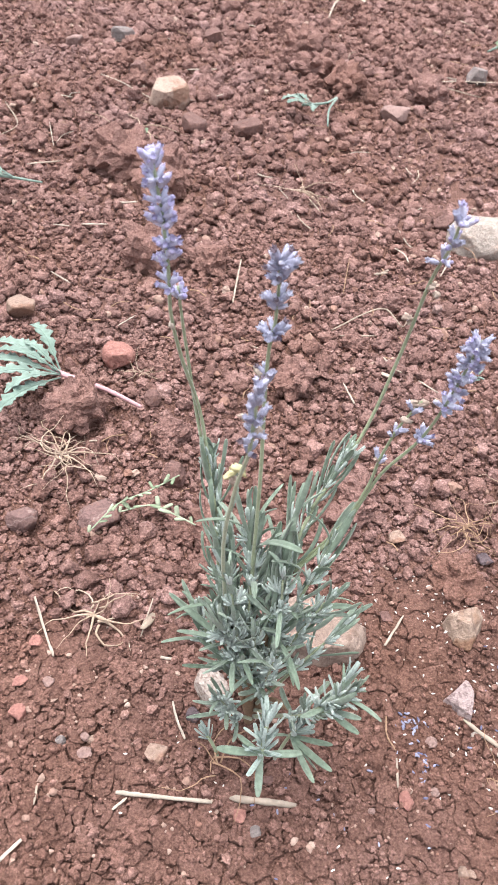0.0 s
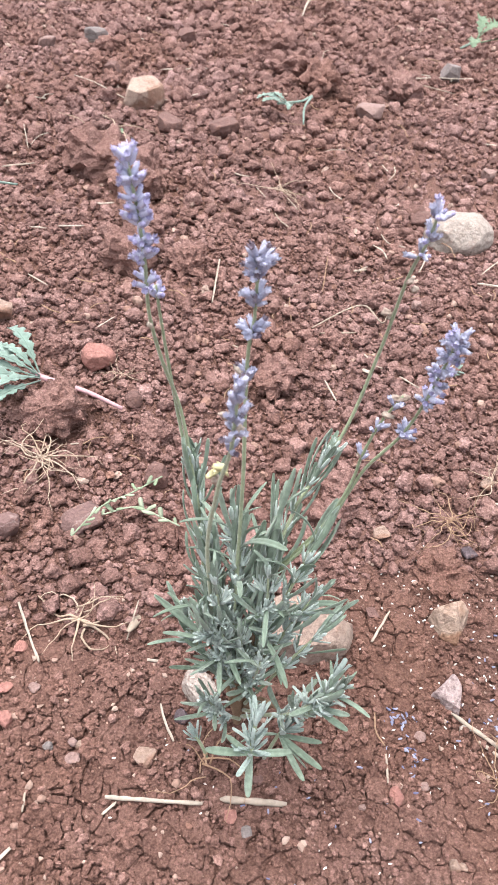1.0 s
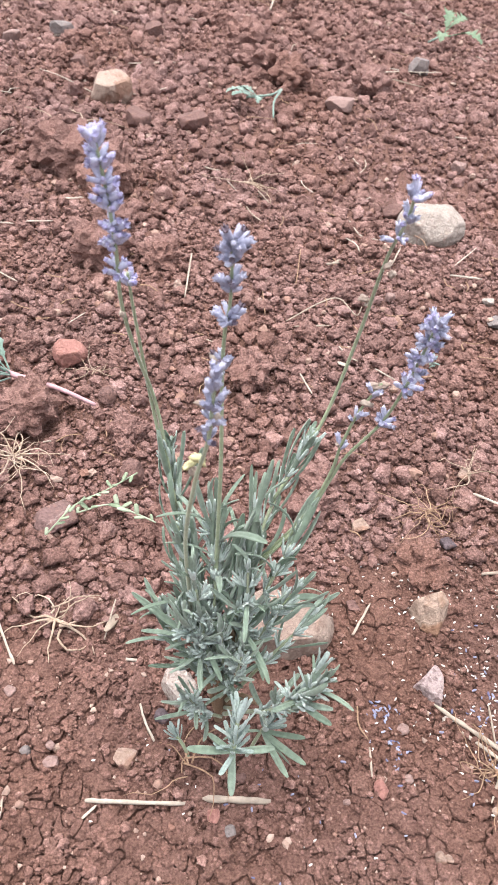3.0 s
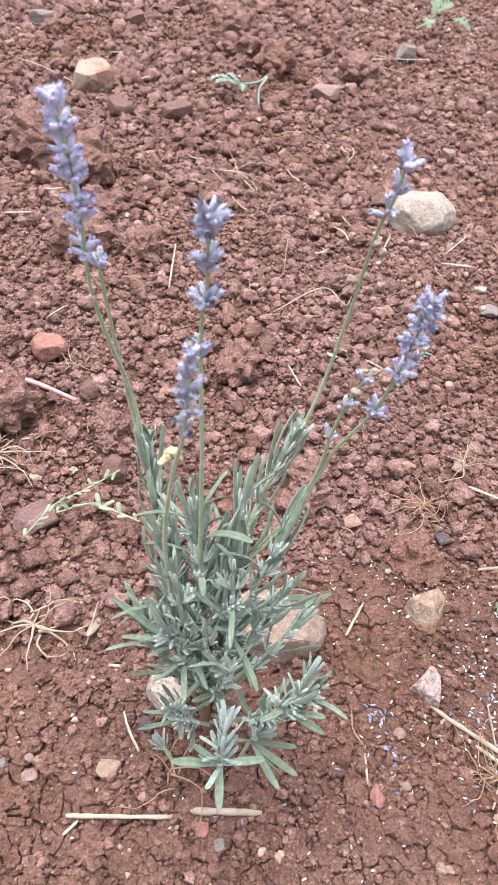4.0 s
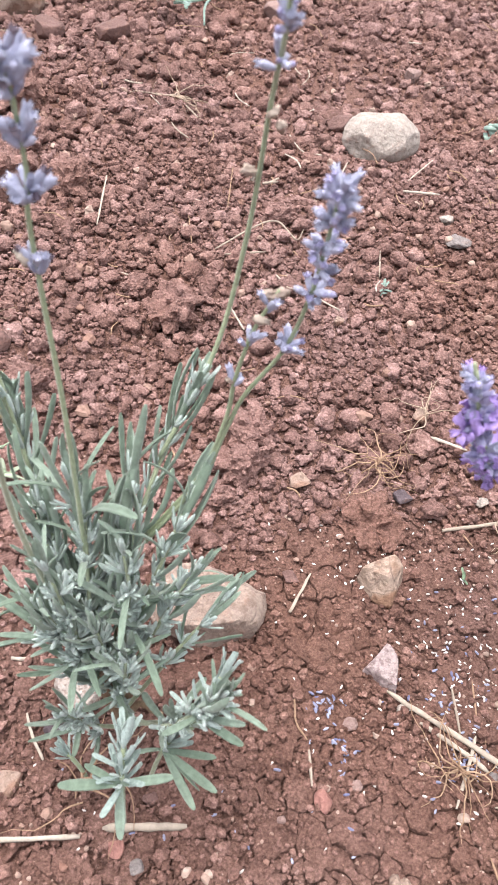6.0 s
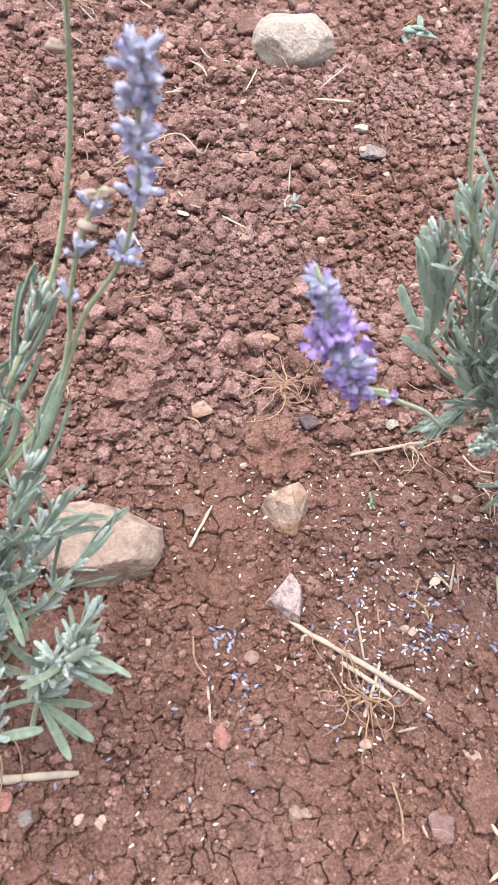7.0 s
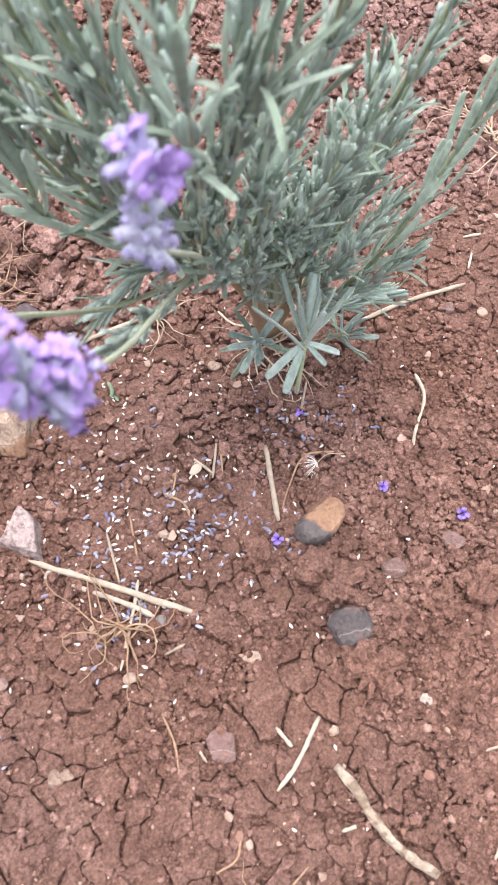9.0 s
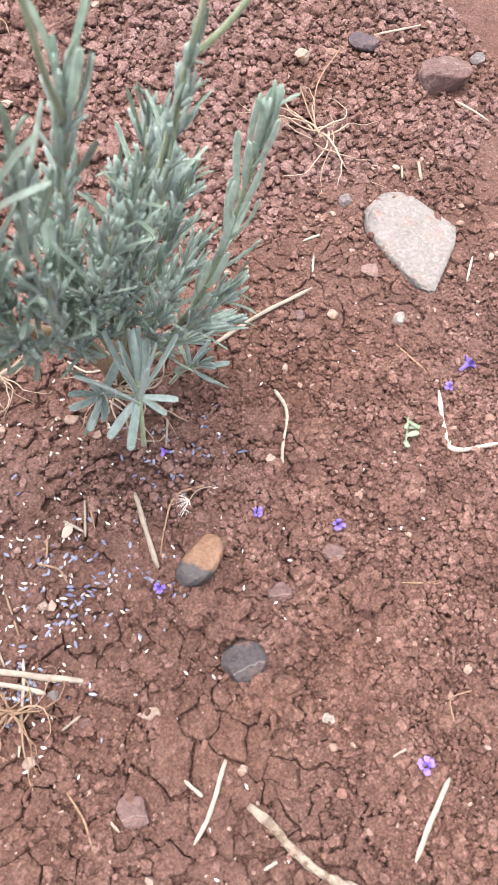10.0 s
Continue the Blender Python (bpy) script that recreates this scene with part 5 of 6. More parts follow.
Bs = flower_stalk(first, [(0.085, 0.275, 0.15), (0.081, 0.285, 0.25), (0.077, 0.29, 0.308), (0.0755, 0.29, 0.34), (0.0765, 0.29, 0.358), (0.0745, 0.287, 0.391)],
                  [(0.71, 5, 0.8), (0.82, 9, 1.0), (0.9, 10, 1.0), (0.965, 10, 1.15), (0.995, 8, 1.0)], 43, look_="faded", size=0.0078)
Es = flower_stalk(first, [(0.07, 0.262, 0.15), (0.062, 0.25, 0.233), (0.063, 0.236, 0.296), (0.066, 0.228, 0.329), (0.066, 0.225, 0.352), (0.066, 0.223, 0.372)],
                  [(0.81, 2, 0.6), (0.865, 7, 0.9), (0.91, 7, 0.7), (0.955, 5, 0.6), (0.985, 5, 0.5)], 44, look_="faded", size=0.0068)
Cs = flower_stalk(first, [(0.119, 0.31, 0.196), (0.145, 0.33, 0.248), (0.155, 0.335, 0.306), (0.156, 0.325, 0.363), (0.154, 0.306, 0.394), (0.152, 0.298, 0.412)],
                  [(0.85, 5, 1.0), (0.93, 6, 0.8), (0.99, 7, 0.9)], 45, look_="mixed", size=0.007)
Ds = flower_stalk(first, [(0.112, 0.282, 0.17), (0.138, 0.295, 0.199), (0.149, 0.3, 0.23), (0.155, 0.3, 0.25), (0.169, 0.3, 0.276), (0.174, 0.295, 0.307), (0.173, 0.285, 0.338), (0.172, 0.277, 0.364)],
                  [(0.585, 9, 1.1), (0.72, 9, 1.0), (0.79, 10, 1.0), (0.845, 11, 1.05), (0.9, 12, 1.05), (0.945, 11, 1.1), (0.97, 6, 0.9)], 46, look_="mixed", size=0.0072)
D2 = flower_stalk(first, [(0.112, 0.285, 0.17), (0.138, 0.297, 0.2), (0.148, 0.3, 0.235), (0.15, 0.3, 0.259), (0.155, 0.3, 0.285), (0.163, 0.3, 0.305)],
                  [(0.66, 3, 0.6), (0.82, 4, 0.7), (0.93, 2, 0.9)], 47, look_="dry", size=0.007)
bead(Es, first.location, (0.0635, 0.237, 0.31), 0.0055, 21, YELLOWLEAF)
bead(Es, first.location, (0.06, 0.238, 0.305), 0.0045, 22, YELLOWLEAF)
for s_, p_, r_, k in ((Bs, (0.0715, 0.29, 0.325), 0.004, 1), (Es, (0.063, 0.228, 0.35), 0.0045, 2), (Es, (0.069, 0.226, 0.345), 0.004, 3), (Es, (0.062, 0.238, 0.3), 0.006, 4), (D2, (0.158, 0.299, 0.291), 0.005, 5), (D2, (0.164, 0.3, 0.303), 0.0055, 6), (D2, (0.16, 0.302, 0.302), 0.0045, 7), (Cs, (0.157, 0.323, 0.362), 0.0045, 8), (Cs, (0.16, 0.321, 0.358), 0.005, 9), (Cs, (0.152, 0.333, 0.335), 0.005, 10), (Cs, (0.155, 0.334, 0.332), 0.0035, 11), (A, (0.0265, 0.314, 0.332), 0.004, 12)):
    bead(s_, first.location, p_, r_, k)

# the second plant: denser, in flower
second = plant_at(0.462, 0.358, "bushy lavender plant with grey-green leaves and violet flowers")
woody(second, [(0.464, 0.362, -0.006), (0.446, 0.346, 0.05), (0.424, 0.341, 0.095), (0.4, 0.335, 0.13)], 0.006, 0.0035, 51)
woody(second, [(0.464, 0.358, -0.005), (0.466, 0.345, 0.05), (0.462, 0.335, 0.1)], 0.005, 0.003, 52)
woody(second, [(0.466, 0.356, 0.0), (0.485, 0.338, 0.04), (0.498, 0.325, 0.08)], 0.004, 0.0025, 53)
for k, (pts, lf, nd, st, sp, tf, cr) in enumerate((
        ([(0.39, 0.332, 0.13), (0.355, 0.318, 0.19), (0.348, 0.31, 0.235), (0.34, 0.305, 0.275)], 0.05, 7, 0.25, 34, 4, 5),
        ([(0.395, 0.33, 0.13), (0.372, 0.31, 0.19), (0.362, 0.295, 0.245), (0.36, 0.288, 0.285)], 0.05, 7, 0.25, 32, 4, 5),
        ([(0.4, 0.33, 0.13), (0.388, 0.305, 0.2), (0.382, 0.285, 0.26), (0.38, 0.275, 0.305)], 0.05, 8, 0.25, 28, 4, 5),
        ([(0.4, 0.33, 0.12), (0.38, 0.295, 0.2), (0.362, 0.268, 0.26), (0.352, 0.255, 0.3)], 0.046, 7, 0.25, 32, 4, 5),
        ([(0.41, 0.33, 0.12), (0.402, 0.3, 0.2), (0.402, 0.288, 0.26)], 0.048, 7, 0.25, 30, 4, 5),
        ([(0.42, 0.335, 0.11), (0.424, 0.315, 0.19), (0.428, 0.3, 0.27)], 0.046, 7, 0.25, 32, 4, 5),
        ([(0.46, 0.335, 0.09), (0.472, 0.318, 0.18), (0.478, 0.306, 0.255)], 0.036, 6, 0.35, 36, 3, 4),
        ([(0.46, 0.34, 0.07), (0.448, 0.318, 0.13), (0.44, 0.308, 0.178)], 0.027, 6, 0.2, 36, 7, 5),
        ([(0.465, 0.34, 0.06), (0.475, 0.32, 0.11), (0.488, 0.312, 0.15)], 0.034, 5, 0.2, 55, 8, 6),
        ([(0.465, 0.335, 0.06), (0.462, 0.31, 0.11), (0.465, 0.3, 0.15)], 0.032, 5, 0.2, 55, 8, 6),
        ([(0.47, 0.34, 0.04), (0.49, 0.318, 0.08), (0.508, 0.308, 0.11)], 0.036, 5, 0.2, 58, 8, 5),
        ([(0.46, 0.345, 0.05), (0.45, 0.335, 0.11), (0.446, 0.33, 0.165)], 0.036, 5, 0.2, 50, 8, 5),
        ([(0.46, 0.345, 0.06), (0.462, 0.342, 0.13), (0.464, 0.335, 0.19)], 0.034, 6, 0.2, 44, 7, 5),
        ([(0.47, 0.345, 0.05), (0.488, 0.34, 0.12), (0.496, 0.33, 0.175)], 0.034, 6, 0.2, 44, 6, 5),
        ([(0.47, 0.34, 0.03), (0.498, 0.33, 0.05), (0.522, 0.322, 0.055)], 0.03, 5, 0.3, 50, 5, 5),
        ([(0.44, 0.34, 0.06), (0.428, 0.325, 0.1), (0.424, 0.312, 0.13)], 0.032, 4, 0.3, 55, 6, 5),
        ([(0.4, 0.335, 0.12), (0.38, 0.32, 0.15), (0.36, 0.31, 0.19)], 0.04, 5, 0.2, 52, 6, 5),
        ([(0.4, 0.333, 0.125), (0.372, 0.328, 0.14), (0.345, 0.315, 0.14)], 0.036, 5, 0.3, 52, 5, 4),
        ([(0.4, 0.33, 0.12), (0.37, 0.302, 0.15), (0.345, 0.275, 0.175), (0.33, 0.262, 0.188)], 0.019, 5, 0.4, 50, 4, 4),
        ([(0.42, 0.335, 0.1), (0.4, 0.312, 0.14), (0.39, 0.295, 0.18)], 0.038, 5, 0.3, 50, 6, 5),
        ([(0.42, 0.335, 0.1), (0.41, 0.303, 0.15), (0.405, 0.29, 0.205)], 0.026, 6, 0.3, 30, 5, 5),
        ([(0.43, 0.335, 0.1), (0.43, 0.305, 0.16), (0.434, 0.29, 0.215)], 0.038, 5, 0.3, 44, 5, 5),
        ([(0.455, 0.34, 0.07), (0.455, 0.32, 0.14), (0.455, 0.308, 0.21)], 0.036, 6, 0.3, 42, 5, 5),
        )):
    shoot(second, pts, 60 + k, lf * (0.86 if k < 6 else 0.72), nd, st, sp * 0.85, max(3, round(tf * 0.9)), cr, wide=0.74, near=sp < 31, young_len=(0.01, 0.021), pale=0.8)
spear(second, [(0.4, 0.335, 0.12), (0.36, 0.338, 0.15), (0.332, 0.332, 0.18), (0.323, 0.328, 0.212), (0.316, 0.328, 0.232)], 181, 0.04, 8, 0.4, 1.15)
spear(second, [(0.485, 0.335, 0.05), (0.498, 0.316, 0.11), (0.509, 0.308, 0.17), (0.517, 0.303, 0.224)], 182, 0.035, 13, 0.15, 1.15, spread=1.35)
spear(second, [(0.468, 0.345, 0.08), (0.488, 0.352, 0.135), (0.503, 0.358, 0.18)], 183, 0.032, 8, 0.3, 1.0)
spear(second, [(0.4, 0.33, 0.12), (0.385, 0.315, 0.17), (0.38, 0.305, 0.215)], 184, 0.036, 6, 0.35, 1.0)
spear(second, [(0.42, 0.335, 0.1), (0.415, 0.315, 0.16), (0.412, 0.3, 0.205)], 185, 0.036, 6, 0.35, 1.0)
spear(second, [(0.4, 0.333, 0.12), (0.37, 0.325, 0.15), (0.348, 0.32, 0.185)], 186, 0.034, 6, 0.35, 1.0)
spear(second, [(0.4, 0.334, 0.115), (0.346, 0.333, 0.187), (0.313, 0.330, 0.253)], 302, 0.040, 5, 0.3, 0.72, 0.0013, UPRIGHT, 2, 1.5)
spear(second, [(0.4, 0.334, 0.115), (0.349, 0.330, 0.199), (0.318, 0.325, 0.278)], 303, 0.040, 5, 0.3, 0.72, 0.0013, SPEARS, 2, 1.5)
spear(second, [(0.4, 0.334, 0.115), (0.352, 0.328, 0.207), (0.323, 0.320, 0.295)], 304, 0.040, 5, 0.3, 0.72, 0.0013, SPEARS, 2, 1.5)
spear(second, [(0.4, 0.334, 0.115), (0.354, 0.323, 0.184), (0.328, 0.310, 0.247)], 306, 0.036, 5, 0.3, 0.72, 0.0013, UPRIGHT, 2, 1.5)
spear(second, [(0.4, 0.334, 0.115), (0.360, 0.323, 0.197), (0.339, 0.310, 0.274)], 307, 0.036, 5, 0.3, 0.72, 0.0013, SPEARS, 2, 1.5)
spear(second, [(0.4, 0.334, 0.115), (0.365, 0.318, 0.176), (0.348, 0.300, 0.232)], 308, 0.036, 5, 0.3, 0.72, 0.0013, SPEARS, 2, 1.5)
fill = random.Random(5)
for k in range(8):
    ax, ay = fill.uniform(-1, 1), fill.uniform(-1, 1)
    top = (0.455 + 0.055 * ax + 0.02 * fill.uniform(-1, 1), 0.322 + 0.03 * ay, 0.19 - 0.07 * abs(ax) + 0.04 * fill.random())
    low = (0.46 + 0.01 * ax, 0.345, 0.05)
    mid_p = ((top[0] * 0.55 + low[0] * 0.45) + 0.008 * ax, top[1] * 0.5 + low[1] * 0.5, 0.12)
    shoot(second, [low, mid_p, top], 130 + k, fill.uniform(0.024, 0.031), 7, 0.3, fill.uniform(26, 44), 4, 6, wide=0.74, young_len=(0.01, 0.021), pale=0.9)
for k in range(2):
    ax = fill.uniform(-1, 1)
    top = (0.385 + 0.04 * ax, 0.285 + 0.035 * fill.uniform(-1, 1), 0.255 + 0.04 * fill.random())
    shoot(second, [(0.4, 0.33, 0.12), (0.395 + 0.02 * ax, 0.31, 0.19), top], 160 + k, fill.uniform(0.04, 0.048), 7, 0.3, fill.uniform(24, 36), 3, 6, wide=0.66, near=True, young_len=(0.01, 0.022), pale=0.9)
star = cluster(second, (0.438, 0.289, 0.112), (0.3, 0.55, 0.78), 91, 0.032, 15, 0, 0.036, 46, BROAD, 0.75)
for along, ln in (((-0.75, -0.15, -0.4), 0.027), ((-0.55, -0.5, -0.45), 0.028), ((0.75, -0.4, -0.25), 0.022), ((0.4, -0.6, -0.4), 0.018)):
    long_leaf(star, second, (0.435, 0.284, 0.104), along, (-0.3, -0.3, 1), ln, 1.0, BROAD[0])
cluster(second, (0.43, 0.318, 0.06), (-0.4, -0.5, 0.7), 92, 0.022, 14, 4, 0.03)
cluster(second, (0.5, 0.32, 0.03), (0.4, -0.5, 0.7), 93, 0.02, 14, 3, 0.03)
flower_stalk(second, [(0.39, 0.33, 0.12), (0.345, 0.31, 0.145), (0.3, 0.275, 0.205), (0.257, 0.259, 0.244), (0.24, 0.252, 0.27), (0.222, 0.25, 0.312)],
             [(0.62, 2, 0.6), (0.72, 8, 1.0), (0.75, 6, 1.0), (0.79, 8, 1.0), (0.83, 8, 0.9), (0.89, 8, 0.9)], 101, look_="bud", size=0.0072)
flower_stalk(second, [(0.272, 0.265, 0.232), (0.257, 0.259, 0.244), (0.24, 0.252, 0.27), (0.234, 0.2515, 0.282)], [(0.3, 3, 1.0), (0.6, 7, 1.25), (0.93, 8, 1.25)], 111, look_="open", size=0.0085)
flower_stalk(second, [(0.24, 0.252, 0.272), (0.231, 0.251, 0.292), (0.224, 0.25, 0.308)], [(0.1, 8, 0.9), (0.35, 8, 0.8), (0.6, 8, 0.75), (0.85, 7, 0.7)], 102, look_="bud", size=0.0072)
flower_stalk(second, [(0.395, 0.33, 0.125), (0.36, 0.285, 0.17), (0.325, 0.235, 0.225), (0.297, 0.202, 0.272), (0.283, 0.196, 0.3)],
             [(0.86, 8, 1.0), (0.92, 8, 0.9), (0.97, 7, 0.8)], 103, look_="bud", size=0.0072)
flower_stalk(second, [(0.304, 0.21, 0.26), (0.297, 0.202, 0.272), (0.283, 0.196, 0.3)], [(0.05, 7, 1.3), (0.3, 8, 1.35), (0.92, 6, 1.2)], 112, look_="open", size=0.0085)
flower_stalk(second, [(0.4, 0.33, 0.13), (0.37, 0.28, 0.2), (0.345, 0.25, 0.245), (0.333, 0.23, 0.276), (0.331, 0.228, 0.3)],
             [(0.81, 8, 1.0), (0.87, 8, 1.0), (0.92, 8, 1.0), (0.98, 7, 1.0)], 104, look_="fresh", size=0.0074)
flower_stalk(second, [(0.333, 0.229, 0.292), (0.331, 0.228, 0.301)], [(0.9, 4, 0.9)], 105, look_="open", size=0.008)
flower_stalk(second, [(0.345, 0.312, 0.235), (0.32, 0.325, 0.27), (0.3, 0.332, 0.34), (0.29, 0.335, 0.4)], [(0.9, 6, 0.8), (0.98, 6, 0.8)], 106, look_="faded")
flower_stalk(second, [(0.35, 0.3, 0.25), (0.33, 0.305, 0.3), (0.312, 0.31, 0.36), (0.305, 0.312, 0.41)], [(0.6, 4, 0.5), (0.9, 6, 0.9), (0.98, 6, 0.8)], 107, look_="dry")
flower_stalk(second, [(0.472, 0.318, 0.2), (0.478, 0.306, 0.258), (0.484, 0.3, 0.3), (0.486, 0.298, 0.37)], [(0.93, 6, 0.9), (0.99, 6, 0.8)], 108, look_="faded")
flower_stalk(second, [(0.478, 0.306, 0.258), (0.494, 0.298, 0.277), (0.51, 0.29, 0.31), (0.515, 0.288, 0.36)], [(0.93, 6, 0.9)], 109, look_="faded")
flower_stalk(second, [(0.427, 0.301, 0.26), (0.415, 0.285, 0.3), (0.408, 0.28, 0.36)], [(0.95, 6, 0.8)], 110, look_="faded")


# ---- straw, roots and weeds ----
def straw(r_mm, *pts):
    """A dry hollow straw or stick lying on the soil."""
    r = random.Random(round(pts[0][0] * 9973 + pts[0][1] * 7919))
    fine = smooth_line([(px, py, 0) for px, py in pts], 5)
    rad = r_mm * 0.00078
    ground_z = height(np.array([p.x for p in fine]), np.array([p.y for p in fine]))
    # it lies across the bumps under it
    a, b = ground_z[0], ground_z[-1]
    n = len(fine)
    if len(pts) == 2:
        lift = max(ground_z[i] - (a + (b - a) * i / (n - 1)) for i in range(n))
        zs = [a + (b - a) * i / (n - 1) + lift * 0.7 for i in range(n)]
    else:
        zs = [max(ground_z[max(0, i - 2):i + 3]) for i in range(n)]
        zs = [sum(zs[max(0, i - 2):i + 3]) / len(zs[max(0, i - 2):i + 3]) for i in range(n)]
    sway = [r.gauss(0, 0.07) * rad for _ in range(n)]
    line = [Vector((p.x + a, p.y + b, z + rad * 0.7 + 0.0016 + 0.0085 * loose_at(p.x, p.y))) for p, z, a, b in zip(fine, zs, sway, sway[::-1])]
    bm = bmesh.new()
    worn = [r.uniform(0.35, 0.9), r.uniform(0.35, 0.9)]
    tube(bm, line, [rad * (0.74 + 0.3 * r.random()) * (worn[i > 0] if i in (0, n - 1) else 1) for i in range(n)], 7, 0.6)
    ob = part("straw" if r_mm < 4 else "dry_stick", bm, (STICK if r_mm >= 4 else STRAW) if r_mm > 1.15 else ROOT)
    if r_mm >= 4:
        return tagged(ob, "thick bent pale dry stick on crusted soil", "stick")
    if r_mm > 1.15:
        return tagged(ob, "pale dry straw lying on red soil" if r_mm < 2.3 else "thick pale dry straw lying on red soil", "straw", "straws on the soil")
    return tagged(ob, "thin dry root lying on red soil", "root", "thin roots on the soil")


straw(2.2, (-0.015, 1.593), (0.077, 1.635))
straw(1.2, (-0.177, 1.533), (-0.133, 1.496), (-0.064, 1.432))
straw(1.6, (-0.314, 1.344), (-0.277, 1.263), (-0.297, 1.215))
straw(1.2, (-0.226, 1.271), (-0.209, 1.205))
straw(2.2, (-0.240, 1.143), (-0.192, 1.165))
straw(1.4, (-0.170, 0.971), (-0.146, 0.965))
straw(1.5, (-0.131, 0.970), (-0.097, 0.985))
straw(1.5, (-0.151, 0.845), (-0.123, 0.822))
straw(2.4, (0.277, 0.902), (0.299, 0.919))
straw(1.6, (0.463, 1.704), (0.506, 1.667), (0.564, 1.683))
straw(1.6, (0.519, 1.703), (0.584, 1.688), (0.651, 1.706))
straw(1.6, (0.499, 1.628), (0.597, 1.635))
straw(1.4, (0.207, 0.771), (0.250, 0.806), (0.282, 0.822), (0.300, 0.794), (0.312, 0.814))
straw(1.3, (0.334, 1.041), (0.344, 0.994), (0.367, 0.982))
straw(1.6, (0.199, 1.103), (0.214, 1.072))
straw(1.6, (-0.053, 0.732), (-0.036, 0.762))
straw(2.0, (-0.080, 0.357), (-0.066, 0.327), (-0.057, 0.309))
straw(1.5, (0.040, 0.273), (0.044, 0.259), (0.051, 0.244))
straw(1.3, (0.018, 0.359), (0.010, 0.331))
straw(1.8, (0.028, 0.311), (0.041, 0.309))
straw(2.4, (0.004, 0.205), (0.030, 0.203), (0.073, 0.201))
straw(2.0, (0.003, 0.193), (0.012, 0.202))
straw(3.6, (0.085, 0.204), (0.107, 0.202), (0.133, 0.199))
straw(2.8, (-0.067, 0.159), (-0.055, 0.172))
straw(1.6, (-0.051, 0.208), (-0.051, 0.194))
straw(1.6, (0.211, 0.235), (0.209, 0.214))
straw(2.6, (0.271, 0.270), (0.302, 0.242), (0.341, 0.205))
straw(2.2, (0.288, 0.247), (0.309, 0.227), (0.322, 0.212))
straw(1.7, (0.322, 0.235), (0.313, 0.220), (0.295, 0.193))
straw(2.2, (0.236, 0.362), (0.215, 0.331))
straw(2.2, (0.351, 0.398), (0.384, 0.401), (0.417, 0.404))
straw(0.8, (0.364, 0.403), (0.372, 0.382))
straw(2.6, (0.425, 0.282), (0.417, 0.259), (0.409, 0.234))
straw(2.0, (0.379, 0.128), (0.358, 0.113), (0.343, 0.106))
straw(1.8, (0.356, 0.133), (0.359, 0.121))
straw(1.2, (0.442, 0.388), (0.448, 0.373), (0.461, 0.367))
straw(1.2, (0.443, 0.361), (0.451, 0.334))
straw(1.5, (0.398, 0.296), (0.386, 0.275))
straw(1.1, (0.355, 0.277), (0.363, 0.267), (0.363, 0.257))
straw(1.3, (0.316, 0.268), (0.312, 0.237))
straw(1.0, (0.332, 0.272), (0.326, 0.246))
straw(1.4, (0.315, 0.143), (0.317, 0.133))
straw(1.0, (0.306, 0.164), (0.306, 0.148), (0.303, 0.136))
straw(1.0, (0.318, 0.096), (0.312, 0.088), (0.301, 0.087))
straw(1.8, (0.364, 0.076), (0.371, 0.075))
straw(1.0, (0.330, 0.066), (0.342, 0.070))
straw(1.0, (0.208, 0.271), (0.206, 0.253), (0.211, 0.241))
straw(4.2, (0.375, 0.104), (0.379, 0.089), (0.381, 0.073), (0.387, 0.054), (0.397, 0.039))
straw(2.6, (0.469, 0.049), (0.448, 0.041), (0.427, 0.032))
straw(2.2, (0.529, 0.342), (0.570, 0.344), (0.616, 0.342))
straw(2.4, (0.631, 0.226), (0.614, 0.204), (0.608, 0.188), (0.636, 0.174))
straw(1.8, (0.541, 0.291), (0.537, 0.273), (0.519, 0.255), (0.512, 0.246))
straw(1.4, (0.471, 0.314), (0.459, 0.298))
straw(1.0, (0.466, 0.261), (0.444, 0.266), (0.426, 0.252), (0.415, 0.240))
straw(1.6, (0.736, 0.297), (0.716, 0.283))
straw(1.4, (0.633, 0.362), (0.624, 0.352))
straw(1.6, (0.635, 0.377), (0.649, 0.374))
straw(1.2, (0.449, 0.076), (0.464, 0.073))
straw(0.8, (0.490, 0.068), (0.497, 0.078), (0.510, 0.074))
straw(2.2, (0.764, 0.389), (0.754, 0.374))
straw(1.4, (0.751, 0.394), (0.743, 0.384))
straw(1.0, (0.633, 0.272), (0.634, 0.255), (0.635, 0.240))
straw(1.0, (0.797, 0.524), (0.752, 0.501), (0.720, 0.466))
straw(1.0, (0.740, 0.509), (0.720, 0.466), (0.711, 0.430))
straw(1.3, (0.838, 0.423), (0.847, 0.390))
straw(1.4, (0.838, 0.525), (0.878, 0.508))
straw(0.8, (0.517, 0.145), (0.540, 0.127))
straw(1.3, (0.319, 0.191), (0.331, 0.191))
straw(1.3, (0.381, 0.291), (0.387, 0.278))
straw(1.1, (0.401, 0.297), (0.392, 0.274))
straw(1.0, (0.369, 0.289), (0.361, 0.277))
straw(2.2, (0.093, 0.912), (0.082, 0.806))
straw(2.0, (0.504, 0.953), (0.458, 0.904))
straw(2.0, (0.447, 0.883), (0.492, 0.879))
straw(2.0, (0.396, 0.962), (0.372, 0.913))
straw(2.0, (0.301, 0.924), (0.281, 0.905))
straw(1.5, (0.212, 0.671), (0.220, 0.632))
straw(1.5, (0.299, 0.673), (0.318, 0.653))
straw(2.0, (0.363, 0.484), (0.388, 0.465))
straw(1.3, (0.106, 0.726), (0.138, 0.712))
straw(1.6, (0.216, 0.762), (0.261, 0.762))
straw(1.1, (0.183, 0.834), (0.183, 0.788))
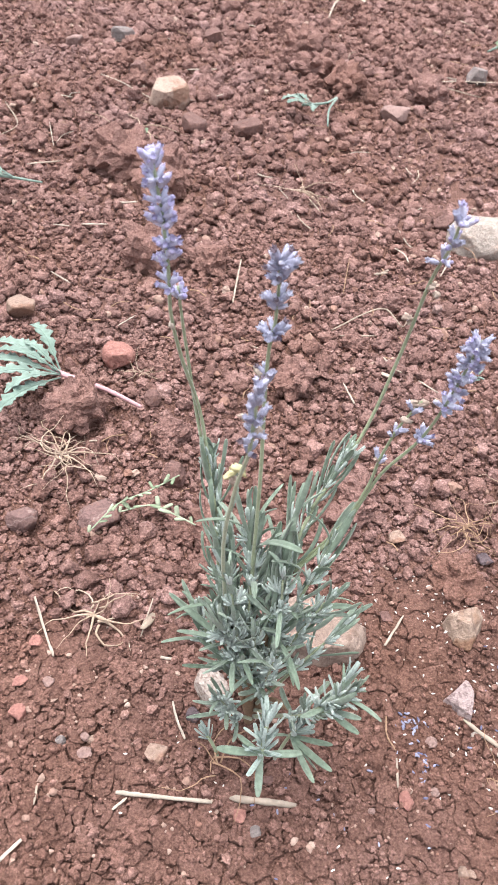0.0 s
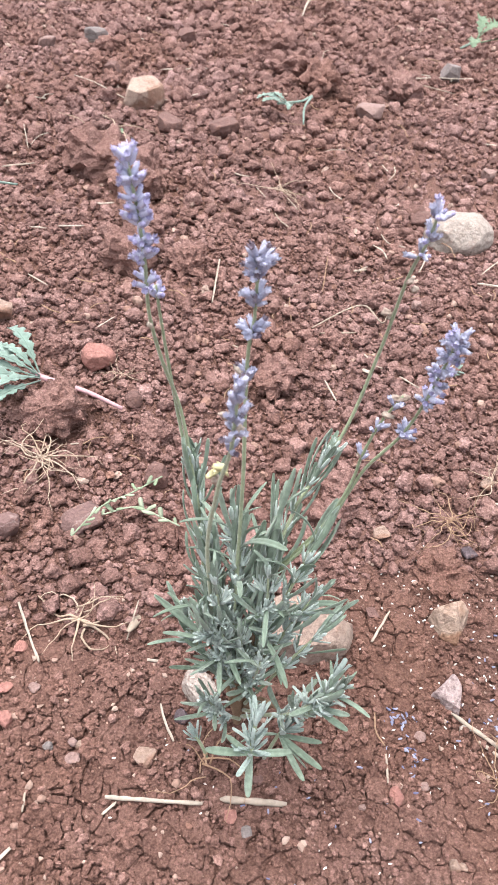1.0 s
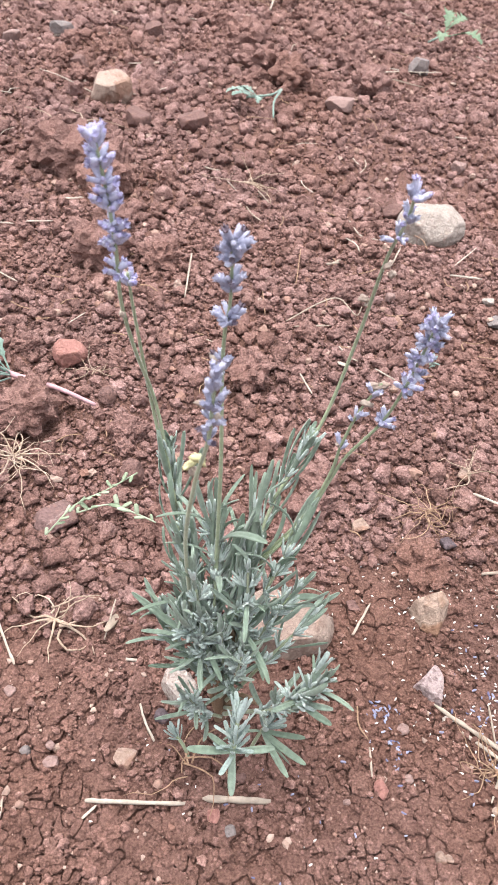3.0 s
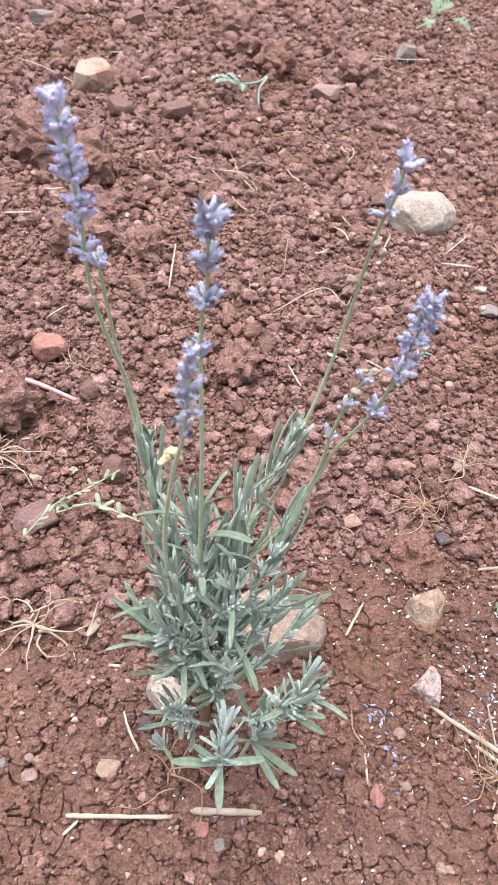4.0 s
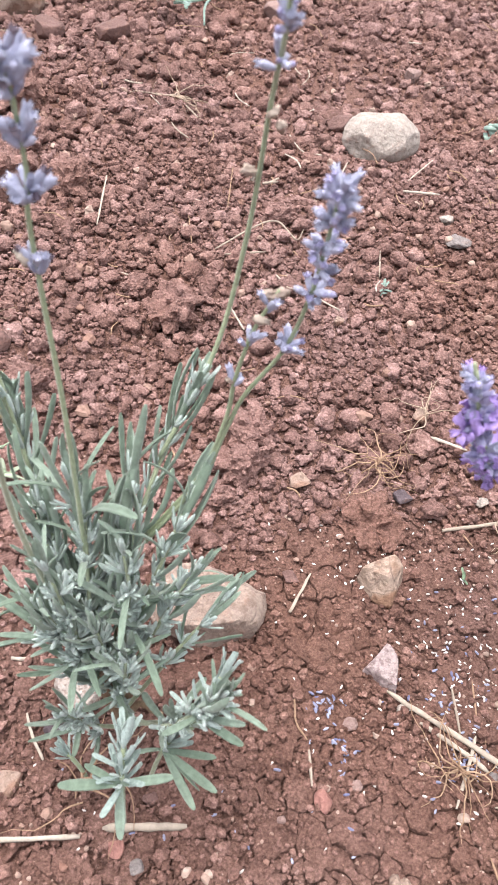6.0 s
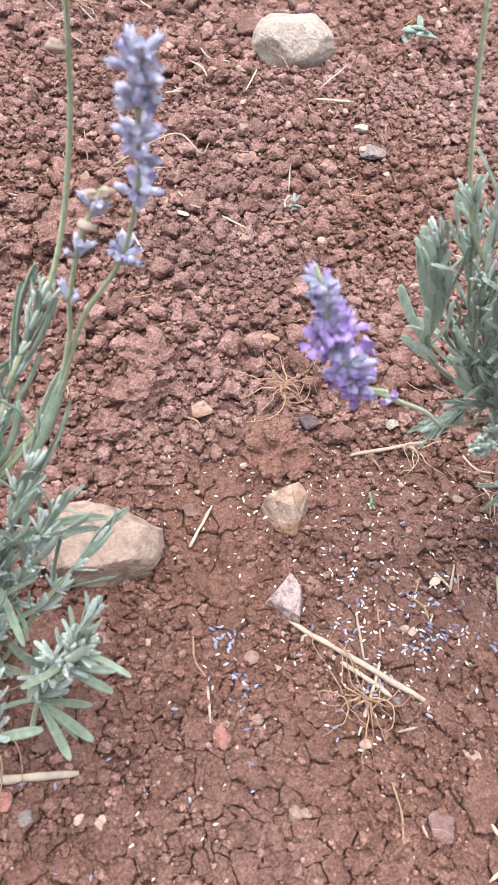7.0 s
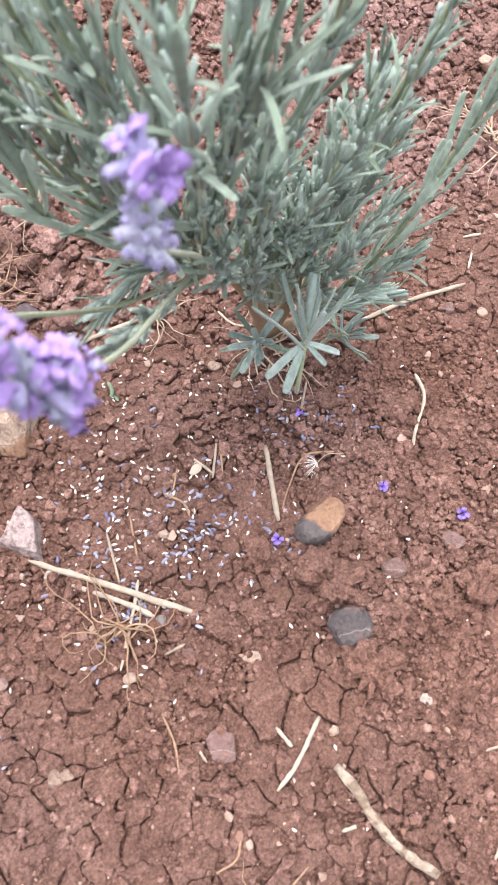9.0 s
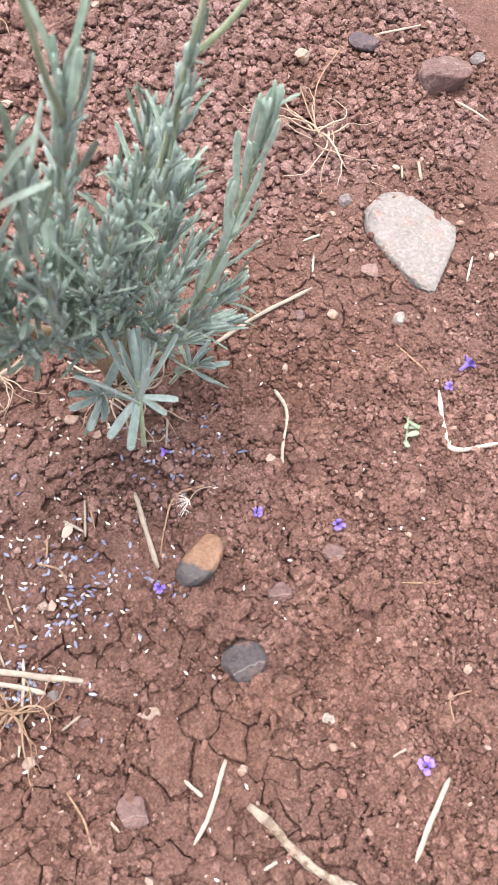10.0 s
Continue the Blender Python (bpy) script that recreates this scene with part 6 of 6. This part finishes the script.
straw(1.1, (0.243, 0.926), (0.230, 0.858))
straw(1.2, (0.389, 0.765), (0.373, 0.709))
straw(1.2, (0.153, 1.134), (0.166, 1.102))


loose_rng = random.Random(404)
for k in range(140):
    far = loose_rng.random() < 0.5
    sy = loose_rng.uniform(0.42, 0.95) if not far else loose_rng.uniform(0.95, 2.2)
    sx = loose_rng.uniform(-0.2 - 0.1 * sy, 0.5 + 0.25 * sy)
    sa, sl = loose_rng.uniform(0, 6.28), loose_rng.uniform(0.008, 0.028) * (1.8 if far else 1.0)
    mid_ = (sx + 0.5 * sl * math.cos(sa + 0.25), sy + 0.5 * sl * math.sin(sa + 0.25))
    straw(loose_rng.uniform(0.5, 1.0) * (1.7 if far else 1.2), (sx, sy), mid_, (sx + sl * math.cos(sa), sy + sl * math.sin(sa)))


def root_tuft(x, y, size, count, seed, mat, label, lift=0.35, stout=1.0):
    """A tangle of fine dry roots spreading from one crown."""
    r = random.Random(seed)
    z = rise(x, y) + 0.004 + 0.008 * loose_at(x, y)
    bm = bmesh.new()
    for k in range(count):
        a = r.uniform(0, 6.28)
        b = r.uniform(0, 6.28)
        off = size * 0.3 * r.random() ** 2
        p, d = Vector((x + off * math.cos(b), y + off * math.sin(b), z + size * 0.1)), Vector((math.cos(a), math.sin(a), r.uniform(-0.1, lift)))
        curl = Matrix.Rotation(r.gauss(0, 0.2), 3, "Z")
        line = [p.copy()]
        steps = 9
        for _ in range(steps):
            d = curl @ d + Vector((r.gauss(0, 0.27), r.gauss(0, 0.27), r.gauss(-0.05, 0.2)))
            d.normalize()
            p = p + d * size * r.uniform(0.5, 1.0) / steps * 1.5
            p.z = max(p.z, rise(p.x, p.y) + 0.001 + 0.006 * loose_at(p.x, p.y))
            line.append(p.copy())
        t0 = size * r.uniform(0.009, 0.019) * stout
        tube(bm, line, [t0 * (1 - 0.7 * i / steps) for i in range(len(line))], 5)
    return tagged(part("root_tuft", bm, mat), label, "dry roots")


root_tuft(-0.03, 0.345, 0.042, 13, 1, PALEROOT, "tangle of pale dry roots on crusted soil", 0.3, 1.9)
root_tuft(0.309, 0.455, 0.042, 22, 2, ROOT, "ball of fine orange-brown dry roots among clods")
root_tuft(-0.085, 0.52, 0.052, 26, 3, PALEROOT, "spread of fine brown dry roots on tilled soil")
root_tuft(0.302, 0.214, 0.04, 22, 4, ROOT, "spidery tuft of orange dry roots on cracked soil")
root_tuft(0.075, 0.225, 0.045, 7, 5, ROOT, "few thin roots under the lavender foliage")
root_tuft(0.4, 0.4, 0.035, 8, 6, PALEROOT, "curled pale dry rootlets behind the lavender")
root_tuft(0.36, 0.5, 0.04, 8, 7, PALEROOT, "curled pale dry rootlets among clods")
root_tuft(0.71, 0.45, 0.06, 14, 8, PALEROOT, "loose pale dry grass behind the lavender")
root_tuft(0.46, 0.345, 0.05, 18, 9, PALEROOT, "pale dry grass at the foot of the lavender", 0.5)
root_tuft(-0.02, 0.65, 0.03, 9, 10, PALEROOT, "pale fibrous root end beside a red stone")
root_tuft(0.31, 0.068, 0.02, 5, 11, ROOT, "few thin roots on crusted soil")
root_tuft(0.19, 1.12, 0.06, 9, 12, PALEROOT, "tangle of thin pale dry stems on tilled soil")
root_tuft(-0.08, 1.24, 0.09, 6, 13, PALEROOT, "few thin curving dry stems on tilled soil")


def lobed_leaf(bm, where, along, up, length, width, lobes, seed):
    """A cut weed leaf: a long stalk widening into a drooping blade with ragged lobes along both margins."""
    r = random.Random(seed)
    m = aim(where, along, up, (1, 1, 1))
    n = 6 * lobes
    droop, sway = r.uniform(0.5, 1.1), r.uniform(-0.5, 0.5)
    rows = []
    for i in range(n + 1):
        s = i / n
        y_ = length * (s - 0.12 * droop * s**3)
        mid = Vector((sway * 0.22 * length * s * s, y_, length * (0.16 * math.sin(2.4 * s) - 0.3 * droop * max(0, s - 0.45) ** 1.5)))
        blade = max(0.0, math.sin(math.pi * min(1, max(0, (s - 0.22) / 0.8)))) ** 0.7
        row = []
        for u in (-1, -0.5, 0, 0.5, 1):
            tooth = abs(math.sin(math.pi * (lobes * s + 0.25 * (u > 0) - 0.6 * abs(u) * 0.3))) ** 0.8
            w = width * (0.035 + blade * (0.06 + 0.26 * tooth * r.uniform(0.6, 1.3)))
            row.append(mid + Vector((u * w, 0.25 * abs(u) * w, w * (0.35 * abs(u) + 0.3 * tooth * u * math.sin(7 * s)))))
        rows.append(row)
    faces = []
    for side in (0.0, -0.0005):
        faces.append([[bm.verts.new(m @ (p + Vector((0, 0, side)))) for p in row] for row in rows])
    top, low = faces
    for a, b, c, d in zip(top, top[1:], low, low[1:]):
        for k in range(4):
            bm.faces.new((a[k], a[k + 1], b[k + 1], b[k]))
            bm.faces.new((c[k], d[k], d[k + 1], c[k + 1]))
        bm.faces.new((a[0], b[0], d[0], c[0]))
        bm.faces.new((a[4], c[4], d[4], b[4]))
    tube(bm, [m @ (row[2] + Vector((0, 0, 0.0002))) for row in rows[::3]], [width * 0.04 * (1.1 - 0.9 * i / len(rows[::3])) for i in range(len(rows[::3]))], 5, 0.8)


def weed(x, y, stems, leaves, label, mat=WEED, stem_mat=WEEDSTEM, thick=0.003):
    ob = tagged(new("pulled_weed"), label, "weed")
    ob.location = (x, y, rise(x, y) + 0.01)
    for pts in stems:
        bm = bmesh.new()
        line = smooth_line([Vector((px - x, py - y, pz)) for px, py, pz in pts], 6)
        tube(bm, line, [thick * (0.7 + 0.5 * i / len(line)) for i in range(len(line))], 7)
        part("stem", bm, stem_mat, ob)
    for k, (px, py, pz, ax, ay, az, ln, wd) in enumerate(leaves):
        bm = bmesh.new()
        lobed_leaf(bm, Vector((px - x, py - y, pz)), Vector((ax, ay, az)), Vector((0.1, -0.1, 1)), ln, wd, 6, k + round(abs(x) * 1000))
        part("leaf", bm, mat, ob)
    return ob


weed(-0.094, 0.617, [((-0.013, 0.587, 0.012), (-0.05, 0.601, 0.02), (-0.094, 0.617, 0.022), (-0.11, 0.625, 0.022))],
     [(-0.1, 0.620, 0.022, -0.45, 0.85, 0.15, 0.085, 0.026), (-0.105, 0.620, 0.024, -0.9, 0.35, 0.2, 0.08, 0.026), (-0.1, 0.617, 0.022, -0.95, -0.05, 0.1, 0.085, 0.026), (-0.1, 0.615, 0.02, -0.55, -0.85, 0.05, 0.095, 0.026), (-0.105, 0.615, 0.024, -0.85, -0.45, 0.15, 0.08, 0.026), (-0.1, 0.617, 0.024, -0.8, 0.6, 0.3, 0.06, 0.02), (-0.1, 0.617, 0.026, -0.98, 0.15, 0.25, 0.07, 0.02), (-0.1, 0.615, 0.024, -0.7, -0.65, 0.2, 0.075, 0.02)],
     "pulled weed with lobed grey-green leaves and purple stem")
weed(0.214, 1.435, [((0.275, 1.495, 0.02), (0.25, 1.455, 0.022), (0.205, 1.44, 0.02)), ((0.25, 1.38, 0.01), (0.255, 1.43, 0.02), (0.275, 1.49, 0.02))],
     [(0.225, 1.442, 0.02, -1, 0.1, 0.05, 0.065, 0.03), (0.22, 1.44, 0.02, -0.9, -0.4, 0.1, 0.05, 0.026), (0.225, 1.44, 0.022, -0.9, 0.5, 0.15, 0.045, 0.026), (0.23, 1.44, 0.02, -0.3, -0.9, 0.1, 0.035, 0.02)],
     "wilted grey-green weed lying on tilled soil", WEED, WEED, 0.0022)
weed(0.70, 1.89, [((0.66, 1.87, 0.02), (0.71, 1.91, 0.03))],
     [(0.70, 1.89, 0.03, 0.3, 0.9, 0.3, 0.1, 0.05), (0.71, 1.89, 0.03, 0.6, -0.7, 0.1, 0.1, 0.045), (0.69, 1.89, 0.03, -0.2, -0.9, 0.1, 0.08, 0.045), (0.70, 1.89, 0.04, 0.8, 0.4, 0.3, 0.07, 0.04)],
     "uprooted green weed on far tilled soil", WEEDGREEN, WEED, 0.003)
weed(0.34, 2.16, [((0.31, 2.06, 0.01), (0.33, 2.14, 0.02), (0.36, 2.2, 0.03))],
     [(0.34, 2.15, 0.03, 0.6, -0.6, 0.1, 0.08, 0.05), (0.34, 2.16, 0.03, -0.7, 0.6, 0.2, 0.09, 0.05), (0.35, 2.17, 0.03, 0.7, 0.4, 0.2, 0.09, 0.05)],
     "dried whitish weed on far tilled soil", DRYPETAL, DRYPETAL, 0.003)
weed(-0.255, 1.05, [((-0.2, 1.06, 0.01), (-0.23, 1.055, 0.015), (-0.26, 1.05, 0.02))],
     [(-0.24, 1.05, 0.02, -0.95, 0.2, 0.1, 0.07, 0.035), (-0.24, 1.05, 0.02, -0.9, -0.3, 0.1, 0.06, 0.03)],
     "small wilted pale green weed on tilled soil", WEED, WEED, 0.002)
weed(-0.09, 1.21, [((-0.075, 1.19, 0.01), (-0.07, 1.215, 0.03))],
     [(-0.07, 1.21, 0.02, 0.4, 0.6, 0.5, 0.026, 0.012), (-0.07, 1.21, 0.02, -0.4, 0.5, 0.6, 0.022, 0.012)],
     "sprig of green weed between clods", WEEDGREEN, WEEDGREEN, 0.0015)


def sprig(label, pts, leaf_len, seed, mat=WEED, count=7):
    """A fallen thin stem with small oval leaves."""
    r = random.Random(seed)
    x, y = pts[0][:2]
    ob = tagged(new("fallen_sprig"), label, "sprig")
    ob.location = (x, y, rise(x, y))
    line = smooth_line([Vector((p[0] - x, p[1] - y, p[2])) for p in pts], 6)
    bm = bmesh.new()
    tube(bm, line, [0.0008] * len(line), 5)
    part("stem", bm, mat, ob)
    for k in range(count):
        p = line[int((k + 0.5) / count * (len(line) - 1))]
        a = r.uniform(0, 6.28)
        bm = bmesh.new()
        add_small_leaf(bm, p, Vector((math.cos(a), math.sin(a), r.uniform(0, 0.5))), Vector((0, 0, 1)), leaf_len * r.uniform(0.6, 1.2), leaf_len * r.uniform(0.14, 0.24), r.uniform(-0.6, 1.0))
        part("leaf", bm, mat, ob)


PALEWEED = plant_material("pale_weed_leaf", (0.22, 0.28, 0.18), (0.34, 0.38, 0.28), 0.7, 120.0, 0.1, 0.5)
sprig("fallen pale green sprig with small leaves on soil", [(-0.045, 0.425, 0.015), (-0.022, 0.45, 0.026), (0.005, 0.465, 0.03), (0.032, 0.487, 0.03)], 0.008, 3, PALEWEED, 13)
sprig("fallen pale green sprig with small leaves on soil", [(-0.02, 0.447, 0.028), (0.008, 0.452, 0.034), (0.03, 0.443, 0.034), (0.05, 0.435, 0.03)], 0.01, 4, PALEWEED, 10)
sprig("tiny pale green seedling lying on cracked soil", [(0.585, 0.21, 0.004), (0.592, 0.217, 0.007), (0.597, 0.222, 0.008)], 0.009, 5, PALEWEED, 5)
sprig("tiny green seedling on cracked soil", [(0.353, 0.352, 0.002), (0.354, 0.356, 0.006)], 0.006, 6, WEEDGREEN, 4)
sprig("tuft of dull green weed between clods", [(0.372, 0.69, 0.004), (0.377, 0.7, 0.012)], 0.009, 7, WEED, 8)
sprig("small green weed on far tilled soil", [(0.62, 1.05, 0.004), (0.64, 1.06, 0.02), (0.655, 1.03, 0.02)], 0.025, 8, WEED, 7)


def seed_plume(x, y, tip, length, count, seed):
    """A fallen feathery seed: a thin curved stalk with a spray of fine pale hairs."""
    r = random.Random(seed)
    ob = tagged(new("seed_plume"), "feathery grey seed plume lying on cracked soil", "seed plume")
    ob.location = (x, y, rise(x, y) + 0.0025)
    end = Vector((tip[0] - x, tip[1] - y, 0.0015))
    bm = bmesh.new()
    tube(bm, smooth_line([Vector((0, 0, 0.001)), end * 0.5 + Vector((-0.001, 0.002, 0.003)), end], 5), [0.0003] * 11, 5)
    part("stalk", bm, PALEROOT, ob)
    bm = bmesh.new()
    back = -end.normalized()
    for k in range(count):
        d = Matrix.Rotation(radians(-75 + 150 * k / (count - 1) + r.uniform(-8, 8)), 3, "Z") @ back
        ln = length * r.uniform(0.7, 1.1)
        tube(bm, smooth_line([Vector((0, 0, 0.001)), d * ln * 0.5 + Vector((0, 0, 0.002)), d * ln - end.normalized() * ln * 0.15 + Vector((0, 0, 0.001))], 4), [0.00013] * 9, 4)
    part("hairs", bm, HUSK, ob, "fine pale hairs")


seed_plume(0.449, 0.259, (0.466, 0.258), 0.0095, 24, 5)


# ---- fallen florets ----
def fallen(name, mat, label, seed, count, length, spots):
    """Many fallen calyces, lying where the flowers dropped them."""
    rng = np.random.default_rng(seed)
    v, t = lump_shape(2, seed, 0.12)
    v = v * np.array((1.0, 0.46, 0.46))
    share = np.array([s[4] for s in spots], float)
    which = rng.choice(len(spots), count, p=share / share.sum())
    px = np.array([spots[k][0] for k in which]) + rng.normal(size=count) * np.array([spots[k][2] for k in which])
    py = np.array([spots[k][1] for k in which]) + rng.normal(size=count) * np.array([spots[k][3] for k in which])
    a = rng.uniform(0, 6.28, count)
    tip = rng.uniform(-0.25, 0.25, count)
    s = length / 2 * rng.uniform(0.65, 1.15, count)
    R = np.stack([np.cos(a) * np.cos(tip), -np.sin(a), -np.cos(a) * np.sin(tip), np.sin(a) * np.cos(tip), np.cos(a), -np.sin(a) * np.sin(tip), np.sin(tip), 0 * a, np.cos(tip)], -1).reshape(-1, 3, 3)
    w = np.einsum("nij,vj->nvi", R, v) * s[:, None, None] + np.stack([px, py, height(px, py) + 0.4 * s], -1)[:, None]
    tt = (t[None] + (np.arange(count) * len(v))[:, None, None]).reshape(-1, 3)
    tagged(new(name, array_mesh(name, w.reshape(-1, 3), tt, mat)), label, "fallen florets", kind="stuff")


fallen("fallen_husks", HUSK, "scattered tiny white husks on cracked soil", 61, 560, 0.0035,
       ((0.33, 0.26, 0.04, 0.035, 5), (0.31, 0.36, 0.04, 0.03, 2.5), (0.42, 0.27, 0.06, 0.05, 3.5), (0.58, 0.2, 0.03, 0.015, 1.2), (0.26, 0.38, 0.03, 0.02, 1.3), (0.45, 0.15, 0.1, 0.06, 1.6), (0.17, 0.22, 0.09, 0.06, 1.2), (0.36, 0.36, 0.05, 0.03, 1.5), (0.55, 0.3, 0.07, 0.05, 0.8)))
fallen("fallen_florets", BLUEHUSK, "scattered dry blue lavender florets on cracked soil", 62, 330, 0.0042,
       ((0.34, 0.255, 0.03, 0.022, 4), (0.405, 0.235, 0.008, 0.012, 1.6), (0.228, 0.265, 0.006, 0.005, 0.8), (0.232, 0.232, 0.005, 0.012, 0.7), (0.46, 0.3, 0.02, 0.015, 1.4), (0.31, 0.215, 0.012, 0.008, 0.9), (0.18, 0.2, 0.06, 0.03, 0.9), (0.42, 0.29, 0.05, 0.03, 1.2), (0.37, 0.25, 0.006, 0.006, 0.7)))


def fallen_flower(x, y, size, turn):
    ob = new("fallen_flower", OPEN_GROUND)
    ob.matrix_basis = Matrix.LocRotScale((x, y, rise(x, y) + 0.0015), Euler((radians(50 + 25 * math.sin(7 * turn)), 0.3 * math.cos(5 * turn), turn)), (size,) * 3)
    return tagged(ob, "fallen violet lavender flower on red soil", "flower", "fallen violet flowers")


VIOLET = plant_material("violet_petal", (0.22, 0.15, 0.6), (0.34, 0.22, 0.72), 0.6, 10.0, 0.2, 0.3)
OPEN_GROUND = corolla_mesh(VIOLET, 9)
fallen_flower(0.462, 0.06, 0.011, 0.3)
fallen_flower(0.512, 0.194, 0.009, 1.9)
fallen_flower(0.476, 0.229, 0.008, 3.0)
fallen_flower(0.656, 0.23, 0.012, 4.4)
fallen_flower(0.451, 0.293, 0.008, 5.2)
fallen_flower(0.405, 0.225, 0.008, 2.2)
fallen_flower(0.64, 0.222, 0.008, 0.9)

for px, py, s, k, m, text in ((0.265, 0.69, 0.008, 3, DRYPETAL, "small cream dry petal on tilled soil"), (0.38, 0.285, 0.005, 5, DRYPETAL, "tiny cream flake on cracked soil"), (0.016, 0.345, 0.0135, 6, STRAW, "pale pointed bark chip on crusted soil")):
    v, t = lump_shape(3, 40 + k, 0.15)
    ob = new("flake", mesh_of("flake", v * np.array((s, s * (0.3 if k == 6 else 0.6), s * 0.16)), t, m))
    ob.matrix_basis = pose(px, py, rise(px, py) + s * 0.3 + 0.003 * (py > 0.4), 8, 12, 65 if k == 6 else k * 40)
    tagged(ob, text, "flake")
